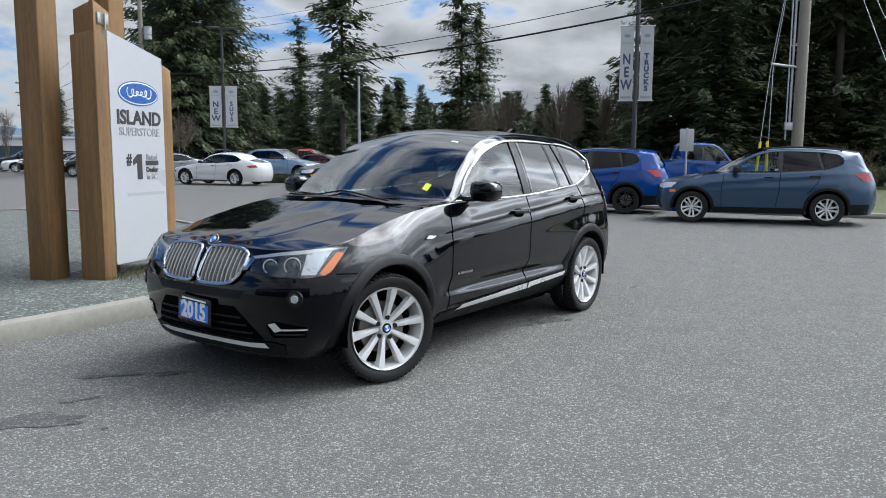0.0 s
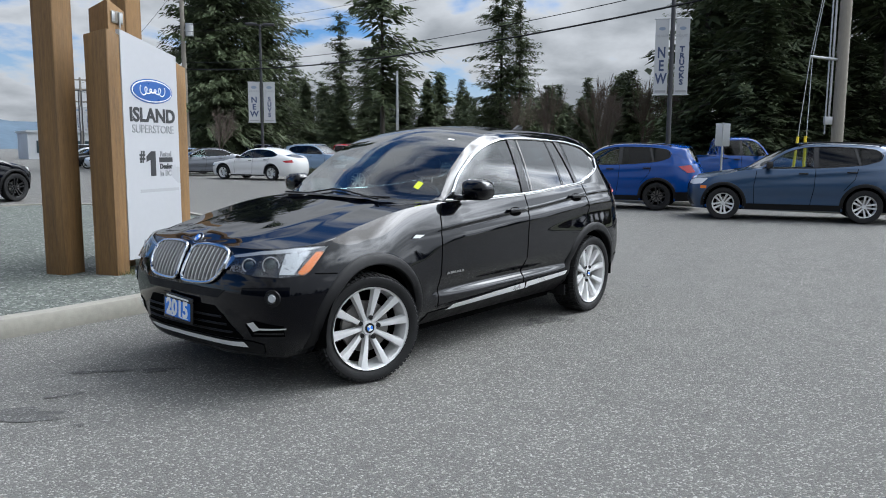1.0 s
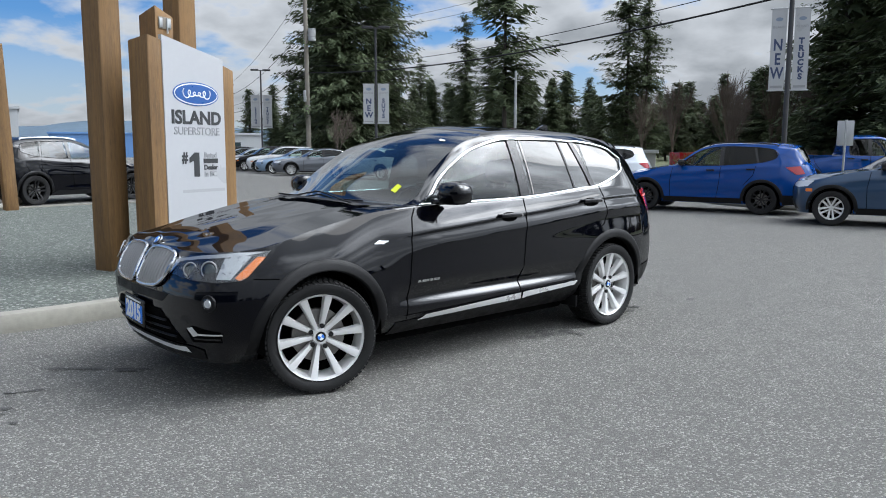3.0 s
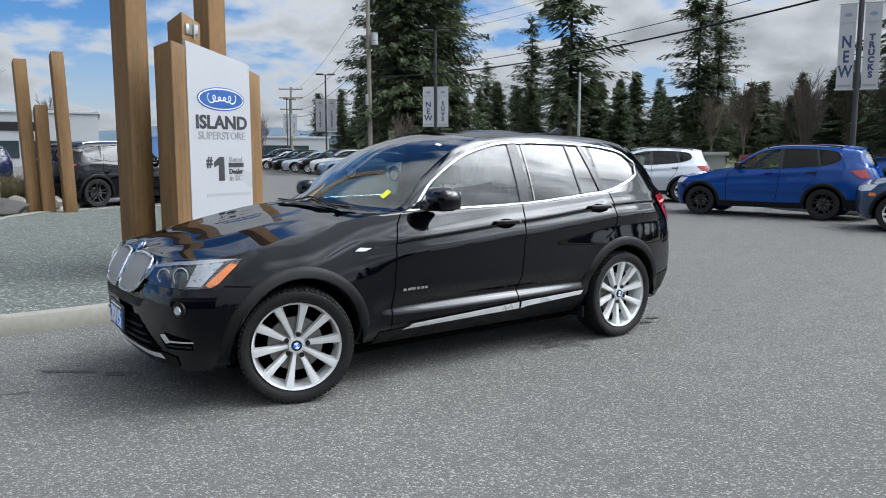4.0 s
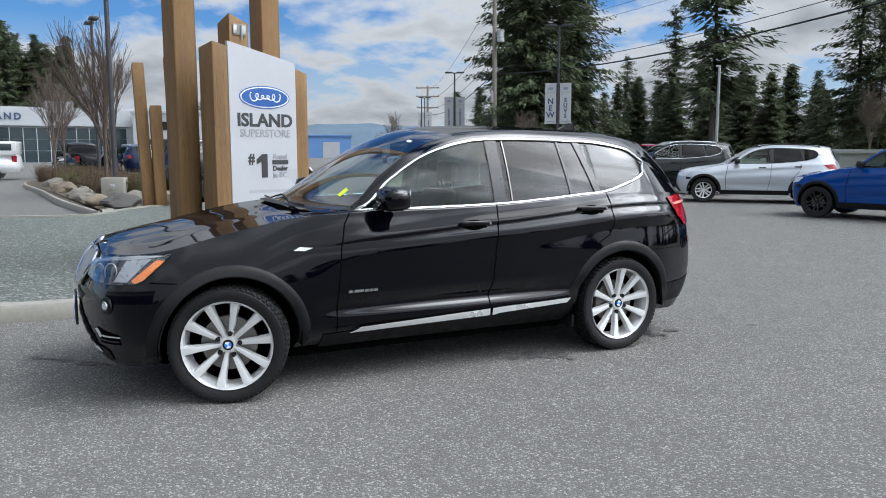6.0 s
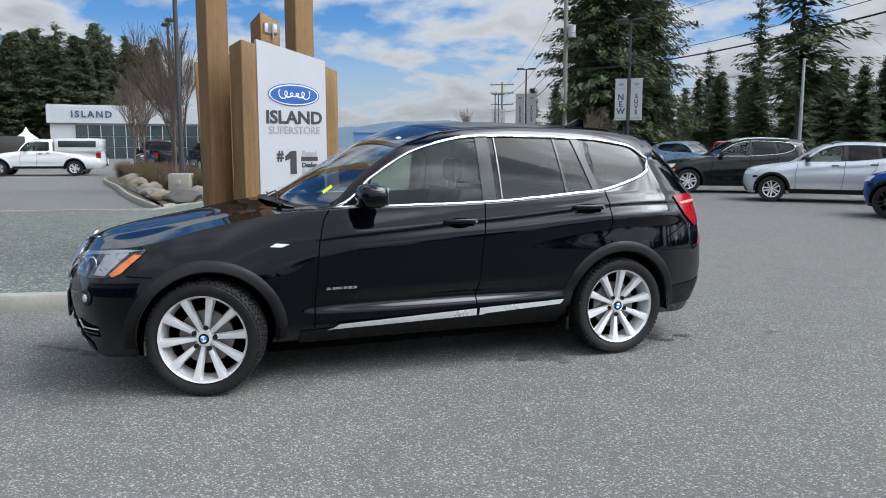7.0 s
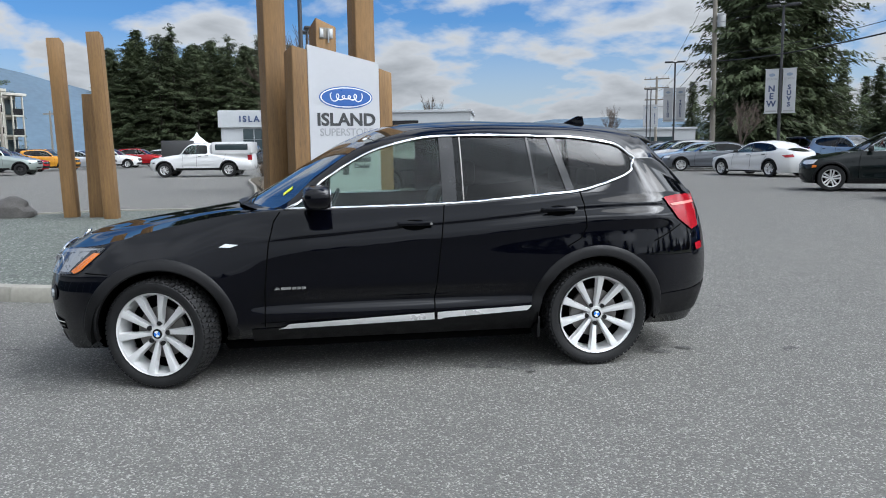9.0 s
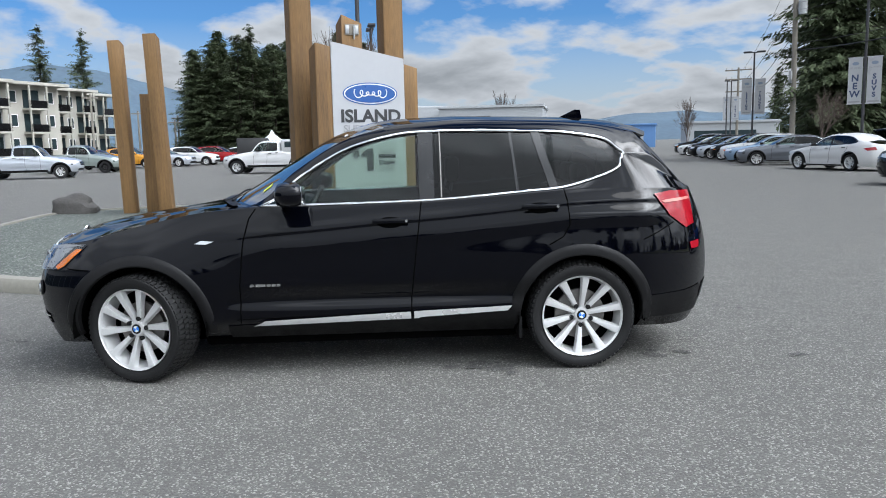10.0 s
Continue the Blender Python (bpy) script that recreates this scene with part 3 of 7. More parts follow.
def add_wheels(car, key, spec, rim_mat, steer=0.0, detail=True):
    R, r, W = spec["tyre"], spec["rim"], 0.245
    rim = cached(("rim", key), lambda: rim_mesh(r, 0.112, spec["spokes"], spec.get("twin", 0)))
    tyre = cached(("tyre", key), lambda: tyre_mesh(R, r, W, detail))

    def hubs():
        bm = bmesh.new()
        cyl(bm, r * 0.62, r * 0.62, 0.03, 32, pose(0, -0.01, 0, -90, 0, 0))
        cyl(bm, 0.08, 0.08, 0.10, 16, pose(0, -0.06, 0, -90, 0, 0))
        return finish(bm, "wheel", 35)

    def backs():
        bm = bmesh.new()
        cyl(bm, r * 0.93, r * 0.93, 0.012, 32, pose(0, -0.055, 0, -90, 0, 0))
        return finish(bm, "wheel", 35)

    disc, back = cached(("disc", key), hubs), cached(("back", key), backs)
    y = spec["width"] - W / 2 - 0.012
    for hx, turn in ((spec["front"], steer), (spec["rear"], 0)):
        for s in (1, -1):
            m = pose(hx, y * s, R, 0, 0, turn + (0 if s > 0 else 180))
            m = m @ pose(0, 0, 0, 0, random.uniform(0, 72), 0)
            w = part("wheel", disc, DISC, car, m=m)
            part("tyre", tyre, RUBBER, w, "black rubber tyre")
            part("rim", rim, rim_mat, w, spec.get("rim_label", "silver alloy rim"))
            # disc in the shade colour, so the gaps between spokes stay dark
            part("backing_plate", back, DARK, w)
            if detail:
                cap = cached(("cap", key), lambda: finish(cyl(bmesh.new(), 0.034, 0.031, 0.014, 24, pose(0, 0.07, 0, -90, 0, 0)), "hub_cap"))
                part("hub_cap", cap, TRIMBLACK, w, "dark round hub cap")

                def emblem(which=(0, 2)):
                    bm = bmesh.new()
                    for k in which:
                        pts = [(0, 0)] + [(0.02 * math.cos(k * math.pi / 2 + i * math.pi / 12), 0.02 * math.sin(k * math.pi / 2 + i * math.pi / 12)) for i in range(7)]
                        prism(bm, pts, 0.002, pose(0, 0.0865, 0))
                    return finish(bm, "cap_face", 0)

                part("cap_face", cached(("emb", key), emblem), PLATEBLUE, w, "blue quarters on the hub cap")
                part("cap_face", cached(("emw", key), lambda: emblem((1, 3))), WHITE, w, "white quarters on the hub cap")
                for k in range(5):
                    a = k * math.tau / 5 + 0.3
                    bolt = cached(("bolt", key), lambda: finish(cyl(bmesh.new(), 0.016, 0.015, 0.014, 10, pose(0, 0.062, 0, -90, 0, 0)), "wheel_bolt"))
                    part("wheel_bolt", bolt, TRIMBLACK, w, m=pose(0.066 * math.cos(a), 0, 0.066 * math.sin(a)))


def pillar(sh, xa, xb, slant=0.0, out=0.004):
    """A strip over the side window between two stations, both sides."""
    bm = bmesh.new()
    rows = []
    for f in np.linspace(0, 1, 7):
        k = sh.window(f)
        sl = slant * f
        rows.append([sh.at_x(k, x + sl) + np.array([0, out, 0]) for x in (xa, (xa + xb) / 2, xb)])
    return sheet(bm, rows, False)


def car_body(key, spec, sub):
    """All the body's meshes of one kind of car."""
    sh = Shell(spec, sub)
    d = {"shell": sh}
    k6, k9, k14, k15, k17 = 6 * sub, 9 * sub, 14 * sub, 15 * sub, 17 * sub
    n = len(sh.ts)
    bm = bmesh.new()
    lv = [-1, -0.86, -0.74, -0.62, -0.56, -0.51, -0.47, -0.44, -0.41, -0.38, -0.35, -0.32, -0.29, -0.26, -0.23, -0.2, -0.16, -0.12, -0.06, 0.0001] + list(np.linspace(0.04, 1, 60)) if sub > 5 else [-1, -0.75, -0.5, -0.3, -0.1, 0.1, 0.3, 0.45, 0.6, 0.72, 0.8, 0.88, 0.94, 1.0]
    rows = [sh.flank(l) for l in lv]
    under = rows[0].copy()
    under[:, 1] *= 0.0
    sheet(bm, [under] + rows)
    arch_cut(bm, spec, spec["arch"])
    sheet(bm, [sh.lines[0], sh.lines[1]])
    top = [sh.lines[2], (sh.lines[2] + sh.lines[3]) / 2 + np.array([0, 0.004, 0.004]), sh.lines[3]]
    sheet(bm, [r[k6:] for r in top])
    f = np.linspace(0, 1, 9)
    roof = [sh.upper(v) for v in f]
    sheet(bm, [r[k9:k15 + 1] for r in roof])
    sheet(bm, [r[k15:k17 + 1] for r in roof[:3]])
    sheet(bm, [r[k17:] for r in roof])
    g = [sh.window(v) for v in np.linspace(0, 1, 5)]
    sheet(bm, [r[k14 - sub // 2:] for r in g])
    weld(bm)
    bmesh.ops.recalc_face_normals(bm, faces=bm.faces)
    d["body"] = finish(bm, "body", 50)
    bm = bmesh.new()
    hood = [sh.lines[1], sh.lines[2]] + roof
    sheet(bm, [r[:k6 + 1] for r in hood])
    weld(bm)
    bmesh.ops.recalc_face_normals(bm, faces=bm.faces)
    d["bonnet"] = finish(bm, "bonnet", 50)
    bm = sheet(bmesh.new(), [r[k6:k9 + 1] for r in roof])
    d["windscreen"] = finish(weld(bm), "windscreen", 60)
    bm = sheet(bmesh.new(), [r[k15:k17 + 1] for r in roof[2:]])
    d["rear_window"] = finish(weld(bm), "rear_window", 60)
    xs = g[0][:, 0]
    b0, b1, c0 = spec["pillars"]
    for name, (xa, xb) in zip(("front_side_window", "rear_side_window", "quarter_window"), ((9, b0), (b0, c0), (c0, -9))):
        ia, ib = max(k6, int(np.sum(xs > xa)) - 1), min(k14, int(np.sum(xs > xb)))
        for s in (1, -1):
            if ib - ia > 1:
                bm = sheet(bmesh.new(), [r[ia:ib + 1] * (1, s, 1) - (0, 0.004 * s, 0) for r in g], False)
                if s < 0:
                    bmesh.ops.reverse_faces(bm, faces=bm.faces)
                d[name, s] = finish(weld(bm), name, 60)
    # dark interior tub, closed below the windows
    bm = bmesh.new()
    lo = sh.lines[1].copy()
    lo[:, 1] = np.maximum(lo[:, 1] - 0.05, 0)
    base = lo.copy()
    base[:, 2] = spec.get("tub", 0.78)
    mid = base.copy()
    mid[:, 1] = 0
    sheet(bm, [r[k6 - sub // 2:k15 + 1] for r in (lo, base, mid)])
    d["cabin"] = finish(weld(bm), "cabin", 40)
    # wheel housings
    d["wheel_housing"] = []
    for hx in (spec["front"], spec["rear"]):
        rr = spec["arch"] + 0.004
        ang = np.linspace(-0.12, math.pi + 0.12, 18)
        w = spec["width"]
        a = [[(hx + rr * math.cos(t), y, spec["tyre"] + rr * math.sin(t)) for t in ang] for y in (w - 0.035, w - 0.40)]
        a.append([(hx, w - 0.40, spec["tyre"]) for t in ang])
        d["wheel_housing"] += both(weld(sheet(bmesh.new(), a, False)), "wheel_housing", 40)
    # window surround
    def loop(off):
        S, H = sh.lines[1][k6:k14 + 1], sh.lines[2][k6:k14 + 1]
        return [tuple(p + (0, off, 0)) for p in S] + [tuple(p + (0, off, 0)) for p in H[::-1][1:-1]]
    d["window_trim"] = both(tube(bmesh.new(), loop(0.003), 0.0105 if sub > 5 else 0.009, 6, True), "window_trim", 60)
    # arch cladding
    d["arch_cladding"] = []
    for hx in (spec["front"], spec["rear"]):
        ang = np.linspace(-0.12, math.pi + 0.12, 40)
        rows = []
        for r, o in ((spec["arch"] - 0.012, -0.05), (spec["arch"] - 0.010, 0.002), (spec["arch"] - 0.002, 0.010), (spec["arch"] + 0.03, 0.013), (spec["arch"] + 0.054, 0.009), (spec["arch"] + 0.062, 0.002), (spec["arch"] + 0.064, -0.02)):
            row = []
            for t in ang:
                x, z = hx + r * math.cos(t), spec["tyre"] + r * math.sin(t)
                row.append((x, sh_side(sh, x, z) + o, z))
            rows.append(row)
        bm = sheet(bmesh.new(), rows, False)
        bmesh.ops.recalc_face_normals(bm, faces=bm.faces)
        d["arch_cladding"] += both(bm, "arch_cladding", 40)
    return d


def sh_side(sh, x, z):
    """The half width of the body at x and height z."""
    ps = []
    for l in (-1, -0.75, -0.5, -0.3, -0.1, 0, 0.1, 0.2, 0.3, 0.4, 0.5, 0.6, 0.65, 0.7, 0.75, 0.8, 0.84, 0.88, 0.94, 1.0):
        q = cached(("flank", id(sh), l), lambda: sh.flank(l))
        ok = (q[:, 1] > 0.3) | (np.abs(q[:, 0]) < 1.9)
        p = sh.at_x(q[ok], x)
        ps.append((p[2], p[1]))
    ps = np.array(ps)
    return float(np.interp(z, ps[:, 0], ps[:, 1]))


SUV = dict(nose=2.215, tail=-2.41, front=1.405, rear=-1.405, width=0.93, height=1.66, floor=0.235, tyre=0.345, rim=0.262, arch=0.397, pillars=(-0.42, -0.5, -1.24), spokes=10)


def surface_patch(tree, outline, yaw, step, lift, thick):
    """An outline laid on the body as seen from the direction yaw (0: from the front, 90: from the left): (distance to the left of the nose line, z)."""
    if yaw in ("x", "y"):
        yaw = 0 if yaw == "x" else 90
        if yaw == 90:
            outline = [(-x, z) for x, z in outline]
    c, s = math.cos(radians(yaw)), math.sin(radians(yaw))
    out, across = Vector((c, s, 0)), Vector((-s, c, 0))
    bm = bmesh.new()
    bm.faces.new([bm.verts.new((h, 0, z)) for h, z in outline])
    for i, no in ((0, (1, 0, 0)), (1, (0, 0, 1))):
        lo, hi = min(p[i] for p in outline), max(p[i] for p in outline)
        v = lo + step
        while v < hi - step * 0.3:
            bmesh.ops.bisect_plane(bm, geom=bm.verts[:] + bm.edges[:] + bm.faces[:], plane_co=Vector(no) * v, plane_no=no)
            v += step
    for v in bm.verts:
        v.co = laid(tree, v.co.x, v.co.z, yaw, lift)
    bmesh.ops.triangulate(bm, faces=[f for f in bm.faces if len(f.verts) > 4])
    bm.normal_update()
    if sum(f.normal.dot(out) for f in bm.faces) < 0:
        bmesh.ops.reverse_faces(bm, faces=bm.faces)
    if thick:
        r = bmesh.ops.extrude_face_region(bm, geom=bm.faces[:])
        bmesh.ops.translate(bm, vec=out * thick, verts=[g for g in r["geom"] if isinstance(g, bmesh.types.BMVert)])
        bmesh.ops.recalc_face_normals(bm, faces=bm.faces)
    return bm


def laid(tree, h, z, yaw, lift):
    """The point of the body seen at (h, z) from the direction yaw, raised by lift."""
    c, s = math.cos(radians(yaw)), math.sin(radians(yaw))
    out, across = Vector((c, s, 0)), Vector((-s, c, 0))
    o = out * 5 + across * h + UP * z
    hit = tree.ray_cast(o, -out)
    if not hit[0]:
        return out * 0.9 + across * h + UP * z
    nrm = hit[1] if hit[1].dot(out) > 0 else -hit[1]
    return hit[0] + nrm * lift


def laid_tube(tree, pts, yaw, r, lift=0.0, n=8, seg=6, closed=False):
    """A thin line along the body through the given points."""
    out = []
    P = pts + [pts[0]] if closed else pts
    for a, b in zip(P, P[1:]):
        for k in range(n):
            u = k / n
            out.append(laid(tree, a[0] + (b[0] - a[0]) * u, a[1] + (b[1] - a[1]) * u, yaw, lift))
    if not closed:
        out.append(laid(tree, *pts[-1], yaw, lift))
    return tube(bmesh.new(), out, r, seg, closed)


def basic_car(key, spec, sub, material, m, name, label, category, group, rim_mat, trim=CHROME, steer=0.0, detail=False, glasses=(GLASSF, GLASSR), clad=CLAD):
    d = cached(("body", key), lambda: car_body(key, spec, sub))
    car = empty(name, label, category, m, group)
    part("body", d["body"], material, car)
    part("bonnet", d["bonnet"], material, car)
    part("windscreen", d["windscreen"], GLASSW, car)
    part("rear_window", d["rear_window"], glasses[1], car)
    for s in (1, -1):
        for nm, g in (("front_side_window", glasses[0]), ("rear_side_window", glasses[1]), ("quarter_window", glasses[1])):
            if (nm, s) in d:
                part(nm, d[nm, s], g, car)
    part("cabin", d["cabin"], SEATM, car)
    # housings take the painted shade colour
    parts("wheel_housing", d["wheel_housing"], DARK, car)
    parts("window_trim", d["window_trim"], trim, car)
    parts("arch_cladding", d["arch_cladding"], clad, car)
    sh = d["shell"]
    b0, b1, c0 = spec["pillars"]
    parts("door_pillar", cached(("bp", key), lambda: both(pillar(sh, b0 + 0.045, b0 - 0.05), "door_pillar", 60)), TRIMBLACK, car)
    if c0 > -3:
        parts("rear_pillar", cached(("cp", key), lambda: both(pillar(sh, c0 + 0.03, c0 - 0.025, 0.10), "rear_pillar", 60)), TRIMBLACK, car)
    add_wheels(car, key, spec, rim_mat, steer, detail)
    return car, d

# ---- the black car in the middle ----
CAR_POSE = pose(-0.214, 6.384, 0, 0, 0, 234.3)
HERO = dict(SUV, tail=-2.43, crease=0.009, plan=np.vstack(([(2.195, 0), (2.168, 0.42), (2.085, 0.68), (1.905, 0.835)], PLAN[4:])), belt=np.vstack(([(2.065, 0, 0.885), (2.045, 0.40, 0.872), (1.97, 0.63, 0.874), (1.77, 0.765, 0.895), (1.40, 0.785, 0.985), (0.95, 0.795, 1.068)], BELT[6:])), even=True, sculpt=True, arch=0.408, crest=np.vstack(([(2.065, 0.885), (2.02, 0.907)], CREST[2:13], [(-1.68, 1.617), (-1.82, 1.59), (-1.91, 1.558), (-2.07, 1.36), (-2.19, 1.20), (-2.27, 1.135)])),
            rail=np.vstack((RAIL[:7], [(-1.65, 0.560, 1.552), (-1.75, 0.560, 1.528), (-1.84, 0.560, 1.495)])))
hero, hd = basic_car("hero", HERO, 10, BLACKPAINT, CAR_POSE, "suv", "glossy black SUV with chrome trim and silver wheels on asphalt", "car", "", ALLOY, CHROME, -19.0, True)
htree = bvh_of(hd["body"], hd["bonnet"])
hs = hd["shell"]


def hpatch(name, outline, yaw, lift, material, label="", step=0.05, pair=True, thick=0.0):
    """A trim piece laid on the body, on both sides or once."""
    bm = surface_patch(htree, outline, yaw, step, lift, thick)
    if pair:
        return parts(name, both(bm, name), material, hero, label)
    return [part(name, bm, material, hero, label)]


def hline(name, pts, yaw, r, material, lift=0.0, label="", pair=True, closed=False):
    bm = laid_tube(htree, pts, yaw, r, lift, 8, 6, closed)
    if pair:
        return parts(name, both(bm, name), material, hero, label)
    return [part(name, bm, material, hero, label)]


def side_pts(*p):
    return [(-x, z) for x, z in p]


# door and panel gaps
hline("door_seam", side_pts((0.66, 1.08), (0.70, 1.02), (0.735, 0.878), (0.765, 0.60), (0.774, 0.36)), 90, 0.0045, DARK)
hline("door_seam", side_pts((-0.385, 1.10), (-0.345, 0.80), (-0.31, 0.50), (-0.305, 0.36)), 90, 0.0045, DARK)
hline("door_seam", side_pts((-1.295, 1.165), (-1.312, 1.09), (-1.322, 0.94), (-1.28, 0.865), (-1.19, 0.815)), 90, 0.0045, DARK)
hline("door_seam", side_pts((0.80, 0.385), (0.3, 0.395), (-0.31, 0.405), (-0.95, 0.425)), 90, 0.003, DARK)
hline("bumper_seam", side_pts((1.84, 0.735), (1.78, 0.730), (1.70, 0.725)), 90, 0.004, DARK)
hline("bumper_seam", side_pts((-1.80, 0.83), (-1.90, 0.87), (-2.02, 0.93)), 90, 0.004, DARK)
# side strips and cladding
hpatch("sill_cladding", side_pts((0.86, 0.245), (-0.98, 0.245), (-0.98, 0.40), (-0.30, 0.375), (0.86, 0.345)), 90, 0.005, CLAD, "black plastic sill", 0.04)
hpatch("sill_strip", side_pts((0.695, 0.350), (0.62, 0.378), (-0.300, 0.412), (-0.303, 0.372)), 90, 0.019, SATIN, "brushed silver sill strip", 0.025)
hpatch("sill_strip", side_pts((-0.322, 0.372), (-0.322, 0.413), (-0.95, 0.432), (-0.92, 0.402)), 90, 0.019, SATIN, "brushed silver sill strip", 0.025)
hpatch("rear_bumper_cladding", side_pts((-1.80, 0.31), (-1.80, 0.46), (-2.10, 0.475), (-2.25, 0.50), (-2.25, 0.31)), 90, 0.006, CLAD, "black plastic rear bumper corner", 0.06)
hpatch("rear_bumper_cladding", [(-0.62, 0.30), (0.62, 0.30), (0.62, 0.50), (-0.62, 0.50)], 180, 0.006, CLAD, "black plastic rear apron", 0.1, False)
hpatch("side_marker", side_pts((1.035, 0.872), (0.995, 0.892), (0.915, 0.884), (0.965, 0.868)), 90, 0.010, CHROME, "chrome side marker", 0.03)
# plain bars where a model name stands
for k, (x0, x1) in enumerate(((0.705, 0.672), (0.665, 0.605), (0.597, 0.572), (0.566, 0.541), (0.535, 0.512))):
    hpatch("text_bar", side_pts((x0, 0.598), (x1, 0.600), (x1 + (0.008 if k == 0 else 0), 0.614), (x0 - (0.008 if k == 0 else 0), 0.614)), 90, 0.004, CHROME, "", 0.05)
# handles in cups
for x0, x1, z0, z1 in ((-0.075, -0.30, 0.985, 0.995), (-1.02, -1.255, 1.050, 1.066)):
    xm, zm = (x0 + x1) / 2, (z0 + z1) / 2
    hpatch("handle_cup", [(-(xm + 0.085 * math.cos(a)), zm - 0.012 + 0.034 * math.sin(a)) for a in np.linspace(0, math.tau, 20, endpoint=False)], 90, 0.002, DARK, "", 0.04)
    y = sh_side(hs, xm, zm)
    bm = bmesh.new()
    box(bm, x1, x0, y + 0.012, y + 0.040, zm - 0.016, zm + 0.016, 0.011)
    for xx in (x0 - 0.02, x1 + 0.02):
        box(bm, xx - 0.02, xx + 0.02, y - 0.012, y + 0.03, zm - 0.012, zm + 0.012, 0.006)
    parts("door_handle", both(bm, "door_handle"), BLACKPAINT, hero, "glossy black door handle")
    part("key_cap", cyl(bmesh.new(), 0.009, 0.009, 0.004, 12, pose(x1 + 0.012, y + 0.040, zm, -90, 0, 0)), CHROME, hero)
# mirrors
bm = bmesh.new()
box(bm, 0.345, 0.52, 0.86, 1.06, 1.095, 1.25, 0.05)
for v in bm.verts:
    v.co.x -= 0.09 * (v.co.y - 0.86)
    v.co.z -= 0.06 * (v.co.y - 0.86) * (1 if v.co.z > 1.17 else -0.6)
mir = parts("mirror", both(bm, "mirror", 60), BLACKPAINT, hero, "glossy black door mirror")
bm = bmesh.new()
box(bm, 0.42, 0.50, 0.79, 0.90, 1.095, 1.135, 0.015)
parts("mirror_foot", both(bm, "mirror_foot"), TRIMBLACK, hero)
bm = bmesh.new()
box(bm, 0.338, 0.344, 0.885, 1.035, 1.115, 1.225, 0.002)
parts("mirror_glass", both(bm, "mirror_glass"), CHROME, hero)
# window dividers
parts("window_divider", both(pillar(hs, -0.995, -1.012, 0.03, 0.003), "window_divider", 60), TRIMBLACK, hero)
parts("window_divider", both(pillar(hs, -0.512, -0.520, 0.0, 0.004), "window_divider", 60), DISC, hero)
# windscreen sticker, wipers
wtree = bvh_of(hd["windscreen"])


def on_screen(x, y, lift):
    h = wtree.ray_cast(Vector((x, y, 3)), Vector((0, 0, -1)))
    return h[0] + (h[1] if h[1].z > 0 else -h[1]) * lift if h[0] else Vector((x, y, 1.12))


def screen_quad(name, x0, x1, y0, y1, lift, material, label):
    bm = bmesh.new()
    bm.faces.new([bm.verts.new(on_screen(x, y, lift)) for x, y in ((x0, y0), (x0, y1), (x1, y1), (x1, y0))])
    return part(name, bm, material, hero, label, smooth=0)


screen_quad("sticker", 0.645, 0.585, 0.548, 0.595, 0.003, STICKER, "yellow green price sticker")
screen_quad("label", 0.11, 0.085, 0.43, 0.49, 0.003, WHITE, "small white label")
for y0, y1, x0 in ((0.52, -0.08, 0.885), (-0.05, -0.60, 0.885)):
    pts = [on_screen(x0 - 0.05 * abs(k / 6 - 0.4), y0 + (y1 - y0) * k / 6, 0.014) for k in range(7)]
    part("wiper", tube(bmesh.new(), pts, 0.006, 5), CLAD, hero, "black wiper blade")
    part("wiper_arm", tube(bmesh.new(), [Vector((0.93, (y0 + y1) / 2 + 0.25, 1.11)), on_screen(0.905, (y0 + y1) / 2 + 0.1, 0.02), on_screen(0.88, (y0 + y1) / 2, 0.018)], 0.007, 5), CLAD, hero)
bm = bmesh.new()
sheet(bm, [[(0.99 - 0.16 * (y / 0.7) ** 2, y, 1.118 - 0.02 * (y / 0.7) ** 2) for y in np.linspace(0, 0.72, 9)], [(0.93 - 0.16 * (y / 0.7) ** 2, y, 1.124 - 0.02 * (y / 0.7) ** 2) for y in np.linspace(0, 0.72, 9)]])
part("scuttle", weld(bm), CLAD, hero, "black plastic scuttle panel")
# kidney grilles
KID = [(0.028 + 0.92 * (y - 0.028), z) for y, z in ((0.030, 0.672), (0.024, 0.75), (0.032, 0.832), (0.075, 0.860), (0.20, 0.866), (0.34, 0.856), (0.395, 0.832), (0.405, 0.80), (0.392, 0.73), (0.345, 0.682), (0.26, 0.662), (0.10, 0.656))]


def inside_span(y):
    """The lower and upper edge of the grille opening at y."""
    zs = []
    for a, b in zip(KID, KID[1:] + KID[:1]):
        if (a[0] - y) * (b[0] - y) < 0:
            zs.append(a[1] + (b[1] - a[1]) * (y - a[0]) / (b[0] - a[0]))
    return min(zs), max(zs)


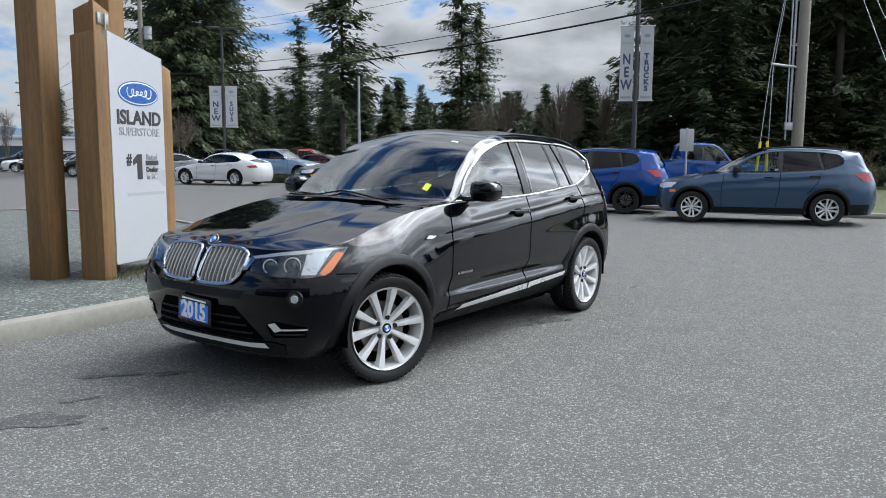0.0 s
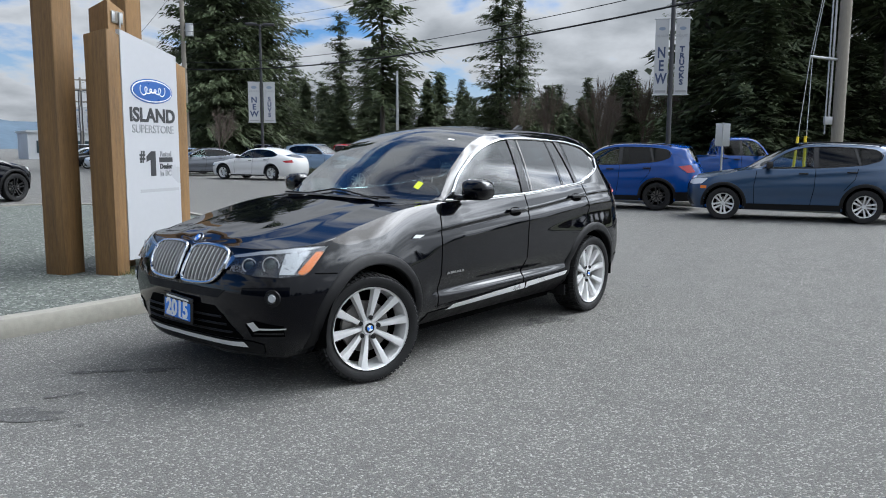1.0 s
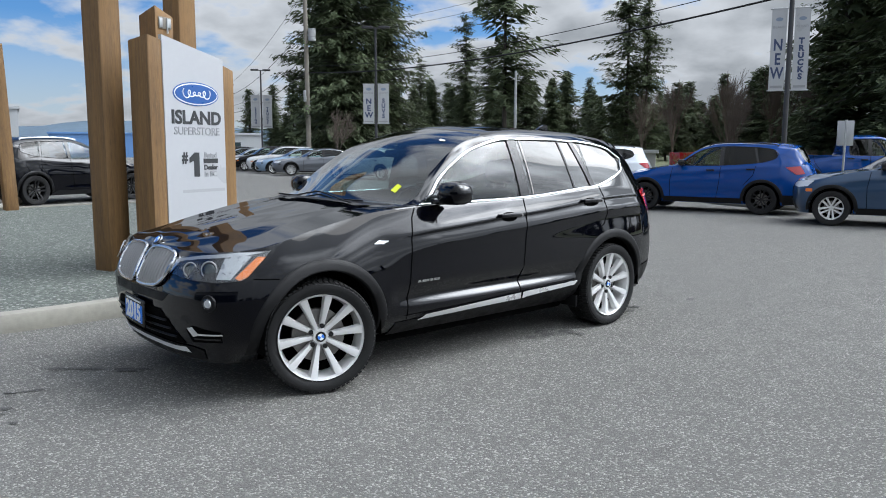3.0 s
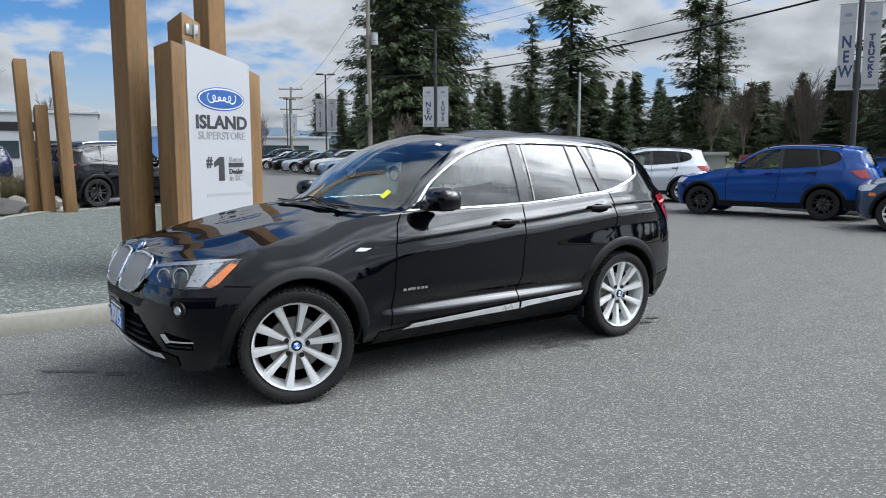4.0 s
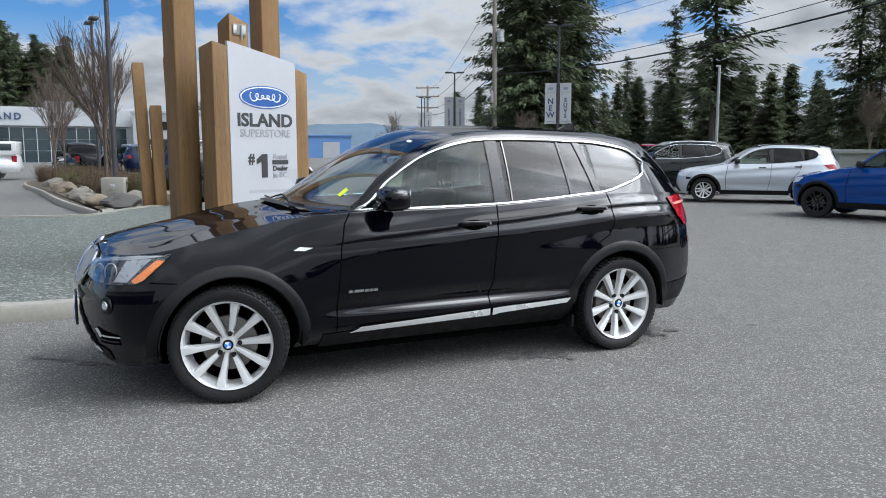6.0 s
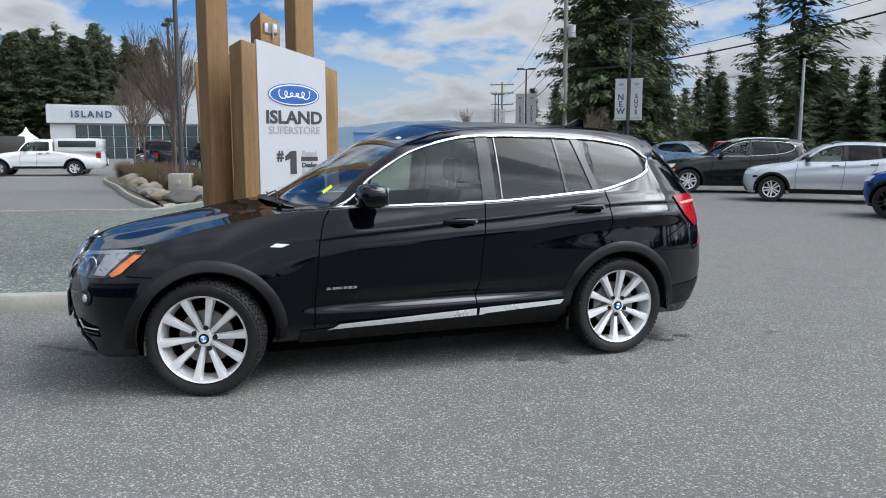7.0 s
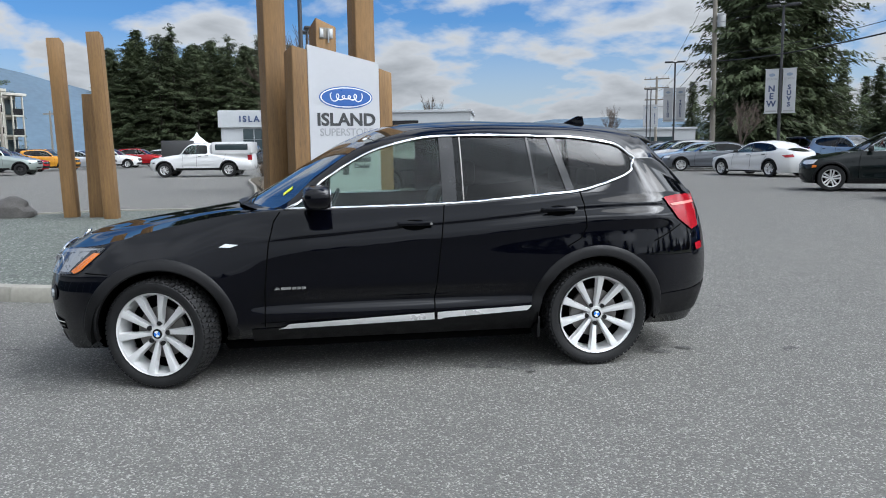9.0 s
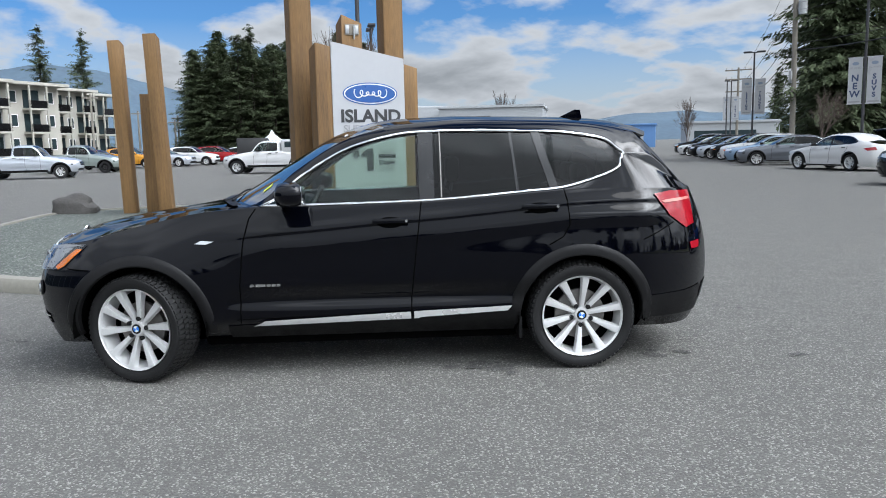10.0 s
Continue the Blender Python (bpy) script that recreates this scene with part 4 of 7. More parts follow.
for s in (1, -1):
    bm = surface_patch(htree, [(y * s, z) for y, z in KID], 0, 0.06, 0.004, 0)
    grille = part("kidney_grille", bm, DARK, hero, "chrome framed kidney grille with upright silver slats")
    ring = []
    nk = len(KID)
    for i in range(nk):
        p0, p1, p2, p3 = (np.array(KID[(i + j - 1) % nk]) for j in range(4))
        for u in (0, 0.25, 0.5, 0.75):
            q = 0.5 * (2 * p1 + (p2 - p0) * u + (2 * p0 - 5 * p1 + 4 * p2 - p3) * u * u + (3 * p1 - p0 - 3 * p2 + p3) * u**3)
            ring.append(laid(htree, q[0] * s, q[1], 0, 0.016))
    part("grille_frame", tube(bmesh.new(), ring, 0.0105, 8, True), CHROME, grille, "chrome frame")
    ob = surface_patch(htree, [(y * s, z) for y, z in ((0.370, 0.745), (0.374, 0.80), (0.405, 0.825), (0.43, 0.81), (0.40, 0.75))], 0, 0.03, 0.012, 0)
    part("grille_wing", ob, CHROME, grille)
    for k in range(9):
        y = 0.056 + k * 0.0354
        z0, z1 = inside_span(y)
        pts = [laid(htree, y * s, z0 + (z1 - z0) * u, 0, 0.012) for u in np.linspace(0.02, 0.98, 6)]
        bm = bmesh.new()
        rows = [[p + Vector((dx, dy, 0)) for p in pts] for dx, dy in ((-0.012, -0.007), (0.010, -0.0045), (0.013, 0.0), (0.010, 0.0045), (-0.012, 0.007))]
        sheet(bm, [[tuple(q) for q in r] for r in rows], False)
        bmesh.ops.recalc_face_normals(bm, faces=bm.faces)
        part("slat", bm, SLATM, grille)
# round emblem on the bonnet
ep, en = laid(htree, 0.0, 0.893, 0, 0.004), Vector((0.75, 0, 0.66))
for nm, r, h, mt in (("emblem", 0.041, 0.006, CHROME), ("emblem_face", 0.036, 0.008, TRIMBLACK), ("emblem_centre", 0.024, 0.010, WHITE)):
    part(nm, cyl(bmesh.new(), r, r, h, 28, between(ep, ep + en)), mt, hero, "round blue and white emblem" if nm == "emblem" else "")
bm = bmesh.new()
for k in (0, 2):
    prism(bm, [(0, 0)] + [(0.024 * math.cos((k + i / 6) * math.pi / 2), 0.024 * math.sin((k + i / 6) * math.pi / 2)) for i in range(7)], 0.002, between(ep, ep + en) @ pose(0, 0, 0.0125, 90, 0, 0))
part("emblem_inlay", bm, PLATEBLUE, hero, "blue quarters of the emblem", smooth=0)
# headlamps
HL = [(-1.035, 0.742), (-1.040, 0.826), (-0.85, 0.856), (-0.65, 0.874), (-0.49, 0.876), (-0.505, 0.845), (-0.572, 0.748), (-0.60, 0.728), (-0.72, 0.716), (-0.90, 0.724)]
for s, pr in ((1, 0), (-1, 1)):
    def lamp(name, outline, lift, material, parent, label="", step=0.05):
        return part(name, both(surface_patch(htree, outline, 40, step, lift, 0), name)[pr], material, parent, label)

    head = lamp("headlamp", HL, 0.004, mat("lamp housing", (0.02, 0.022, 0.026), 0.25, 0.4, 0.1) if pr == 0 else bpy.data.materials["lamp housing"], hero, "clear headlamp with twin round projectors and an amber end")
    lamp("amber_reflector", [(-0.505, 0.848), (-0.545, 0.852), (-0.640, 0.742), (-0.615, 0.728), (-0.575, 0.748)], 0.007, AMBER, head, "amber reflector")
    lamp("bright_reflector", [(-0.575, 0.858), (-0.71, 0.853), (-0.74, 0.735), (-0.66, 0.735)], 0.006, DULL, head, "bright inner reflector")
    lamp("brow", [(-1.03, 0.812), (-1.03, 0.826), (-0.85, 0.856), (-0.65, 0.874), (-0.52, 0.874), (-0.60, 0.858), (-0.85, 0.838)], 0.0075, STEEL, head, "silver upper strip")
    for h0, z0, r in ((-0.92, 0.778, 0.040), (-0.79, 0.785, 0.047)):
        p = laid(htree, h0, z0, 40, 0.004)
        nrm = Vector((math.cos(radians(38)), math.sin(radians(38)), 0.15))
        p, nrm = Vector((p.x, p.y * s, p.z)), Vector((nrm.x, nrm.y * s, nrm.z))
        part("projector_ring", tube(bmesh.new(), [between(p, p + nrm) @ Vector((r * math.cos(a), r * math.sin(a), 0.004)) for a in np.linspace(0, math.tau, 24, endpoint=False)], 0.004, 6, True), STEEL, head)
        bm = bmesh.new()
        bmesh.ops.create_uvsphere(bm, u_segments=16, v_segments=8, radius=r * 0.72)
        bmesh.ops.transform(bm, matrix=between(p, p + nrm) @ Matrix.Diagonal((1, 1, 0.35, 1)), verts=bm.verts)
        part("projector", bm, WINDOW, head)
    lamp("lens", HL, 0.020, LENS, head, "clear lamp lens")
# lower front: slots, apron, plate, fog lamps, skid strip
hpatch("upper_slot", [(-0.36, 0.585), (0.36, 0.585), (0.42, 0.635), (-0.42, 0.635)], 0, 0.004, CLAD, "", 0.06, False)
hpatch("lower_grille", [(-0.50, 0.345), (0.50, 0.345), (0.40, 0.47), (0.33, 0.535), (-0.33, 0.535), (-0.40, 0.47)], 0, 0.004, DARK, "black mesh lower grille", 0.06, False)
for k in range(3):
    hline("grille_bar", [(-0.44 + 0.03 * k, 0.385 + 0.045 * k), (0, 0.38 + 0.045 * k), (0.44 - 0.03 * k, 0.385 + 0.045 * k)], 0, 0.007, CLAD, 0.010, "", False)
hpatch("chin_cladding", [(-0.60, 0.255), (0.60, 0.255), (0.62, 0.32), (0.55, 0.335), (-0.55, 0.335), (-0.62, 0.32)], 0, 0.006, CLAD, "black plastic chin", 0.06, False)
hpatch("skid_strip", [(-0.50, 0.312), (-0.40, 0.296), (0.40, 0.296), (0.52, 0.300), (0.50, 0.332), (0.40, 0.326), (-0.40, 0.326)], 0, 0.014, SILVERPAINT, "silver skid strip under the bumper", 0.06, False)
for s, pr in ((1, 0), (-1, 1)):
    p = laid(htree, 0.718, 0.605, 0, 0.002)
    nrm = Vector((0.88, 0.47 * s, 0.02))
    p = Vector((p.x, p.y * s, p.z))
    fog = part("fog_lamp", cyl(bmesh.new(), 0.050, 0.046, 0.010, 28, between(p - nrm * 0.006, p + nrm)), CLAD, hero, "round fog lamp")
    part("fog_reflector", cyl(bmesh.new(), 0.024, 0.020, 0.012, 20, between(p, p + nrm)), SATIN, fog, "bright bulb cup")
    bm = bmesh.new()
    bmesh.ops.create_uvsphere(bm, u_segments=20, v_segments=8, radius=0.030)
    bmesh.ops.transform(bm, matrix=between(p + nrm * 0.010, p + nrm) @ Matrix.Diagonal((1, 1, 0.25, 1)), verts=bm.verts)
    part("fog_lens", bm, LENS, fog)
hpatch("side_intake", [(0.56, 0.365), (0.74, 0.375), (0.75, 0.44), (0.60, 0.47), (0.54, 0.44)], 0, 0.002, DARK, "dark corner intake", 0.04)
hpatch("intake_trim", [(0.555, 0.450), (0.60, 0.462), (0.625, 0.426), (0.755, 0.429), (0.755, 0.421), (0.622, 0.414), (0.585, 0.402)], 0, 0.007, SATIN, "silver corner trim", 0.03)
hpatch("intake_bar", [(0.58, 0.384), (0.74, 0.39), (0.74, 0.40), (0.585, 0.394)], 0, 0.005, TRIMBLACK, "", 0.05)
pl = pose(2.212, 0.0075, 0.484, 0, 3, 90)
plate = part("dealer_plate", box(bmesh.new(), -0.155, 0.155, -0.008, 0.008, -0.082, 0.082, 0.006), TRIMBLACK, hero, "black plate holder with a blue year sign", pl)
part("year_sign", box(bmesh.new(), -0.135, 0.135, -0.011, -0.007, -0.062, 0.045, 0.004), PLATEBLUE, plate, "bright blue year sign")
lettering("lettering", "2015", 0.135, WHITE, plate, pose(0, -0.0125, -0.006), 0.001, 1.0, bold=0.005, squeeze=0.86)
part("text_bar", box(bmesh.new(), -0.115, 0.115, -0.010, -0.007, 0.058, 0.068), WHITE, plate, "plain pale bar in place of a name", smooth=0)
for x in (-0.115, 0.03):
    part("text_bar", box(bmesh.new(), x, x + 0.085, -0.0125, -0.010, -0.057, -0.051), WHITE, plate, smooth=0)
# tail lamps, reflector, spoiler, fin, exhaust
tl = hpatch("tail_lamp", side_pts((-1.885, 1.112), (-2.00, 1.128), (-2.16, 1.125), (-2.18, 0.91), (-2.11, 0.888), (-1.99, 0.972)), 90, 0.010, REDLENS, "red wrapped tail lamp", 0.035)
for t_, me in zip(tl, both(surface_patch(htree, side_pts((-1.93, 1.07), (-2.14, 1.082), (-2.15, 1.066), (-1.95, 1.052)), 90, 0.04, 0.015, 0), "lamp_bar")):
    part("lamp_bar", me, mat("pale red bar", (0.75, 0.25, 0.22), 0.2) if "pale red bar" not in bpy.data.materials else bpy.data.materials["pale red bar"], t_)
hpatch("reflector", side_pts((-2.14, 0.79), (-2.22, 0.80), (-2.22, 0.75), (-2.15, 0.745)), 90, 0.008, REDLENS, "red bumper reflector", 0.04)
bm = bmesh.new()
prof = [(-1.76, 1.602), (-1.93, 1.566), (-1.995, 1.538), (-1.94, 1.525), (-1.84, 1.53)]
rows = [[(x + 0.10 * (abs(f) ** 2.2), 0.56 * f, z - 0.052 * f * f) for x, z in prof] for f in np.linspace(-1, 1, 13)]
sheet(bm, rows, False)
bmesh.ops.holes_fill(bm, edges=[e for e in bm.edges if e.is_boundary])
bmesh.ops.recalc_face_normals(bm, faces=bm.faces)
part("spoiler", bm, BLACKPAINT, hero, "black roof spoiler")
bm = prism(bmesh.new(), [(-1.42, 1.632), (-1.47, 1.655), (-1.545, 1.690), (-1.585, 1.688), (-1.60, 1.615)], 0.03, pose(0, 0.015, 0))
part("antenna_fin", bm, BLACKPAINT, hero, "black antenna fin")
part("exhaust", rod(bmesh.new(), (-2.10, 0.50, 0.35), (-2.295, 0.50, 0.35), 0.034, 16), CHROME, hero, "chrome exhaust tip")
# unseen tray, added to darken the ground shade beneath the car
part("underbody", box(bmesh.new(), -1.02, 1.05, -0.70, 0.70, 0.175, 0.30, 0.03), DARK, hero, "near-black underbody tray added to deepen the shade below")
part("mud_flap", box(bmesh.new(), -1.02, -1.00, 0.66, 0.86, 0.20, 0.34, 0.004), CLAD, hero)
# cabin: seats, head restraints, dashboard, steering wheel
for y in (0.37, -0.37):
    bm = bmesh.new()
    box(bm, -0.50, -0.36, y - 0.24, y + 0.24, 0.78, 1.16, 0.06)
    for v in bm.verts:
        v.co.x -= 0.28 * (v.co.z - 0.78)
    seat = part("seat", bm, SEATM, hero, "black leather front seat")
    part("head_restraint", box(bmesh.new(), -0.66, -0.56, y - 0.14, y + 0.14, 1.20, 1.38, 0.045), SEATM, seat)
    for d in (-0.06, 0.06):
        part("stalk", rod(bmesh.new(), (-0.60, y + d, 1.14), (-0.61, y + d, 1.22), 0.007, 6), STEEL, seat)
bm = bmesh.new()
box(bm, -1.52, -1.38, -0.62, 0.62, 0.78, 1.14, 0.06)
bench = part("rear_seat", bm, SEATM, hero, "black leather rear bench")
for y in (0.36, -0.36, 0):
    part("head_restraint", box(bmesh.new(), -1.54, -1.45, y - 0.13, y + 0.13, 1.17, 1.31, 0.04), SEATM, bench)
bm = bmesh.new()
box(bm, 0.42, 0.98, -0.74, 0.74, 0.80, 1.08, 0.07)
part("dashboard", bm, SEATM, hero, "dark dashboard")
ring = [pose(0.36, 0.37, 1.02, 0, 66, 0) @ Vector((0.18 * math.cos(a), 0.18 * math.sin(a), 0)) for a in np.linspace(0, math.tau, 28, endpoint=False)]
part("steering_wheel", tube(bmesh.new(), ring, 0.014, 6, True), SEATM, hero, "black steering wheel")
part("mirror_inside", box(bmesh.new(), 0.16, 0.19, -0.12, 0.12, 1.40, 1.46, 0.012), TRIMBLACK, hero, "inside mirror")

# ---- ground, island, beds ----
g0 = bmesh.new()
box(g0, -900, 900, -300, 1600, -1.5, 0)
tagged(part("ground", g0, ASPHALT, smooth=0), "weathered grey asphalt of the car park", "asphalt", kind="structure")


def slab(outline, z0, z1):
    bm = bmesh.new()
    lo, hi = [bm.verts.new((x, y, z0)) for x, y in outline], [bm.verts.new((x, y, z1)) for x, y in outline]
    bm.faces.new(hi)
    for i in range(len(lo)):
        j = (i + 1) % len(lo)
        bm.faces.new((lo[i], lo[j], hi[j], hi[i]))
    bmesh.ops.recalc_face_normals(bm, faces=bm.faces)
    return bm


def smooth_path(pts, closed=False, n=6):
    """Points rounded by a curve through pts."""
    P = [Vector((*p, 0)) for p in pts]
    out = []
    N = len(P)
    for i in range(N if closed else N - 1):
        a, b, c, d = (P[(i + k) % N] if closed else P[min(max(i + k, 0), N - 1)] for k in (-1, 0, 1, 2))
        for j in range(n):
            t = j / n
            q = 0.5 * (2 * b + (c - a) * t + (2 * a - 5 * b + 4 * c - d) * t * t + (3 * b - a - 3 * c + d) * t**3)
            out.append((q.x, q.y))
    if not closed:
        out.append((P[-1].x, P[-1].y))
    return out


ISLAND = [(-1.75, 8.0), (-2.52, 6.78), (-3.28, 5.59), (-3.88, 5.06), (-4.7, 4.55), (-7.0, 3.6), (-9.5, 4.3), (-11.7, 5.6), (-13.2, 6.5), (-14.0, 7.3), (-13.9, 8.4), (-13.3, 9.75), (-12.2, 10.9), (-11.2, 11.95), (-11.8, 13.2), (-12.1, 14.6), (-11.3, 16.4), (-9.6, 17.9), (-7.2, 17.0), (-5.0, 14.9), (-2.6, 11.8), (-1.45, 9.6)]
edge = smooth_path(ISLAND, True)


def inset(path, d):
    """The closed path moved inwards by d."""
    area = sum(a[0] * b[1] - b[0] * a[1] for a, b in zip(path, path[1:] + path[:1]))
    out = []
    for i, p in enumerate(path):
        a, b = Vector(path[i - 1]), Vector(path[(i + 1) % len(path)])
        t = (b - a).normalized() * (1 if area > 0 else -1)
        out.append((p[0] - t.y * d, p[1] + t.x * d))
    return out


island = tagged(part("gravel_island", slab(inset(edge, 0.11), -0.05, 0.118), GRAVEL, smooth=0), "greenish grey crushed gravel inside a concrete kerb", "gravel", kind="structure")


def kerb_piece(path, i0, i1, h=0.15, w=0.16):
    """One length of kerb: sloping face, rounded nose, flat top."""
    bm = bmesh.new()
    prof = [(0, -0.05), (0.0, 0.02), (0.012, h * 0.78), (0.03, h * 0.96), (0.055, h), (w, h), (w, -0.05)]
    rows = []
    N = len(path)
    for i in range(i0, i1 + 1):
        a, b = Vector(path[(i - 1) % N]), Vector(path[(i + 1) % N])
        d = (b - a).normalized()
        nrm = Vector((-d.y, d.x))
        p = Vector(path[i % N])
        if i == i0:
            p = p + d * 0.006
        if i == i1:
            p = p - d * 0.006
        rows.append([bm.verts.new((*(p + nrm * k), z)) for k, z in prof])
    for a, b in zip(rows, rows[1:]):
        for k in range(len(prof) - 1):
            bm.faces.new((a[k], a[k + 1], b[k + 1], b[k]))
    for r in (rows[0], rows[-1]):
        bm.faces.new(r)
    bmesh.ops.recalc_face_normals(bm, faces=bm.faces)
    return bm


def kerb(path, step, label):
    top = empty("kerb", label, "kerb", Matrix(), kind="structure")
    rev = list(reversed(path))
    for i in range(0, len(rev), step):
        part("kerb_stone", kerb_piece(rev, i, min(i + step, len(rev))), CONCRETE, top)
    return top


def resampled(path, d):
    """The closed path in equal steps of about d metres."""
    P = [Vector(p) for p in path] + [Vector(path[0])]
    L = [0]
    for a, b in zip(P, P[1:]):
        L.append(L[-1] + (b - a).length)
    n = round(L[-1] / d)
    out = []
    for k in range(n):
        s = k * L[-1] / n
        i = max(j for j in range(len(L) - 1) if L[j] <= s)
        out.append(tuple(P[i].lerp(P[i + 1], (s - L[i]) / max(L[i + 1] - L[i], 1e-6))))
    return out


def outward(path):
    area = sum(a[0] * b[1] - b[0] * a[1] for a, b in zip(path, path[1:] + path[:1]))
    return path if area < 0 else list(reversed(path))


kerb(outward(resampled(edge, 0.5)), 5, "pale worn concrete kerb round the gravel island")
BED = [(-11.6, 12.5), (-13.2, 13.2), (-16.5, 14.9), (-20.5, 17.2), (-27.0, 20.9), (-28.2, 24.0), (-24, 24.6), (-19.5, 22.6), (-15.5, 19.5), (-13.2, 16.6), (-12.6, 14.8), (-12.0, 13.2)]
bed_edge = smooth_path(BED, True)
tagged(part("planting_bed", slab(inset(bed_edge, 0.11), -0.05, 0.16), EARTH, smooth=0), "brown soil bed with winter shrubs and boulders", "planting bed", kind="structure")
kerb(outward(resampled(bed_edge, 0.6)), 5, "grey concrete kerb round the planting bed")
VERGE = [(4.3, 22.3), (6.5, 20.2), (9.7, 18.4), (14, 17.0), (60, 4), (140, 40), (120, 190), (-4, 190), (-1.5, 66), (-2.0, 44), (2.2, 31), (3.2, 25)]
verge_edge = VERGE
tagged(part("verge", slab(verge_edge, -0.05, 0.10), GRASS, smooth=0), "rough winter grass under the trees by the road", "grass", kind="structure")
vk = smooth_path([(3.2, 25), (4.3, 22.3), (6.5, 20.2), (9.7, 18.4), (14, 17.0), (30, 12.4)], False, 8)
top_k = empty("kerb", "grey concrete kerb along the grass verge", "kerb", Matrix(), kind="structure")
for i in range(0, len(vk) - 1, 4):
    bm = bmesh.new()
    for a, b in zip(vk[i:i + 4], vk[i + 1:i + 5]):
        rod(bm, (*a, 0.055), (*b, 0.055), 0.08, 8)
    part("kerb_stone", bm, CONCRETE, top_k)

# stains on the asphalt
for k, (x, y, rx, ry, rot, n) in enumerate([(0.90, 6.5, 0.20, 0.15, 50, 11), (1.47, 7.66, 0.17, 0.14, 20, 7), (0.91, 9.34, 0.16, 0.08, 20, 2), (2.09, 8.23, 0.14, 0.08, 20, 3), (-2.18, 3.96, 0.26, 0.11, 10, 1), (-1.94, 4.82, 0.30, 0.03, 12, 6), (-2.13, 4.3, 0.16, 0.03, 25, 4), (-1.75, 3.84, 0.03, 0.02, 0, 1), (-1.66, 5.02, 0.08, 0.025, 10, 2)]):
    rs = random.Random(k)
    for j in range(n):
        bm = bmesh.new()
        f0 = 1.3 if n == 1 else rs.uniform(0.16, 0.42)
        ox, oy = (0, 0) if n == 1 else (rs.uniform(-rx, rx), rs.uniform(-ry, ry))
        pts = []
        for i in range(26):
            a = i * math.tau / 26
            f = f0 * (0.62 + 0.35 * rs.random() + 0.25 * noise.noise((math.cos(a) * 2 + k, math.sin(a) * 2, j)))
            pts.append(bm.verts.new((ox + rx * f * math.cos(a), oy + max(ry, rx * 0.3) * f * math.sin(a), 0.004 + 0.0006 * j)))
        bm.faces.new(pts)
        tagged(part("stain", bm, STAIN, m=pose(x, y, 0, 0, 0, rot), smooth=0), "dark damp stain on the asphalt", "stain", "stains", "structure")

# ---- the timber sign ----
SIGN_A = math.degrees(math.atan2(0.97, 0.25))
sign = empty("pylon_sign", "white dealer sign panel between thick timber posts on gravel", "sign", pose(-3.475, 7.835, 0.118, 0, 0, SIGN_A))
# sign frame: x along the face, y to the back, face looks to -y


def timber(w, d, h, slope=0.0, back=0.0, z0=-0.2, bev=0.012):
    bm = bmesh.new()
    box(bm, 0, w, 0, d, z0, h, bev)
    for v in bm.verts:
        if v.co.z > h - 0.1:
            v.co.z += slope * v.co.x / w + back * v.co.y / d
    for k in range(1, 6):
        bmesh.ops.bisect_plane(bm, geom=bm.verts[:] + bm.edges[:] + bm.faces[:], plane_co=(0, 0, h * k / 6), plane_no=(0, 0, 1))
    rs = random.Random(int(h * 1000))
    for v in bm.verts:
        v.co.x += rs.uniform(-0.002, 0.002)
        v.co.y += rs.uniform(-0.002, 0.002)
    return bm


part("timber_post", timber(0.19, 0.29, 2.54, -0.04, -0.05), TIMBER, sign, "brown timber post at the panel's end")
part("timber_post", timber(0.18, 0.27, 2.32, -0.05, -0.04), TIMBER, sign, "brown timber post at the panel's end", pose(1.10, 0.0, 0))
bm = prism(bmesh.new(), [(0.19, 0.14), (1.10, 0.14), (1.10, 2.375), (0.19, 2.555)], 0.05, pose(0, 0.045, 0))
panel = part("sign_panel", bm, PANELW, sign, "smooth white sign panel", smooth=0)
part("panel_core", box(bmesh.new(), 0.192, 1.098, 0.05, 0.24, 0.14, 2.30), CLAD, sign)
FACE = pose(0.645, -0.0055, 0)
bm = oval(bmesh.new(), 0.345, 0.132, 0.004, 56, pose(0.66, -0.005, 1.955))
part("emblem_border", bm, BLUEINK, sign, "blue oval emblem border", smooth=0)
bm = oval(bmesh.new(), 0.330, 0.119, 0.003, 56, pose(0.66, -0.0092, 1.955))
part("emblem_ring", bm, WHITE, sign, "white ring in the emblem", smooth=0)
bm = oval(bmesh.new(), 0.316, 0.107, 0.003, 56, pose(0.66, -0.0124, 1.955))
part("emblem", bm, BLUEINK, sign, "blue oval emblem", smooth=0)
bm = bmesh.new()
# a plain curling stroke
tube(bm, [Vector((0.66 - 0.19 + 0.38 * u - 0.034 * math.sin(math.tau * 5 * u), -0.0156, 1.955 + (0.034 + 0.016 * math.cos(math.tau * u)) * math.cos(math.tau * 5 * u))) for u in np.linspace(0, 1, 110)], 0.007, 5)
part("emblem_stroke", bm, WHITE, sign, "plain white strokes on the emblem", smooth=0)
lettering("lettering", "ISLAND", 0.205, INK, sign, pose(0.66, -0.008, 1.685), 0.002, 1.0, bold=0.007, squeeze=1.10)
lettering("lettering", "SUPERSTORE", 0.125, GREYINK, sign, pose(0.66, -0.008, 1.538), 0.002, 0.98, bold=0.001, squeeze=0.985)
lettering("lettering", "#", 0.17, INK, sign, pose(0.455, -0.008, 1.245), 0.002, bold=0.006, squeeze=0.8)
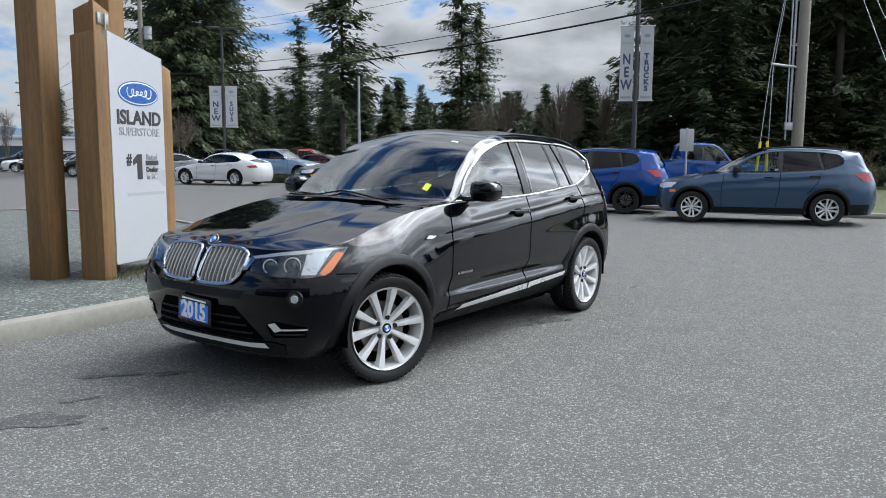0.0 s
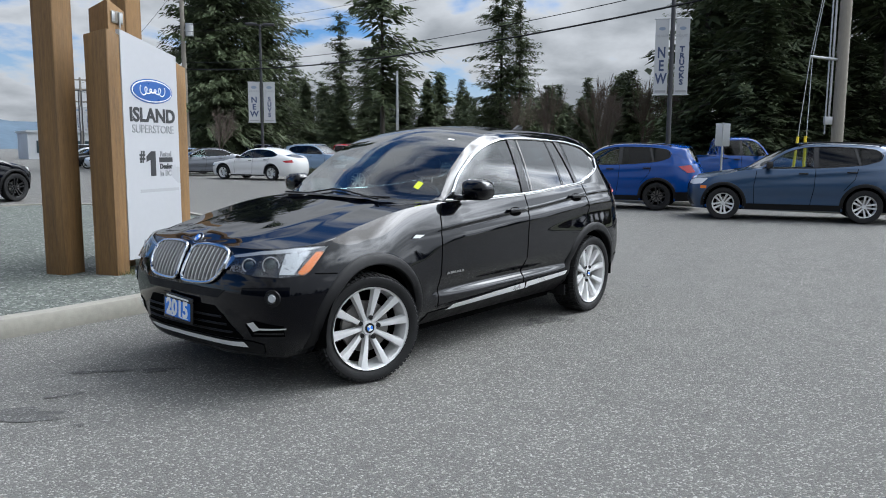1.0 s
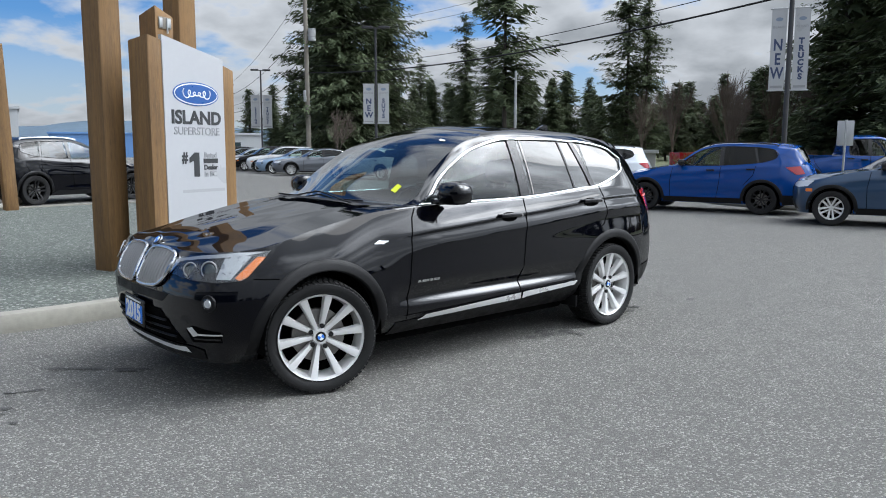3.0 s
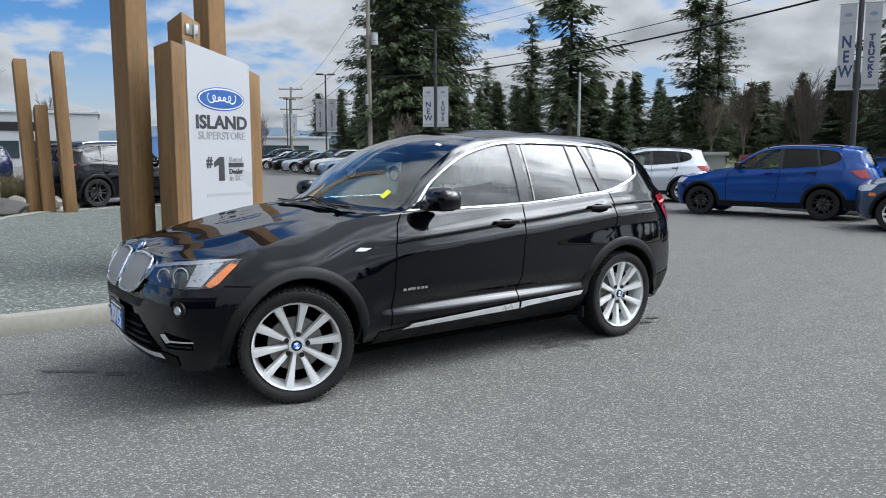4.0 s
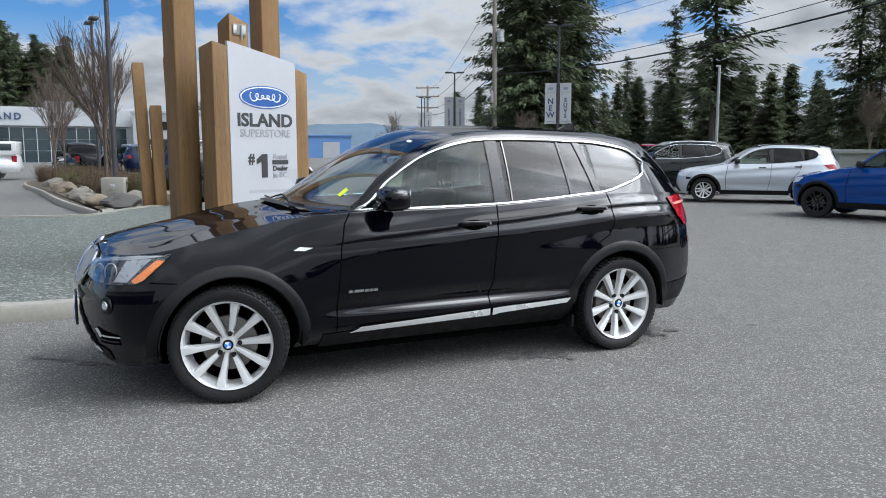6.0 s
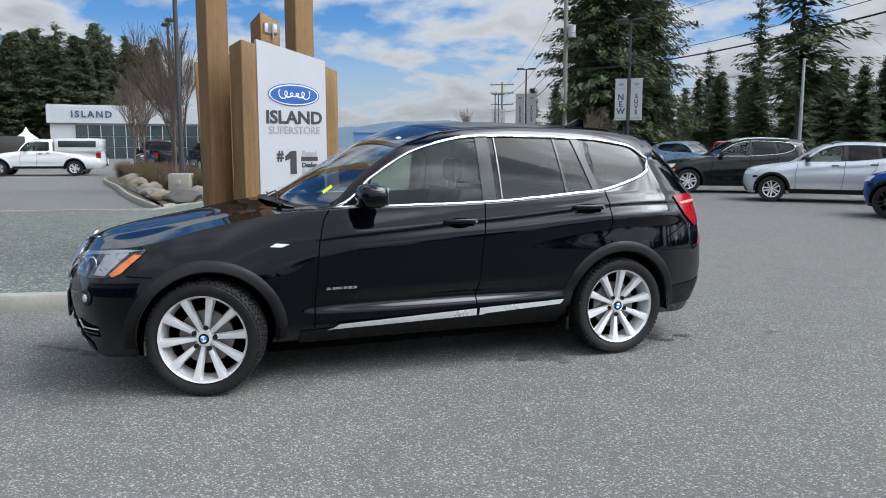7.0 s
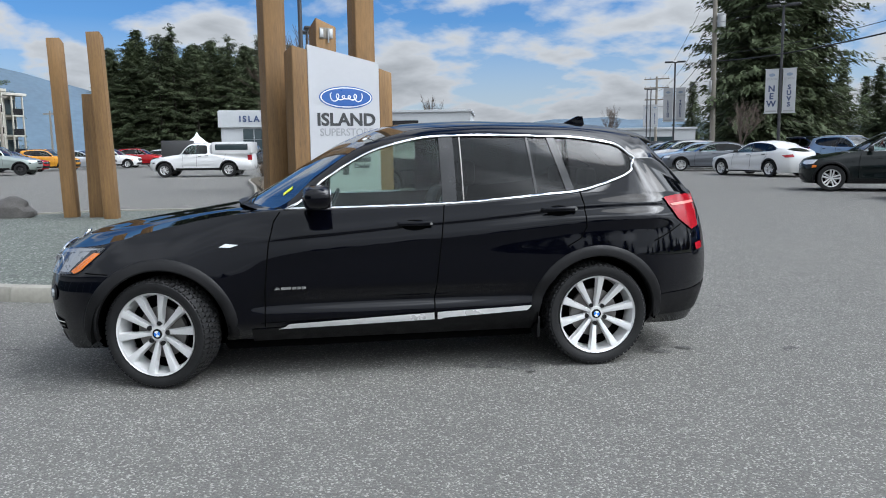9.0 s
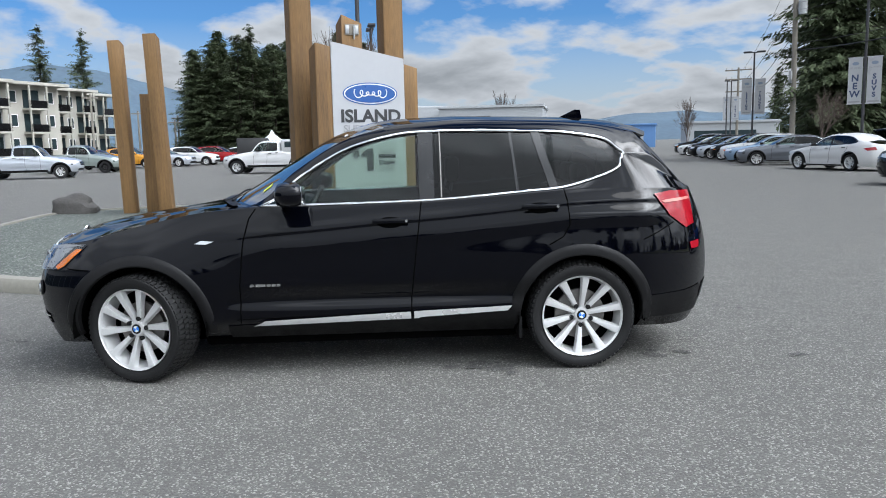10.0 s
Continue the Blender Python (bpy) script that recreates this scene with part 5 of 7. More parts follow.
part("lettering", prism(bmesh.new(), [(-0.012, -0.137), (0.072, -0.137), (0.072, 0.137), (0.0, 0.137), (-0.078, 0.078), (-0.078, 0.02), (-0.012, 0.045)], 0.004, pose(0.60, -0.006, 1.165)), INK, sign, "large black numeral", smooth=0)
lettering("lettering", "Rated", 0.085, GREYINK, sign, pose(0.85, -0.008, 1.27), 0.002, bold=0.002)
lettering("lettering", "Dealer", 0.078, INK, sign, pose(0.85, -0.008, 1.13), 0.002, bold=0.003)
lettering("lettering", "in BC", 0.088, GREYINK, sign, pose(0.845, -0.008, 1.052), 0.002, bold=0.002)
part("text_bar", box(bmesh.new(), 0.738, 0.965, -0.010, -0.004, 1.18, 1.232), INK, sign, "plain dark bar in place of a name", smooth=0)
part("text_bar", box(bmesh.new(), 0.41, 1.07, -0.0065, -0.004, 0.850, 0.885), PALEINK, sign, "plain grey bar in place of a web address", smooth=0)
for x, z in ((0.21, 2.5), (0.21, 1.9), (0.21, 1.2), (0.21, 0.5), (1.08, 2.33), (1.08, 1.7), (1.08, 1.0), (1.08, 0.4)):
    part("screw", cached("screw", lambda: finish(cyl(bmesh.new(), 0.007, 0.005, 0.004, 8, pose(0, 0, 0, 90, 0, 0)), "screw")), STEEL, sign, m=pose(x, -0.004, z))

POSTS = [(-4.12, 7.98, 0.27, 5.6, 0), (-3.93, 9.22, 0.27, 5.9, 0), (-3.79, 8.50, 0.26, 2.93, -0.10)]
for x, y, w, h, sl in POSTS:
    p = part("timber_post", timber(w, w, h, sl, -abs(sl)), TIMBER, m=pose(x, y, 0.118, 0, 0, SIGN_A) @ pose(-w / 2, -w / 2, 0))
    tagged(p, "tall square brown timber post standing in gravel", "post", "posts round the sign")
bracket = empty("bracket", "galvanised steel bracket on a short timber post", "bracket", pose(-3.79, 8.50, 2.80, 0, 0, SIGN_A))
part("plate", box(bmesh.new(), -0.09, 0.09, -0.142, -0.136, 0.0, 0.13, 0.002), POLEWOOD, bracket)
for x in (-0.085, 0.035):
    part("flange", box(bmesh.new(), x, x + 0.045, -0.150, -0.142, 0.015, 0.115, 0.003), STEEL, bracket, "galvanised fixing plate")
part("strut", rod(bmesh.new(), (0.02, -0.155, -0.05), (0.02, -0.155, 0.12), 0.010, 8), STEEL, bracket)
for i, (x, y, h, lean) in enumerate([(-12.36, 14.52, 3.40, -2.0), (-12.05, 14.62, 2.40, -1.0), (-11.55, 14.75, 3.55, -1.8), (-12.55, 8.30, 3.62, -1.3), (-12.12, 8.66, 2.50, 0.3), (-11.50, 8.72, 3.66, -1.6)]):
    p = part("timber_post", timber(0.26, 0.26, h, 0.0, -0.08), TIMBER, m=pose(x, y, 0.118, 0, lean, 55) @ pose(-0.13, -0.13, 0))
    tagged(p, "slightly leaning square brown timber post at the gravel's edge", "post", "far posts")

# ---- parked vehicles ----
SMALL = dict(SUV, nose=2.13, tail=-2.40, front=1.345, rear=-1.345, width=0.91, height=1.67, tyre=0.35, rim=0.225, arch=0.40, spokes=5, twin=0.22)
COMPACT = dict(SMALL, nose=2.12, tail=-2.28, front=1.32, rear=-1.32, height=1.64)
LARGE = dict(SUV, nose=2.30, tail=-2.52, front=1.45, rear=-1.45, width=0.97, height=1.78, tyre=0.39, rim=0.26, arch=0.44, spokes=5, twin=0.20)
SEDAN = dict(SUV, nose=2.47, tail=-2.66, front=1.43, rear=-1.43, width=0.95, height=1.54, tyre=0.345, rim=0.24, arch=0.39, spokes=5, twin=0.2, pillars=(-0.35, -0.4, -9.0), floor=0.2,
             crest=CREST * (1, 1) + np.array([(0, 0)] * 11 + [(0.10, 0.0), (0.28, -0.04), (0.34, -0.10), (0.33, -0.17), (0.24, -0.235), (-0.02, -0.19), (-0.06, -0.06), (0, -0.02)]),
             sill=SILL + np.array([(0, 0, 0)] * 5 + [(0, 0, 0.0), (0.03, 0, -0.03), (0.06, 0, -0.06), (0.06, 0, -0.09), (-0.05, 0, -0.08)]),
             head=HEAD + np.array([(0, 0, 0)] * 5 + [(0, 0, -0.015), (0.06, 0.01, -0.06), (0.07, 0.02, -0.13), (0.06, 0.01, -0.095), (-0.05, 0, -0.14)]),
             rail=RAIL + np.array([(0, 0, 0)] * 5 + [(0.04, 0, -0.02), (0.12, 0, -0.07), (0.18, 0, -0.14), (0.18, 0.02, -0.20), (0.12, 0.04, -0.25)]))
TRUCK = dict(SUV, nose=2.70, tail=-3.05, front=1.72, rear=-1.72, width=0.97, height=1.84, tyre=0.385, rim=0.235, arch=0.45, spokes=5, twin=0.2, pillars=(-0.04, -0.1, -9.0), floor=0.36,
             crest=np.vstack((CREST[:5], [(1.05, 1.085), (0.84, 1.115), (0.62, 1.36), (0.44, 1.55), (0.30, 1.625), (0.0, 1.655), (-0.28, 1.655), (-0.46, 1.645), (-0.545, 1.60), (-0.575, 1.45), (-0.60, 1.115), (-1.5, 1.11), (-2.2, 1.11), (-2.32, 1.095)])),
             sill=[(0.66, 0.805, 1.094), (0.51, 0.808, 1.097), (0.38, 0.812, 1.10), (0.27, 0.815, 1.102), (0.05, 0.818, 1.105), (-0.25, 0.82, 1.108), (-0.41, 0.818, 1.115), (-0.465, 0.812, 1.14), (-0.485, 0.79, 1.22), (-0.60, 0.80, 1.112)],
             head=[(0.655, 0.80, 1.10), (0.53, 0.745, 1.285), (0.39, 0.70, 1.445), (0.27, 0.678, 1.515), (0.05, 0.67, 1.54), (-0.22, 0.67, 1.538), (-0.41, 0.675, 1.52), (-0.462, 0.69, 1.48), (-0.487, 0.78, 1.235), (-0.605, 0.78, 1.116)],
             rail=[(0.72, 0.76, 1.10), (0.56, 0.705, 1.325), (0.41, 0.655, 1.50), (0.28, 0.625, 1.575), (0.05, 0.61, 1.602), (-0.24, 0.61, 1.60), (-0.44, 0.61, 1.585), (-0.53, 0.61, 1.55), (-0.56, 0.64, 1.42), (-0.61, 0.72, 1.118)],
             belt=np.vstack((BELT[:5], [(0.95, 0.825, 1.06), (0.67, 0.815, 1.088), (0.51, 0.82, 1.09), (0.38, 0.823, 1.092), (0.27, 0.826, 1.094), (0.05, 0.83, 1.097), (-0.25, 0.832, 1.10), (-0.43, 0.832, 1.10), (-0.51, 0.832, 1.10), (-0.56, 0.832, 1.10), (-0.64, 0.832, 1.105), (-1.6, 0.832, 1.105), (-2.28, 0.62, 1.10), (-2.32, 0, 1.09)])))
WHITEP = paint("white car paint", (0.60, 0.60, 0.60))
BLUEP = paint("bright blue paint", (0.003, 0.045, 0.21))
SLATEP = paint("slate blue metallic paint", (0.017, 0.050, 0.108), 0.3)
SILVERP = paint("silver metallic paint", (0.50, 0.53, 0.58), 0.5)
GREYP = paint("grey metallic paint", (0.12, 0.13, 0.15), 0.5)
PALEP = paint("pale blue metallic paint", (0.22, 0.32, 0.45), 0.5)
REDP = paint("red car paint", (0.30, 0.012, 0.015))
MAROONP = paint("maroon car paint", (0.09, 0.01, 0.015))
GREENP = paint("black green car paint", (0.006, 0.009, 0.009))
SAGEP = paint("pale sage metallic paint", (0.26, 0.30, 0.28), 0.4)
YELLOWP = paint("orange yellow car paint", (0.55, 0.25, 0.03))
NAVYP = paint("dark navy car paint", (0.008, 0.014, 0.04))
BLACKRIM = mat("black painted rim", (0.01, 0.01, 0.011), 0.35, 0.2, 0.1)


def lamps_for(key, spec, sh, car):
    """Headlamps, tail lamps, grille, mirrors, handles, plate for a parked car."""
    tree = cached(("bvh", key), lambda: bvh_of(CACHE["body", key]["body"], CACHE["body", key]["bonnet"]))
    zt, w, tail, n = spec["height"] / 1.66, spec["width"] / 0.93, spec["tail"], spec["nose"] - 2.215

    def both_patches(name, outline, yaw, step, lift):
        return cached((name, key), lambda: both(surface_patch(tree, outline, yaw, step, lift, 0), name))

    s40, c40 = math.sin(radians(40)), math.cos(radians(40))
    hl = [(-1.03, 0.76), (-1.035, 0.828), (-0.85, 0.850), (-0.65, 0.868), (-0.50, 0.870), (-0.52, 0.83), (-0.575, 0.76), (-0.80, 0.735)]
    parts("headlamp", both_patches("headlamp", [(h - n * s40 + (w - 1) * 0.6, z * zt) for h, z in hl], 40, 0.07, 0.008), SATIN, car, "pale glossy headlamp")
    parts("indicator", both_patches("indicator", [(h - n * s40 + (w - 1) * 0.6, z * zt) for h, z in ((-0.60, 0.66), (-0.48, 0.66), (-0.48, 0.72), (-0.60, 0.72))], 40, 0.07, 0.010), AMBER if key in ("small", "large") else CLAD, car)
    part("grille", cached(("gr", key), lambda: finish(surface_patch(tree, [(-0.40 * w, 0.62 * zt), (0.40 * w, 0.62 * zt), (0.44 * w, 0.80 * zt), (-0.44 * w, 0.80 * zt)], 0, 0.1, 0.008, 0), "grille")), TRIMBLACK, car, "dark front grille")
    part("grille_bar", cached(("gb", key), lambda: finish(laid_tube(tree, [(-0.40 * w, 0.72 * zt), (0.40 * w, 0.72 * zt)], 0, 0.016, 0.012), "grille_bar")), CHROME, car, "chrome grille bar")
    part("lower_grille", cached(("lg", key), lambda: finish(surface_patch(tree, [(-0.62 * w, 0.30 * zt), (0.62 * w, 0.30 * zt), (0.5 * w, 0.48 * zt), (-0.5 * w, 0.48 * zt)], 0, 0.1, 0.006, 0), "lower_grille")), CLAD, car)
    if spec is TRUCK:
        tl = [(tail + 0.34, 1.04 * zt), (tail + 0.14, 1.05 * zt), (tail + 0.14, 0.78 * zt), (tail + 0.34, 0.80 * zt)]
    elif spec is SEDAN:
        tl = [(tail + 0.62, 0.98 * zt), (tail + 0.25, 1.03 * zt), (tail + 0.18, 0.90 * zt), (tail + 0.45, 0.88 * zt)]
    else:
        tl = [(tail + 0.58, 1.08 * zt), (tail + 0.30, 1.11 * zt), (tail + 0.20, 0.94 * zt), (tail + 0.36, 0.92 * zt)]
    parts("tail_lamp", both_patches("tail_lamp", [(-x, z) for x, z in tl], 90, 0.06, 0.010), REDLENS, car, "red tail lamp")
    lo, hi = spec["floor"] + 0.01, spec["floor"] + (0.13 if spec is not SEDAN else 0.06)
    parts("sill_cladding", both_patches("sill_cladding", [(-spec["rear"] - 0.43, lo), (-spec["front"] + 0.43, lo), (-spec["front"] + 0.43, hi), (-spec["rear"] - 0.43, hi)], 90, 0.25, 0.010), CLAD, car)
    if spec is not SEDAN and spec is not TRUCK:
        parts("bumper_cladding", both_patches("bumper_cladding", [(-tail - 0.10, lo), (-spec["rear"] + 0.44, lo), (-spec["rear"] + 0.44, lo + 0.22), (-tail - 0.10, lo + 0.22)], 90, 0.12, 0.010), CLAD, car)
    b0, b1, c0 = spec["pillars"]
    for i, r in enumerate(([(0.70, 1.05), (0.75, 0.75), (0.74, 0.36)], [(b0, 1.09), (b0 + 0.02, 0.7), (b0 + 0.08, 0.36)], [(max(c0, spec["rear"] + 0.15), 1.10), (spec["rear"] + 0.20, 0.9), (spec["rear"] + 0.40, 0.66)])):
        parts("door_seam", cached(("seam", i, key), lambda: both(laid_tube(tree, [(-x, z * zt) for x, z in r], 90, 0.006), "door_seam")), DARK, car)

    def mirror():
        bm = bmesh.new()
        box(bm, 0.40, 0.54, 0.87 * w, 1.04 * w, 1.10 * zt, 1.24 * zt, 0.035)
        box(bm, 0.44, 0.52, 0.78 * w, 0.90 * w, 1.09 * zt, 1.14 * zt, 0.01)
        return both(bm, "mirror")

    parts("mirror", cached(("mi", key), mirror), TRIMBLACK, car)
    for i, x in enumerate((-0.19, -1.08 if spec is not TRUCK else -0.55)):
        z = (1.0 if x > -0.5 else 1.03) * zt

        def handle():
            y = sh_side(sh, x, z)
            return both(box(bmesh.new(), x - 0.09, x + 0.09, y - 0.01, y + 0.03, z - 0.015, z + 0.015, 0.008), "door_handle")

        parts("door_handle", cached(("ha", i, key), handle), TRIMBLACK, car)


def parked(key, spec, material, front, rear, name, label, rim_mat=ALLOY, sub=4, side_=1, group="parked vehicles", dy=0.0):
    """A parked vehicle whose near wheels touch the ground at front and rear; side_ 1: its left side is the near one."""
    f, r = Vector((*front, 0)), Vector((*rear, 0))
    d = (f - r).normalized()
    left = Vector((-d.y, d.x, 0))
    mid_ = (f + r) / 2 - left * side_ * (spec["width"] - 0.05)
    mid_ = mid_ - d * (spec["front"] + spec["rear"]) / 2
    m = pose(mid_.x, mid_.y, dy, 0, 0, math.degrees(math.atan2(d.y, d.x)))
    car, dd = basic_car(key, spec, sub, material, m, name, label, "pickup" if spec is TRUCK else "car", group, rim_mat, TRIMBLACK if material in (BLUEP, BLACKPAINT, SLATEP) else CHROME)
    lamps_for(key, spec, dd["shell"], car)
    if spec in (SMALL, COMPACT, LARGE):
        def rails():
            bm = bmesh.new()
            sh = dd["shell"]
            pts = [sh.at_x(sh.lines[3], x) + (0, 0, 0.03) for x in np.linspace(-1.6, -0.1, 12)]
            tube(bm, pts, 0.016, 6)
            for p in (pts[0], pts[-1]):
                rod(bm, p, p - np.array((0, 0, 0.05)), 0.018, 6)
            return both(bm, "roof_rail")
        parts("roof_rail", cached(("rails", key), rails), SATIN if spec is LARGE else TRIMBLACK, car)
    return car


parked("small", SMALL, SLATEP, (5.47, 16.77), (8.05, 15.97), "suv", "slate blue SUV with silver wheels on asphalt")
parked("small_b", SMALL, BLUEP, (2.06, 20.08), (4.60, 19.15), "suv", "bright blue SUV with black wheels on asphalt", BLACKRIM)
parked("compact", COMPACT, SILVERP, (-0.95, 24.0), (1.60, 24.4), "suv", "pale silver SUV with black lower trim on asphalt")
parked("large", LARGE, GREENP, (-4.05, 26.75), (-1.35, 27.9), "suv", "dark green black SUV with bright roof rails")
parked("truck", TRUCK, BLUEP, (10.4, 25.2), (6.9, 25.4), "pickup", "bright blue pickup behind the verge", ALLOY, 4, -1, dy=0.1)
parked("sedan", SEDAN, WHITEP, (-12.35, 36.6), (-9.4, 35.4), "sedan", "white sedan with silver wheels on asphalt")
parked("offroad", LARGE, BLACKPAINT, (-12.3, 20.2), (-13.2, 17.45), "suv", "black SUV with black wheels beside the planting bed", BLACKRIM, 4, -1)
wp = parked("truck", TRUCK, WHITEP, (-35.9, 20.9), (-33.6, 23.4), "pickup", "white pickup with a canopy on the bed")
bm = bmesh.new()
box(bm, -2.95, -0.80, -0.80, 0.80, 1.20, 1.86, 0.08)
cap = part("canopy", bm, WHITEP, wp, "white truck canopy")
for s in (1, -1):
    part("canopy_window", box(bmesh.new(), -2.75, -1.0, 0.802 * s - 0.006, 0.802 * s + 0.006, 1.42, 1.74, 0.003), WINDOW, cap)
row = [(GREYP, SEDAN, "sedan", "grey sedan in a row of cars"), (PALEP, SEDAN, "sedan", "pale blue grey sedan in a row of cars"), (WHITEP, SMALL, "small", "white hatchback in a row of cars"), (BLACKPAINT, SMALL, "small", "black hatchback in a row of cars"),
       (SILVERP, SEDAN, "sedan", "silver sedan in a row of cars"), (BLACKPAINT, SEDAN, "sedan", "black sedan in a row of cars"), (BLACKPAINT, SMALL, "small", "black hatchback in a row of cars"), (WHITEP, SEDAN, "sedan", "white sedan in a row of cars"), (BLACKPAINT, LARGE, "large", "black SUV at the end of a row")]
for k, (pm, sp, key, lb) in enumerate(row):
    x, y = -16.2 - 2.45 * k * 0.93, 40.2 + 2.75 * k * 0.93
    parked(key, sp, pm, (x, y), (x + 2.55, y + 1.25), "car", lb, group="row of parked cars")
parked("large", LARGE, PALEP, (-8.0, 43.0), (-10.7, 44.0), "suv", "pale blue SUV behind the white sedan", side_=-1)
parked("truck", TRUCK, REDP, (-7.2, 49.5), (-10.5, 50.0), "pickup", "red pickup with a canopy", side_=-1)
parked("sedan", SEDAN, MAROONP, (-5.6, 45.5), (-8.4, 46.2), "sedan", "maroon sedan behind the hedge", side_=-1)
parked("large", LARGE, NAVYP, (-12.5, 50.0), (-15.3, 51.0), "suv", "dark blue van in the second row", side_=-1)
parked("truck", TRUCK, SILVERP, (-41.0, 13.1), (-42.6, 9.9), "pickup", "silver pickup with chrome wheels", side_=-1)
parked("truck", TRUCK, SAGEP, (-48.5, 17.4), (-50.6, 14.4), "pickup", "pale sage pickup with black wheels", BLACKRIM, side_=-1)
parked("truck", TRUCK, BLACKPAINT, (-47.8, 33.5), (-50.5, 36.0), "pickup", "black pickup by the dealership", side_=1)
parked("truck", TRUCK, BLACKPAINT, (-34.6, 27.55), (-31.5, 26.1), "pickup", "black pickup behind the shrubs", side_=1)
parked("large", LARGE, NAVYP, (-35.1, 31.4), (-32.5, 30.2), "suv", "dark navy SUV behind the shrubs", side_=1)
for k, (pm, key, sp) in enumerate([(REDP, "sedan", SEDAN), (YELLOWP, "small", SMALL), (SILVERP, "sedan", SEDAN), (WHITEP, "small", SMALL), (REDP, "small", SMALL), (WHITEP, "sedan", SEDAN), (SILVERP, "small", SMALL), (GREYP, "small", SMALL)]):
    x, y = -56 - 1.2 * k, 19.8 + 2.9 * k
    parked(key, sp, pm, (x, y), (x - 1.9, y - 2.0), "car", "parked car far across the lot", group="far row of parked cars", side_=-1)

# ---- trees ----


def conifer_meshes(h, r, seed, bare=0.12, gap=0.25, clump=0.5, limbs=260, open_=0.0, taper=0.8):
    """A trunk with drooping limbs at uneven heights, and a crown of small needle sprays with gaps."""
    rs = random.Random(seed)
    bt = bmesh.new()
    cyl(bt, 0.0085 * h, 0.02, h * 0.98, 8)
    verts, faces = [], []
    for w in range(limbs):
        f = bare + (1 - bare) * ((w + rs.random()) / limbs) ** 1.1
        z = h * f
        a = rs.random() * math.tau
        lobe = 0.78 + 0.22 * math.sin(3 * a + seed + 5 * f) + 0.25 * noise.noise((f * 9, seed * 3.1, math.cos(a) * 1.5))
        if rs.random() < gap * 0.35 or (open_ and noise.noise((f * 11, a * 0.9, seed)) < open_ - 0.45):
            continue
        ln = (r * (1.03 - f) ** taper * min(1, (f - bare) / 0.10 + 0.45)) * lobe * rs.choice((rs.uniform(0.45, 0.85), rs.uniform(0.8, 1.25))) + 0.15
        droop = rs.uniform(0.05, 0.5) * (1 - 0.75 * f)
        d = Vector((math.cos(a), math.sin(a), 0))
        p0 = Vector((0, 0, z))
        p1 = p0 + d * ln + Vector((0, 0, -droop * ln + 0.12 * ln))
        if ln > 1.0:
            rod(bt, p0, p0.lerp(p1, 0.8), 0.014 + 0.010 * ln, 3, 0.006)
        n = max(3, int(ln / (clump * 0.42)))
        for k in range(n):
            u = (k + 0.7) / n
            if u < 0.10 and ln > 1.5:
                continue
            wd = clump * (0.7 + 0.7 * rs.random()) * (1.3 - 0.6 * u)
            for q in range(4):
                c = p0.lerp(p1, u) + Vector((rs.uniform(-1, 1), rs.uniform(-1, 1), rs.uniform(-1.5, 0.5))) * wd * 0.6
                sa = a + rs.uniform(-1.1, 1.1)
                e1 = Vector((math.cos(sa), math.sin(sa), rs.uniform(-0.9, -0.05))) * wd * rs.uniform(0.7, 1.3)
                e2 = Vector((-math.sin(sa), math.cos(sa), rs.uniform(-0.9, 0.9))) * wd * rs.uniform(0.10, 0.24)
                i = len(verts)
                verts += [c - e1 * 0.4, c + e2 - e1 * 0.05, c + e1 * 0.7, c - e2 - e1 * 0.05]
                faces.append((i, i + 1, i + 2, i + 3))
    me = bpy.data.meshes.new("crown")
    me.from_pydata([tuple(v) for v in verts], [], faces)
    me.materials.append(None)
    return finish(bt, "trunk", 50), me


CON = [conifer_meshes(20, 3.8, 1), conifer_meshes(20, 4.6, 2, 0.05, 0.3, 0.55), conifer_meshes(20, 3.4, 3, 0.06, 0.2), conifer_meshes(22, 5.2, 4, 0.25, 0.6, 0.6, 210, 0.28), conifer_meshes(22, 5.0, 5, 0.02, 0.15, 0.5, 420), conifer_meshes(22, 4.6, 6, 0.08, 0.15, 0.40, 640, 0.0, 0.55), conifer_meshes(22, 4.8, 7, 0.16, 0.3, 0.36, 500, 0.12), conifer_meshes(22, 4.0, 8, 0.30, 0.4, 0.36, 330, 0.2), conifer_meshes(22, 4.4, 9, 0.06, 0.5, 0.33, 420, 0.30, 0.62), conifer_meshes(22, 4.6, 10, 0.10, 0.6, 0.36, 360, 0.36, 0.5)]


def conifer(kind, x, y, h, spread=1.0, group="conifers", label="tall dark green conifer with drooping limbs"):
    t, c = CON[kind]
    s = h / (22 if kind > 2 else 20)
    m = Matrix.Translation((x, y, 0.05)) @ pose(0, 0, 0, 0, 0, random.uniform(0, 360)) @ Matrix.Diagonal((s * spread, s * spread, s, 1))
    tree = empty("conifer", label, "tree", Matrix.Translation((x, y, 0.05)), group)
    mm = pose(0, 0, 0, 0, 0, random.uniform(0, 360)) @ Matrix.Diagonal((s * spread, s * spread, s, 1))
    part("trunk", t, BARK, tree, m=mm)
    part("crown", c, NEEDLE, tree, m=mm)
    return tree


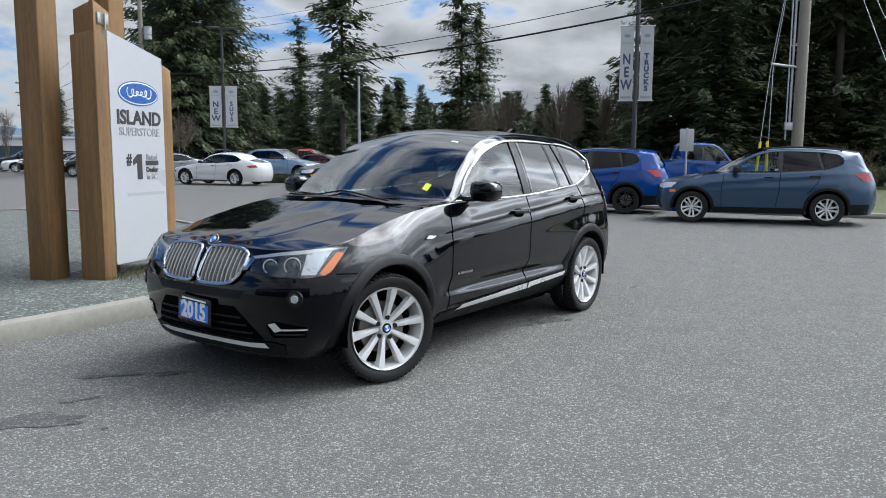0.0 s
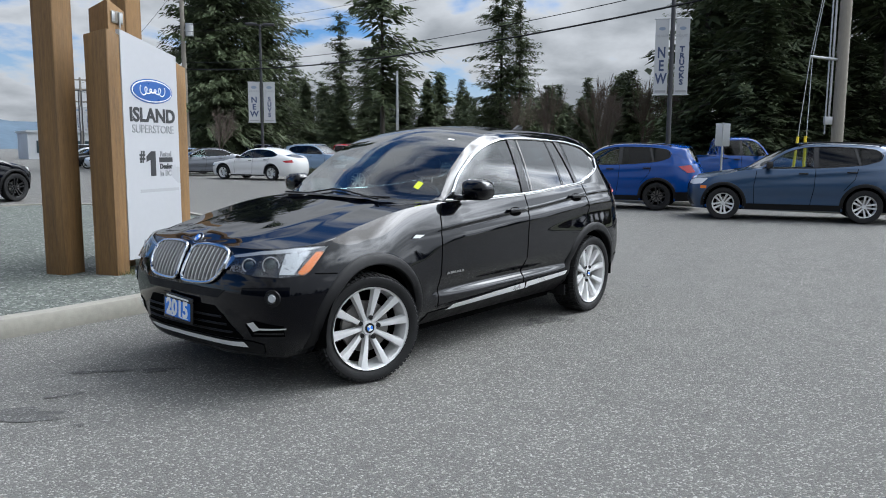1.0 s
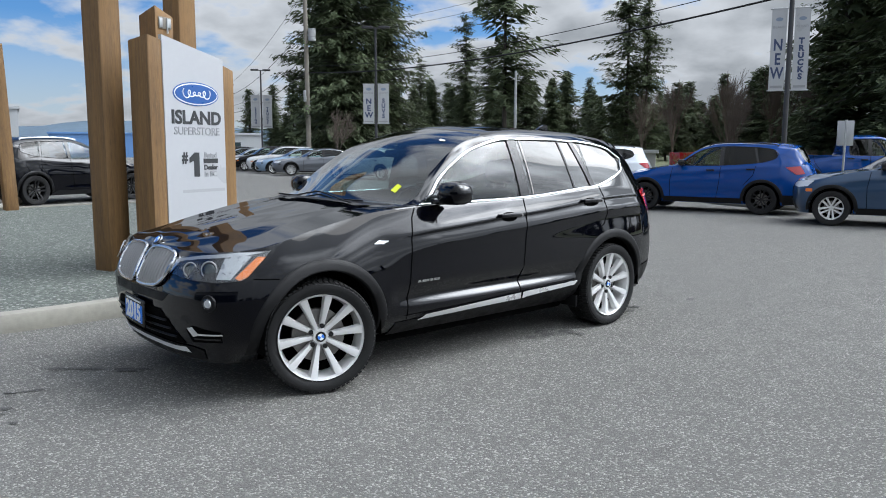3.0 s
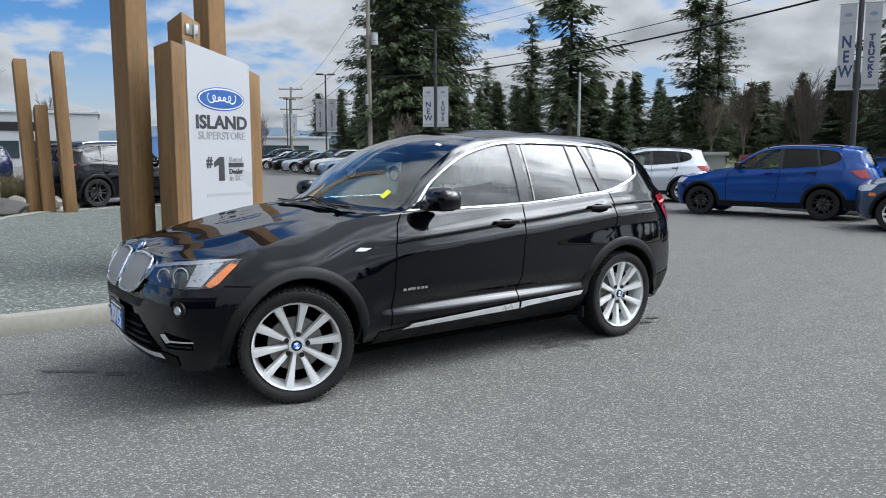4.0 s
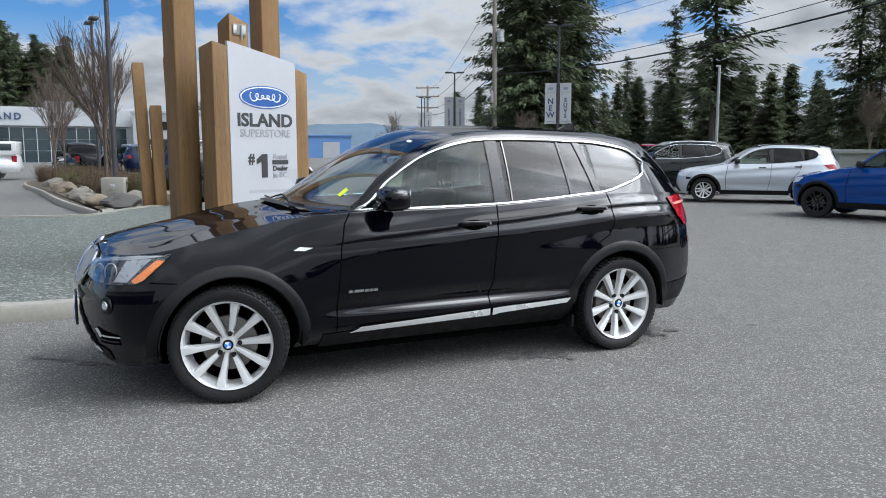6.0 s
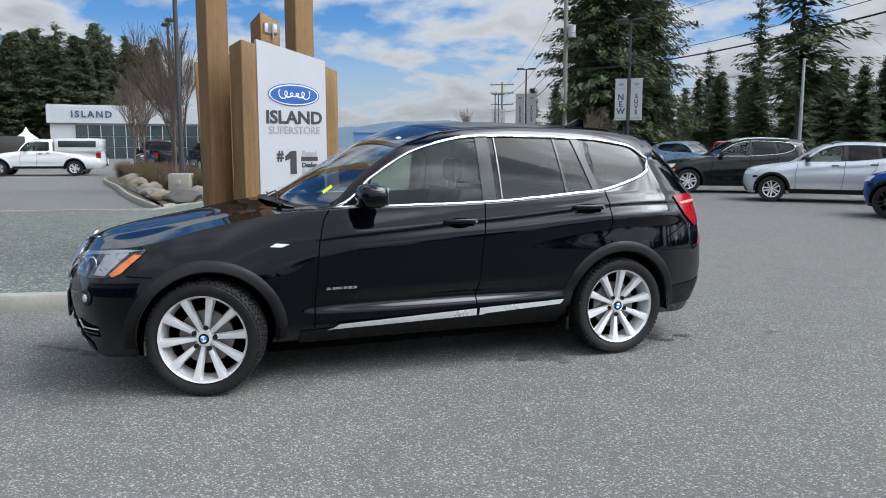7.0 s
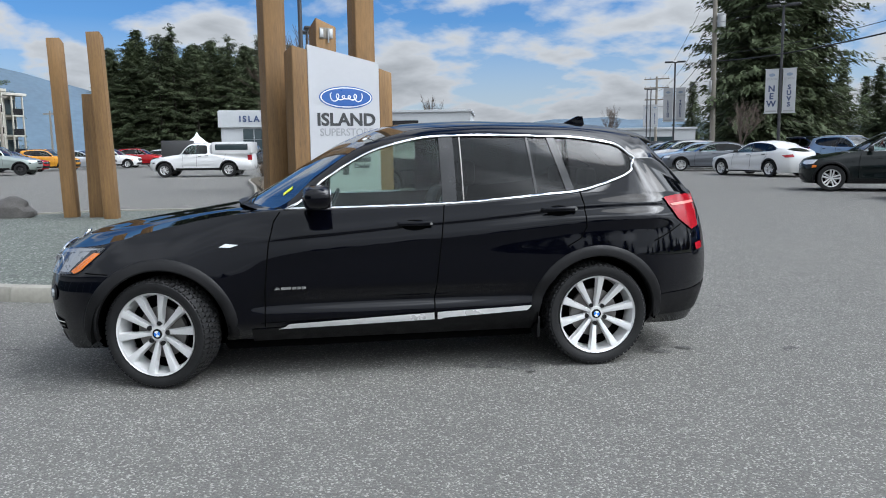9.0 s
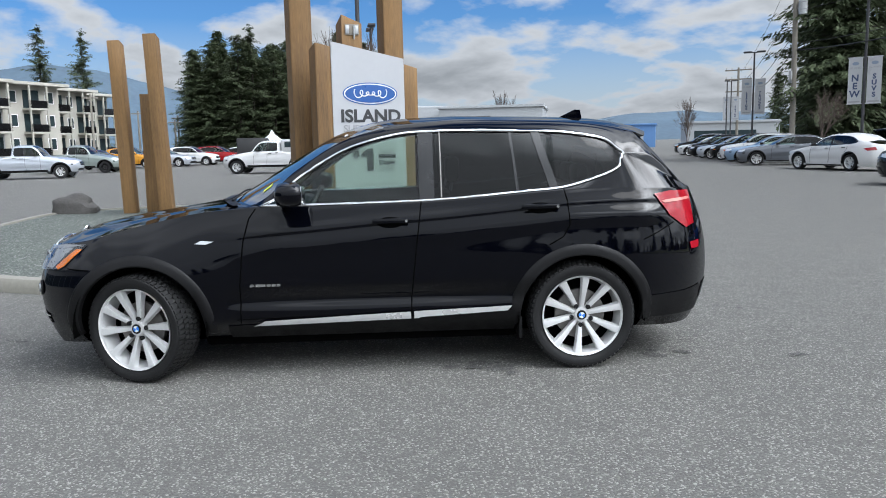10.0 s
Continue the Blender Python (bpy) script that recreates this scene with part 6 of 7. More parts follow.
conifer(5, -17.3, 51.5, 25, 1.0)
conifer(6, -19.6, 54.5, 22, 0.95)
conifer(5, -15.6, 55.0, 20, 0.95)
conifer(8, -21.0, 115, 21.5, 1.4)
conifer(9, -16.5, 112, 16, 1.6)
conifer(8, -32.3, 132, 17.3, 1.35)
conifer(3, -11.4, 89, 27, 1.35)
conifer(9, 2.3, 95, 25.0, 1.3)
conifer(8, 4.4, 92, 19, 1.2)
conifer(1, -8.7, 152, 16.5, 1.4)
conifer(1, -4.0, 150, 15, 1.4)
rs = random.Random(5)
for k in range(54):
    conifer(rs.choice((0, 1, 2)), -72 + k * 1.95 + rs.uniform(-1.5, 1.5), 150 + rs.uniform(-12, 15), rs.uniform(8, 16), 1.9, "far conifers", "small distant dark conifer")
for k in range(30):
    conifer(rs.choice((0, 1)), 5 + k * 0.9 + rs.uniform(-0.8, 0.8), 108 + rs.uniform(-8, 10), rs.uniform(5, 10) + 0.12 * k, 2.0, "far conifers", "small distant dark conifer")

for k in range(12):
    conifer(rs.choice((5, 6, 1)), -36 + 3.6 * k + rs.uniform(-1.6, 1.6), 112 + rs.uniform(-8, 8), rs.uniform(6, 12), 1.5, "far conifers", "small distant dark conifer")


def stand(n, kinds, y0, depth, low, high, spread):
    """Forest trees right of a clearing whose edge runs out from the drive."""
    for k in range(n):
        x, y = 8.5 + 27 * (k + rs.random()) / n, y0 + rs.uniform(0, depth)
        y -= 0.22 * (x - 12)
        h = rs.uniform(low, high)
        if 0.18 * y + 0.15 * h * spread < x < 0.60 * y + 1.5:
            conifer(rs.choice(kinds), x, y, h, spread, "forest conifers", "tall dark conifer in a dense stand")


stand(9, (7, 7, 9), 37.5, 4, 20, 28, 1.05)
stand(13, (7, 3, 9, 6), 44, 10, 20, 30, 1.15)
stand(9, (0, 8, 9), 56, 16, 15, 24, 1.3)
for k in range(30):
    u = (k + rs.random()) / 30
    a_, r_ = radians(158.5 - 13.2 * u), 106 + rs.uniform(-3, 14)
    conifer(rs.choice((6, 8, 8, 9)), r_ * math.cos(a_) + 4, r_ * math.sin(a_) + 3, (16.5 - 2.5 * abs(u - 0.45)) * rs.uniform(0.75, 1.08), 1.45, "conifers behind the dealership", "dense green conifer behind the dealership")
for k in range(28):
    u = (k % 14) / 13
    a_, r_ = radians(158.5 - 13.2 * u + rs.uniform(-0.5, 0.5)), (112 if k < 14 else 126) + rs.uniform(-4, 4)
    conifer(rs.choice((5, 5, 4, 6)), r_ * math.cos(a_) + 4, r_ * math.sin(a_) + 3, (17.0 - 2.5 * abs(u - 0.45)) * rs.uniform(0.80, 1.08), 1.5, "conifers behind the dealership", "dense green conifer behind the dealership")
for k in range(46):
    x = 11 + 30 * (k + rs.random()) / 46
    y = max(33.0, x * 1.75) + rs.uniform(0, 14)
    conifer(rs.choice((0, 1, 2, 8)), x, y, rs.uniform(3.5, 8.0), 2.3, "forest understorey", "low dark young conifer under tall trees")
# an unseen belt of trees round the rest of the lot, added to darken reflections
for k in range(64):
    a_, r_ = radians(-150 + 3.15 * k + rs.uniform(-1.2, 1.2)), 58 + rs.uniform(-5, 7)
    conifer(rs.choice((0, 1, 2)), r_ * math.cos(a_), r_ * math.sin(a_), rs.uniform(4, 8) + 5 * noise.noise((k * 0.21, 0, 7)), 2.4, "trees round the lot", "unseen dark conifer added at the lot's edge to darken reflections")
for x, y, h in ((-158, 36, 25), (-156, 43, 24.5)):
    conifer(8, x, y, h, 1.15, "conifers behind the apartments", "slim conifer behind the apartment block")

# ---- poles, wires, banners ----


def cable(name, p, q, sag, r, label, n=22):
    pts = [Vector(p).lerp(Vector(q), k / n) - UP * sag * 4 * (k / n) * (1 - k / n) for k in range(n + 1)]
    return tagged(part(name, tube(bmesh.new(), pts, r, 5), CLAD), label, "cable", "overhead cables")


up1 = empty("utility_pole", "weathered wooden utility pole with a grey transformer", "pole", pose(-18.2, 47.6, 0, 1.2, 0, 0), "utility poles")
part("pole", cyl(bmesh.new(), 0.17, 0.12, 13.0, 14), POLEWOOD, up1)
part("transformer", cyl(bmesh.new(), 0.24, 0.24, 0.75, 16, pose(0.42, 0, 8.3)), STEEL, up1, "grey transformer can")
part("bracket", box(bmesh.new(), 0.1, 0.3, -0.05, 0.05, 8.6, 8.7), STEEL, up1)
part("cable_box", box(bmesh.new(), -0.16, 0.0, -0.3, -0.15, 4.5, 5.2, 0.02), STEEL, up1)
part("crossarm", box(bmesh.new(), -1.2, 1.2, -0.06, 0.06, 11.6, 11.75), POLEWOOD, up1)
up2 = empty("utility_pole", "weathered wooden utility pole with conduits and guy wires", "pole", pose(9.42, 20.5, 0), "utility poles")
part("pole", cyl(bmesh.new(), 0.15, 0.125, 11.0, 16), POLEWOOD, up2)
part("conduit", rod(bmesh.new(), (-0.24, 0, 2.2), (-0.22, 0, 9.5), 0.03, 8), STEEL, up2, "grey conduit")
part("conduit", rod(bmesh.new(), (-0.32, 0.02, 1.9), (-0.30, 0.02, 9.5), 0.02, 8), STEEL, up2)
part("meter_clamp", box(bmesh.new(), -0.36, -0.16, -0.05, 0.05, 2.15, 2.35, 0.01), STEEL, up2)
part("side_arm", rod(bmesh.new(), (-0.1, 0, 3.78), (-0.88, -0.2, 3.84), 0.035, 8), STEEL, up2, "pale steel guy strut")
for k, (gx, gy) in enumerate(((-1.36, -0.55), (-0.95, -0.40))):
    part("guy_wire", rod(bmesh.new(), (gx, gy, 0.1), (-0.88, -0.2, 3.84) if k == 0 else (-0.82, -0.18, 3.84), 0.010, 5), STEEL, up2)
    part("guy_wire", rod(bmesh.new(), (-0.88 + 0.06 * k, -0.2, 3.84), (-0.1, 0, 8.5), 0.010, 5), STEEL, up2)
    d = (Vector((-0.88, -0.2, 3.84)) - Vector((gx, gy, 0.1))).normalized()
    part("guy_guard", rod(bmesh.new(), Vector((gx, gy, 0.1)), Vector((gx, gy, 0.1)) + d * 1.75, 0.035, 8), YELLOW, up2, "yellow plastic guy guard")
for k in range(2):
    part("guy_wire", rod(bmesh.new(), (0.1, 0, 8.6), (3.2 + 0.9 * k, -1.2, 0.1), 0.010, 5), STEEL, up2)
E0, E1 = Vector((-18.2, 47.6, 0)), Vector((9.42, 20.5, 0))
cable("cable", E0 + UP * 6.35, E1 + UP * 6.05, 0.80, 0.032, "thick black overhead cable between wooden poles")
cable("cable", E0 + UP * 6.75, E1 + UP * 6.55, 0.80, 0.014, "thin black overhead wire")
cable("cable", E0 + UP * 8.6, E1 + UP * 8.2, 0.9, 0.008, "thin black overhead wire")
cable("cable", E0 + UP * 9.0, E1 + UP * 8.6, 0.9, 0.008, "thin black overhead wire")
far = Vector((-52.4, 99.2, 0))
for z0, z1, r in ((11.6, 9.8, 0.014), (9.2, 8.6, 0.02), (6.5, 6.6, 0.03), (7.5, 7.4, 0.02)):
    cable("cable", E0 + UP * z0, far + UP * z1, 1.0, r, "black overhead wire along the road")
for x, y, h in ((-97.2, 29.1, 8.3), (-110.1, 38.6, 7.0), (-108.6, 43.3, 5.7), (-113.1, 45.4, 6.5)):
    dp = empty("utility_pole", "thin distant dark wooden utility pole", "pole", pose(x, y, 0, 0, 0, 60), "utility poles")
    part("pole", cyl(bmesh.new(), 0.16, 0.12, h, 8), POLEWOOD, dp)
    part("crossarm", box(bmesh.new(), -0.9, 0.9, -0.07, 0.07, h - 0.5, h - 0.32), POLEWOOD, dp)
fp = empty("utility_pole", "distant wooden utility pole with three crossarms", "pole", pose(-52.4, 99.2, 0, 0, 0, 20), "utility poles")
part("pole", cyl(bmesh.new(), 0.2, 0.14, 10.6, 10), POLEWOOD, fp)
for z, w in ((10.2, 1.7), (9.0, 1.7), (7.4, 1.6)):
    part("crossarm", box(bmesh.new(), -w, w, -0.08, 0.08, z, z + 0.16), POLEWOOD, fp)
    for x in (-0.9, -0.5, 0.5, 0.9):
        part("insulator", cyl(bmesh.new(), 0.05, 0.04, 0.25, 6, pose(x * w, 0, z + 0.16)), STEEL, fp)
steel_pole = part("lamp_post", cyl(bmesh.new(), 0.13, 0.09, 7.7, 10), STEEL, m=pose(-6.69, 62.4, 0))
tagged(steel_pole, "slim grey steel pole among the trees", "pole", "lamp posts")


def lamp_post(x, y, h, rot, label, heads=2, r=0.08):
    p = empty("lamp_post", label, "lamp post", pose(x, y, 0, 0, 0, rot), "lamp posts")
    part("pole", cyl(bmesh.new(), r, r * 0.75, h, 12), POLEMETAL, p)
    for s in (1, -1)[:heads]:
        part("arm", box(bmesh.new(), 0 if s > 0 else -0.5, 0.5 if s > 0 else 0, -0.03, 0.03, h - 0.06, h), POLEMETAL, p)
        part("lamp_head", box(bmesh.new(), min(0.35 * s, 0.95 * s), max(0.35 * s, 0.95 * s), -0.16, 0.16, h - 0.04, h + 0.06, 0.02), POLEMETAL, p)
    return p


lamp_post(-15.5, 16.1, 8.6, 30, "dark steel lamp post on a concrete base", 2, 0.075)
base = part("concrete_block", box(bmesh.new(), -0.3, 0.3, -0.3, 0.3, 0, 0.55, 0.03), CONCRETE, m=pose(-15.3, 15.9, 0.15, 0, 0, 40))
tagged(base, "square pale concrete lamp base in the bed", "concrete base")
part("cover_plate", box(bmesh.new(), -0.06, 0.06, -0.310, -0.301, 0.22, 0.38, 0.004), STEEL, base)
lamp_post(-24.2, 22.3, 6.5, 150, "dark lamp post with flat heads beyond the bed", 2, 0.07)
lamp_post(-43.5, 82.0, 7.6, 30, "distant lamp post beside the road", 1)
sp = empty("sign_post", "blank back of a pale sign on a thin steel post", "sign", pose(7.28, 23.0, 0, 0, 0, -12))
part("post", cyl(bmesh.new(), 0.03, 0.03, 2.28, 8), STEEL, sp)
part("sign_plate", box(bmesh.new(), -0.20, 0.20, -0.02, -0.012, 1.60, 2.26, 0.003), PANELW, sp, "pale grey back of a sign")

GREYBLUE = mat("faded blue emblem print", (0.20, 0.25, 0.33), 0.5, 0, 0.1)


def banner_pole(x, y, h, zt, zb, words, w, face, gap=0.10):
    p = empty("banner_pole", "dark lamp post with two white vertical banners", "lamp post", pose(x, y, 0, 0, 0, face), "banner poles")
    part("pole", cyl(bmesh.new(), 0.075, 0.06, h, 12), POLEMETAL, p)
    for x0 in (-0.75, 0.15):
        part("lamp_head", box(bmesh.new(), x0, x0 + 0.6, -0.15, 0.15, h - 0.05, h + 0.07, 0.03), POLEMETAL, p, "flat dark lamp head")
    part("arm", box(bmesh.new(), -0.2, 0.2, -0.04, 0.04, h - 0.06, h), POLEMETAL, p)
    for s, word in zip((-1, 1), words):
        cx = s * (gap + w / 2)
        part("banner", box(bmesh.new(), cx - w / 2, cx + w / 2, -0.006, 0.006, zb, zt), PANELW, p, "white fabric banner", smooth=0)
        for z in (zt, zb):
            part("banner_arm", rod(bmesh.new(), (0, 0, z), (cx + s * (w / 2 + 0.04), 0, z), 0.02, 6), PANELW, p)
        bm = oval(bmesh.new(), w * 0.24, w * 0.13, 0.004, 24, pose(cx, -0.008, zt - 0.13 * (zt - zb)))
        part("emblem", bm, GREYBLUE, p, smooth=0)
        hh = zt - zb
        n = len(word)
        lettering("lettering", "ISLAND", w * 0.24, GREYINK, p, pose(cx, -0.010, zt - 0.225 * hh), 0.002)
        cap = min(0.17 * hh, 0.54 * hh / n * 0.76)
        size = cap / 0.7
        for i, ch in enumerate(word):
            z = zt - hh * (0.36 + 0.52 * (i + 0.5) / n)
            lettering("lettering", ch, size, NAVY, p, pose(cx, -0.010, z), 0.002, bold=0.012, squeeze=min(1.0, 0.80 * w / size))
        part("text_bar", box(bmesh.new(), cx - w * 0.4, cx + w * 0.4, -0.010, -0.006, zb + 0.03 * hh, zb + 0.06 * hh), GREYINK, p, smooth=0)
    return p


banner_pole(6.0, 24.2, 9.0, 5.42, 3.16, ("NEW", "TRUCKS"), 0.40, -8)
banner_pole(-11.6, 41.25, 8.0, 5.0, 2.88, ("NEW", "SUVS"), 0.60, 12)
banner_pole(-25.7, 56.3, 7.5, 5.6, 3.1, ("LEASING", "TRUCKS"), 0.70, 25)

lamps = banner_pole(-44.5, 84.5, 7.8, 6.0, 3.4, ("TRUCKS", "LEASING"), 0.75, 28)

# ---- buildings and hills ----


def building(name, label, x, y, rot, w, d, h, material, z0=0.0):
    b = empty(name, label, "building", pose(x, y, z0, 0, 0, rot))
    part("wall", box(bmesh.new(), 0, w, 0, d, 0, h), material, b, smooth=0)
    part("roof", box(bmesh.new(), -0.2, w + 0.2, -0.2, d + 0.2, h, h + 0.3, 0.03), material, b, smooth=0)
    return b


dealer = building("dealership", "white flat-roofed dealership with a glazed front", -79.6, 47.8, 59, 17.5, 20, 5.7, WALLW)
for k in range(11):
    for j in range(3):
        w = part("window", box(bmesh.new(), 2.5 + k * 1.3, 3.74 + k * 1.3, -0.06, 0.05, 0.1 + j * 1.25, 1.3 + j * 1.25), WINDOW, dealer, smooth=0)
for k in range(12):
    part("mullion", box(bmesh.new(), 2.42 + k * 1.3, 2.50 + k * 1.3, -0.12, 0.0, 0.0, 3.9), WALLW, dealer, smooth=0)
part("fascia", box(bmesh.new(), -0.3, 17.8, -0.35, -0.2, 4.0, 5.9, 0.02), WALLW, dealer, smooth=0)
part("roof_unit", box(bmesh.new(), 9.0, 12.0, 6, 9, 6.0, 7.0, 0.05), WALLW, dealer, smooth=0)
lettering("lettering", "ISLAND", 0.98, NAVY, dealer, pose(4.2, -0.37, 4.95), 0.05, 1.35, bold=0.03)
b = building("warehouse", "long low white warehouse across the lot", -66.8, 59.6, 42, 12, 15, 5.4, WALLW)
part("sign_band", box(bmesh.new(), 2.0, 6.0, -0.1, 0.0, 3.6, 4.5), TRIMBLACK, b, smooth=0)
for k in range(2):
    part("window", box(bmesh.new(), 1.5 + k * 4.4, 4.5 + k * 4.4, -0.06, 0.02, 0.8, 2.6), WINDOW, b, smooth=0)
b = building("warehouse", "low building with a blue steel wall", -88, 108, 36, 13, 15, 3.8, BLUEWALL)
part("door", box(bmesh.new(), 8, 11, -0.06, 0.02, 0, 2.8), WALLW, b, smooth=0)
b = building("shop", "small white flat-roofed shop far along the road", -58, 96, 40, 12, 8, 3.4, WALLW)
part("window", box(bmesh.new(), 1, 9, -0.06, 0.02, 0.8, 2.4), WINDOW, b, smooth=0)
container = tagged(part("container", box(bmesh.new(), -0.7, 0.7, -1.0, 1.0, 0, 1.2, 0.03), REDP, m=pose(6.4, 64, 0.1, 0, 0, 20)), "red steel container by the trees", "container")
shed = building("shed", "low pale shed beyond the verge", 1.5, 66, 8, 3.0, 4, 1.1, WALLW, 0.1)


def apartment(x, y, rot, w, d, storeys, bays, wall):
    b = empty("apartment_building", "cream apartment block with dark balconies", "building", pose(x, y, -2.2, 0, 0, rot), "apartment buildings")
    h = storeys * 3.05
    part("wall", box(bmesh.new(), 0, w, 0, d, 0, h), wall, b, smooth=0)
    part("roof", box(bmesh.new(), -0.7, w + 0.7, -1.6, d + 0.5, h, h + 0.4, 0.05), WALLC, b, "pale flat roof edge", smooth=0)
    bw = w / bays
    for j in range(storeys):
        z = j * 3.05
        for i in range(bays):
            x0 = i * bw
            if i % 2 == 0:
                part("window", box(bmesh.new(), x0 + bw * 0.3, x0 + bw * 0.7, -0.08, 0.02, z + 0.9, z + 2.3), WINDOW, b, smooth=0)
                part("window_frame", box(bmesh.new(), x0 + bw * 0.26, x0 + bw * 0.74, -0.05, 0.0, z + 0.8, z + 2.4), WHITE, b, smooth=0)
            else:
                part("window", box(bmesh.new(), x0 + bw * 0.08, x0 + bw * 0.92, -0.06, 0.02, z + 0.2, z + 2.5), WINDOW, b, smooth=0)
                bal = part("balcony", box(bmesh.new(), x0, x0 + bw, -1.5, 0.0, z - 0.12, z + 0.12), WALLC, b, smooth=0)
                part("railing", box(bmesh.new(), x0, x0 + bw, -1.5, -1.44, z + 0.15, z + 1.1), TRIMBLACK, bal, "dark balcony railing", smooth=0)
                for xx in (x0, x0 + bw - 0.2):
                    part("post", box(bmesh.new(), xx, xx + 0.2, -1.5, -1.3, z + 0.1, z + 3.0), WALLC, bal, smooth=0)
    return b


apartment(-100.7, 11.0, 120, 20, 16, 4, 7, WALLC)
apartment(-115.1, 26.5, 120, 9, 14, 4, 4, WALLC)
apartment(-124.1, 31.7, 120, 9, 14, 4, 4, WALLC)
apartment(-101.8, 15.4, 120, 6, 14, 4, 2, WALLG)
# an unseen building on the near side, added to darken reflections and block light
show = building("unseen_building", "long unseen dark-glazed building added to darken reflections and block light", -30, -26.5, 0, 38, 12, 7.5, WALLG)
for k in range(12):
    part("window", box(bmesh.new(), 0.6 + k * 3.1, 3.5 + k * 3.1, 12.0, 12.06, 0.3, 5.4), WINDOW, show, smooth=0)
# tents by the dealership
tent = empty("tent", "white peaked tent beside the dealership", "tent", pose(-58.6, 34.2, 0, 0, 0, 30))
bm = bmesh.new()
n = 16
for ring_a, ring_b in (((1.55, 1.75), (0.75, 2.15)), ((0.75, 2.15), (0.22, 2.6)), ((0.22, 2.6), (0.03, 2.95))):
    sheet(bm, [[(r * math.cos(k * math.tau / n + math.pi / 4), r * math.sin(k * math.tau / n + math.pi / 4), z) for k in range(n + 1)] for r, z in (ring_a, ring_b)], False)
part("canopy", weld(bm), WHITE, tent, "white peaked canopy")
for x in (-1.05, 1.05):
    for y in (-1.05, 1.05):
        part("leg", cyl(bmesh.new(), 0.03, 0.03, 1.8, 6, pose(x, y, 0)), STEEL, tent)
tent = empty("tent", "black fabric shelter beside the lot", "tent", pose(-51.5, 27.0, 0, 0, 0, 62))
bm = bmesh.new()
box(bm, 0.7, 3.0, 0, 2.5, 0.5, 2.15, 0.06)
part("canopy", bm, SEATM, tent)
for x in (0.85, 2.85):
    for y in (0.15, 2.35):
        part("leg", cyl(bmesh.new(), 0.04, 0.04, 1.2, 6, pose(x, y, 0)), STEEL, tent)

# ---- bare trees, boulders, shrubs ----


def bare_tree_mesh(h, seed, spread=0.5, r0=0.06):
    """A leafless tree: limbs that fork again and again into fine upright twigs."""
    rs = random.Random(seed)
    verts, faces = [], []

    def limb(p, q, r, r1, seg):
        d = (q - p).normalized()
        u = d.cross(Vector((0.3, 0.9, 0.1))).normalized()
        w = d.cross(u)
        i = len(verts)
        for c, rr in ((p, r), (q, r1)):
            verts.extend(tuple(c + rr * (math.cos(k * math.tau / seg) * u + math.sin(k * math.tau / seg) * w)) for k in range(seg))
        faces.extend((i + k, i + (k + 1) % seg, i + seg + (k + 1) % seg, i + seg + k) for k in range(seg))

    def grow(p, d, ln, r, depth):
        q = p + d * ln
        limb(p, q, r, r * 0.7, 6 if depth < 2 else 3)
        if depth > 4:
            return
        for k in range(rs.choice((2, 3, 4)) if depth else 5):
            nd = (d + Vector((rs.uniform(-1, 1), rs.uniform(-1, 1), rs.uniform(-0.1, 0.75))) * spread).normalized()
            grow(p.lerp(q, rs.uniform(0.45, 1.0)), nd, ln * rs.uniform(0.55, 0.84), max(0.0035, r * rs.uniform(0.42, 0.62)), depth + 1)
        grow(q, (d + Vector((rs.uniform(-0.1, 0.1), rs.uniform(-0.1, 0.1), 0.1))).normalized(), ln * 0.72, r * 0.7, depth + 1)

    grow(Vector((0, 0, 0)), Vector((0, 0, 1)), h * 0.27, r0, 0)
    me = bpy.data.meshes.new("branches")
    me.from_pydata(verts, [], faces)
    me.materials.append(None)
    return me


BARE = [bare_tree_mesh(6, 11, 0.62), bare_tree_mesh(6, 12, 0.52), bare_tree_mesh(6, 13, 0.46)]
for kind, x, y, h, mt in ((0, -17.4, 17.3, 6.6, TWIG), (1, -18.8, 18.6, 6.2, TWIG), (0, -30.0, 24.4, 6.6, TWIG), (1, -31.5, 26.0, 6.0, TWIG), (2, 9.2, 60.6, 7.5, TWIG), (1, 9.6, 63.0, 9.0, TWIG), (0, -15.4, 45.4, 4.8, TWIG), (1, 9.8, 47, 7.0, TWIG), (0, 8.2, 50, 6.5, TWIG), (2, 11.4, 44, 7.0, TWIG), (0, -35, 62, 6, TWIG), (1, 6.0, 70, 9, TWIG), (0, 3.5, 74, 8.5, TWIG), (1, -63, 66, 9, TWIG)):
    t = tagged(part("bare_tree", BARE[kind], mt, m=Matrix.Translation((x, y, 0.05)) @ pose(0, 0, 0, 0, 0, random.uniform(0, 360)) @ Matrix.Scale(h / 6, 4)), "leafless deciduous tree with fine grey brown twigs", "tree", "bare trees")


def boulder(x, y, z, rx, ry, rz, seed, label, material=ROCK):
    bm = bmesh.new()
    bmesh.ops.create_icosphere(bm, subdivisions=3, radius=1.0)
    for v in bm.verts:
        d = 1 + 0.42 * noise.noise(v.co * 1.2 + Vector((seed * 7.1, 0, 0))) + 0.13 * noise.noise(v.co * 4 + Vector((0, seed, 0)))
        v.co = Vector((v.co.x * rx, v.co.y * ry, max(v.co.z, -0.55) * rz)) * d
    return tagged(part("boulder", bm, material, m=pose(x, y, z + 0.5 * rz, 0, 0, seed * 40)), label, "boulder", "boulders")


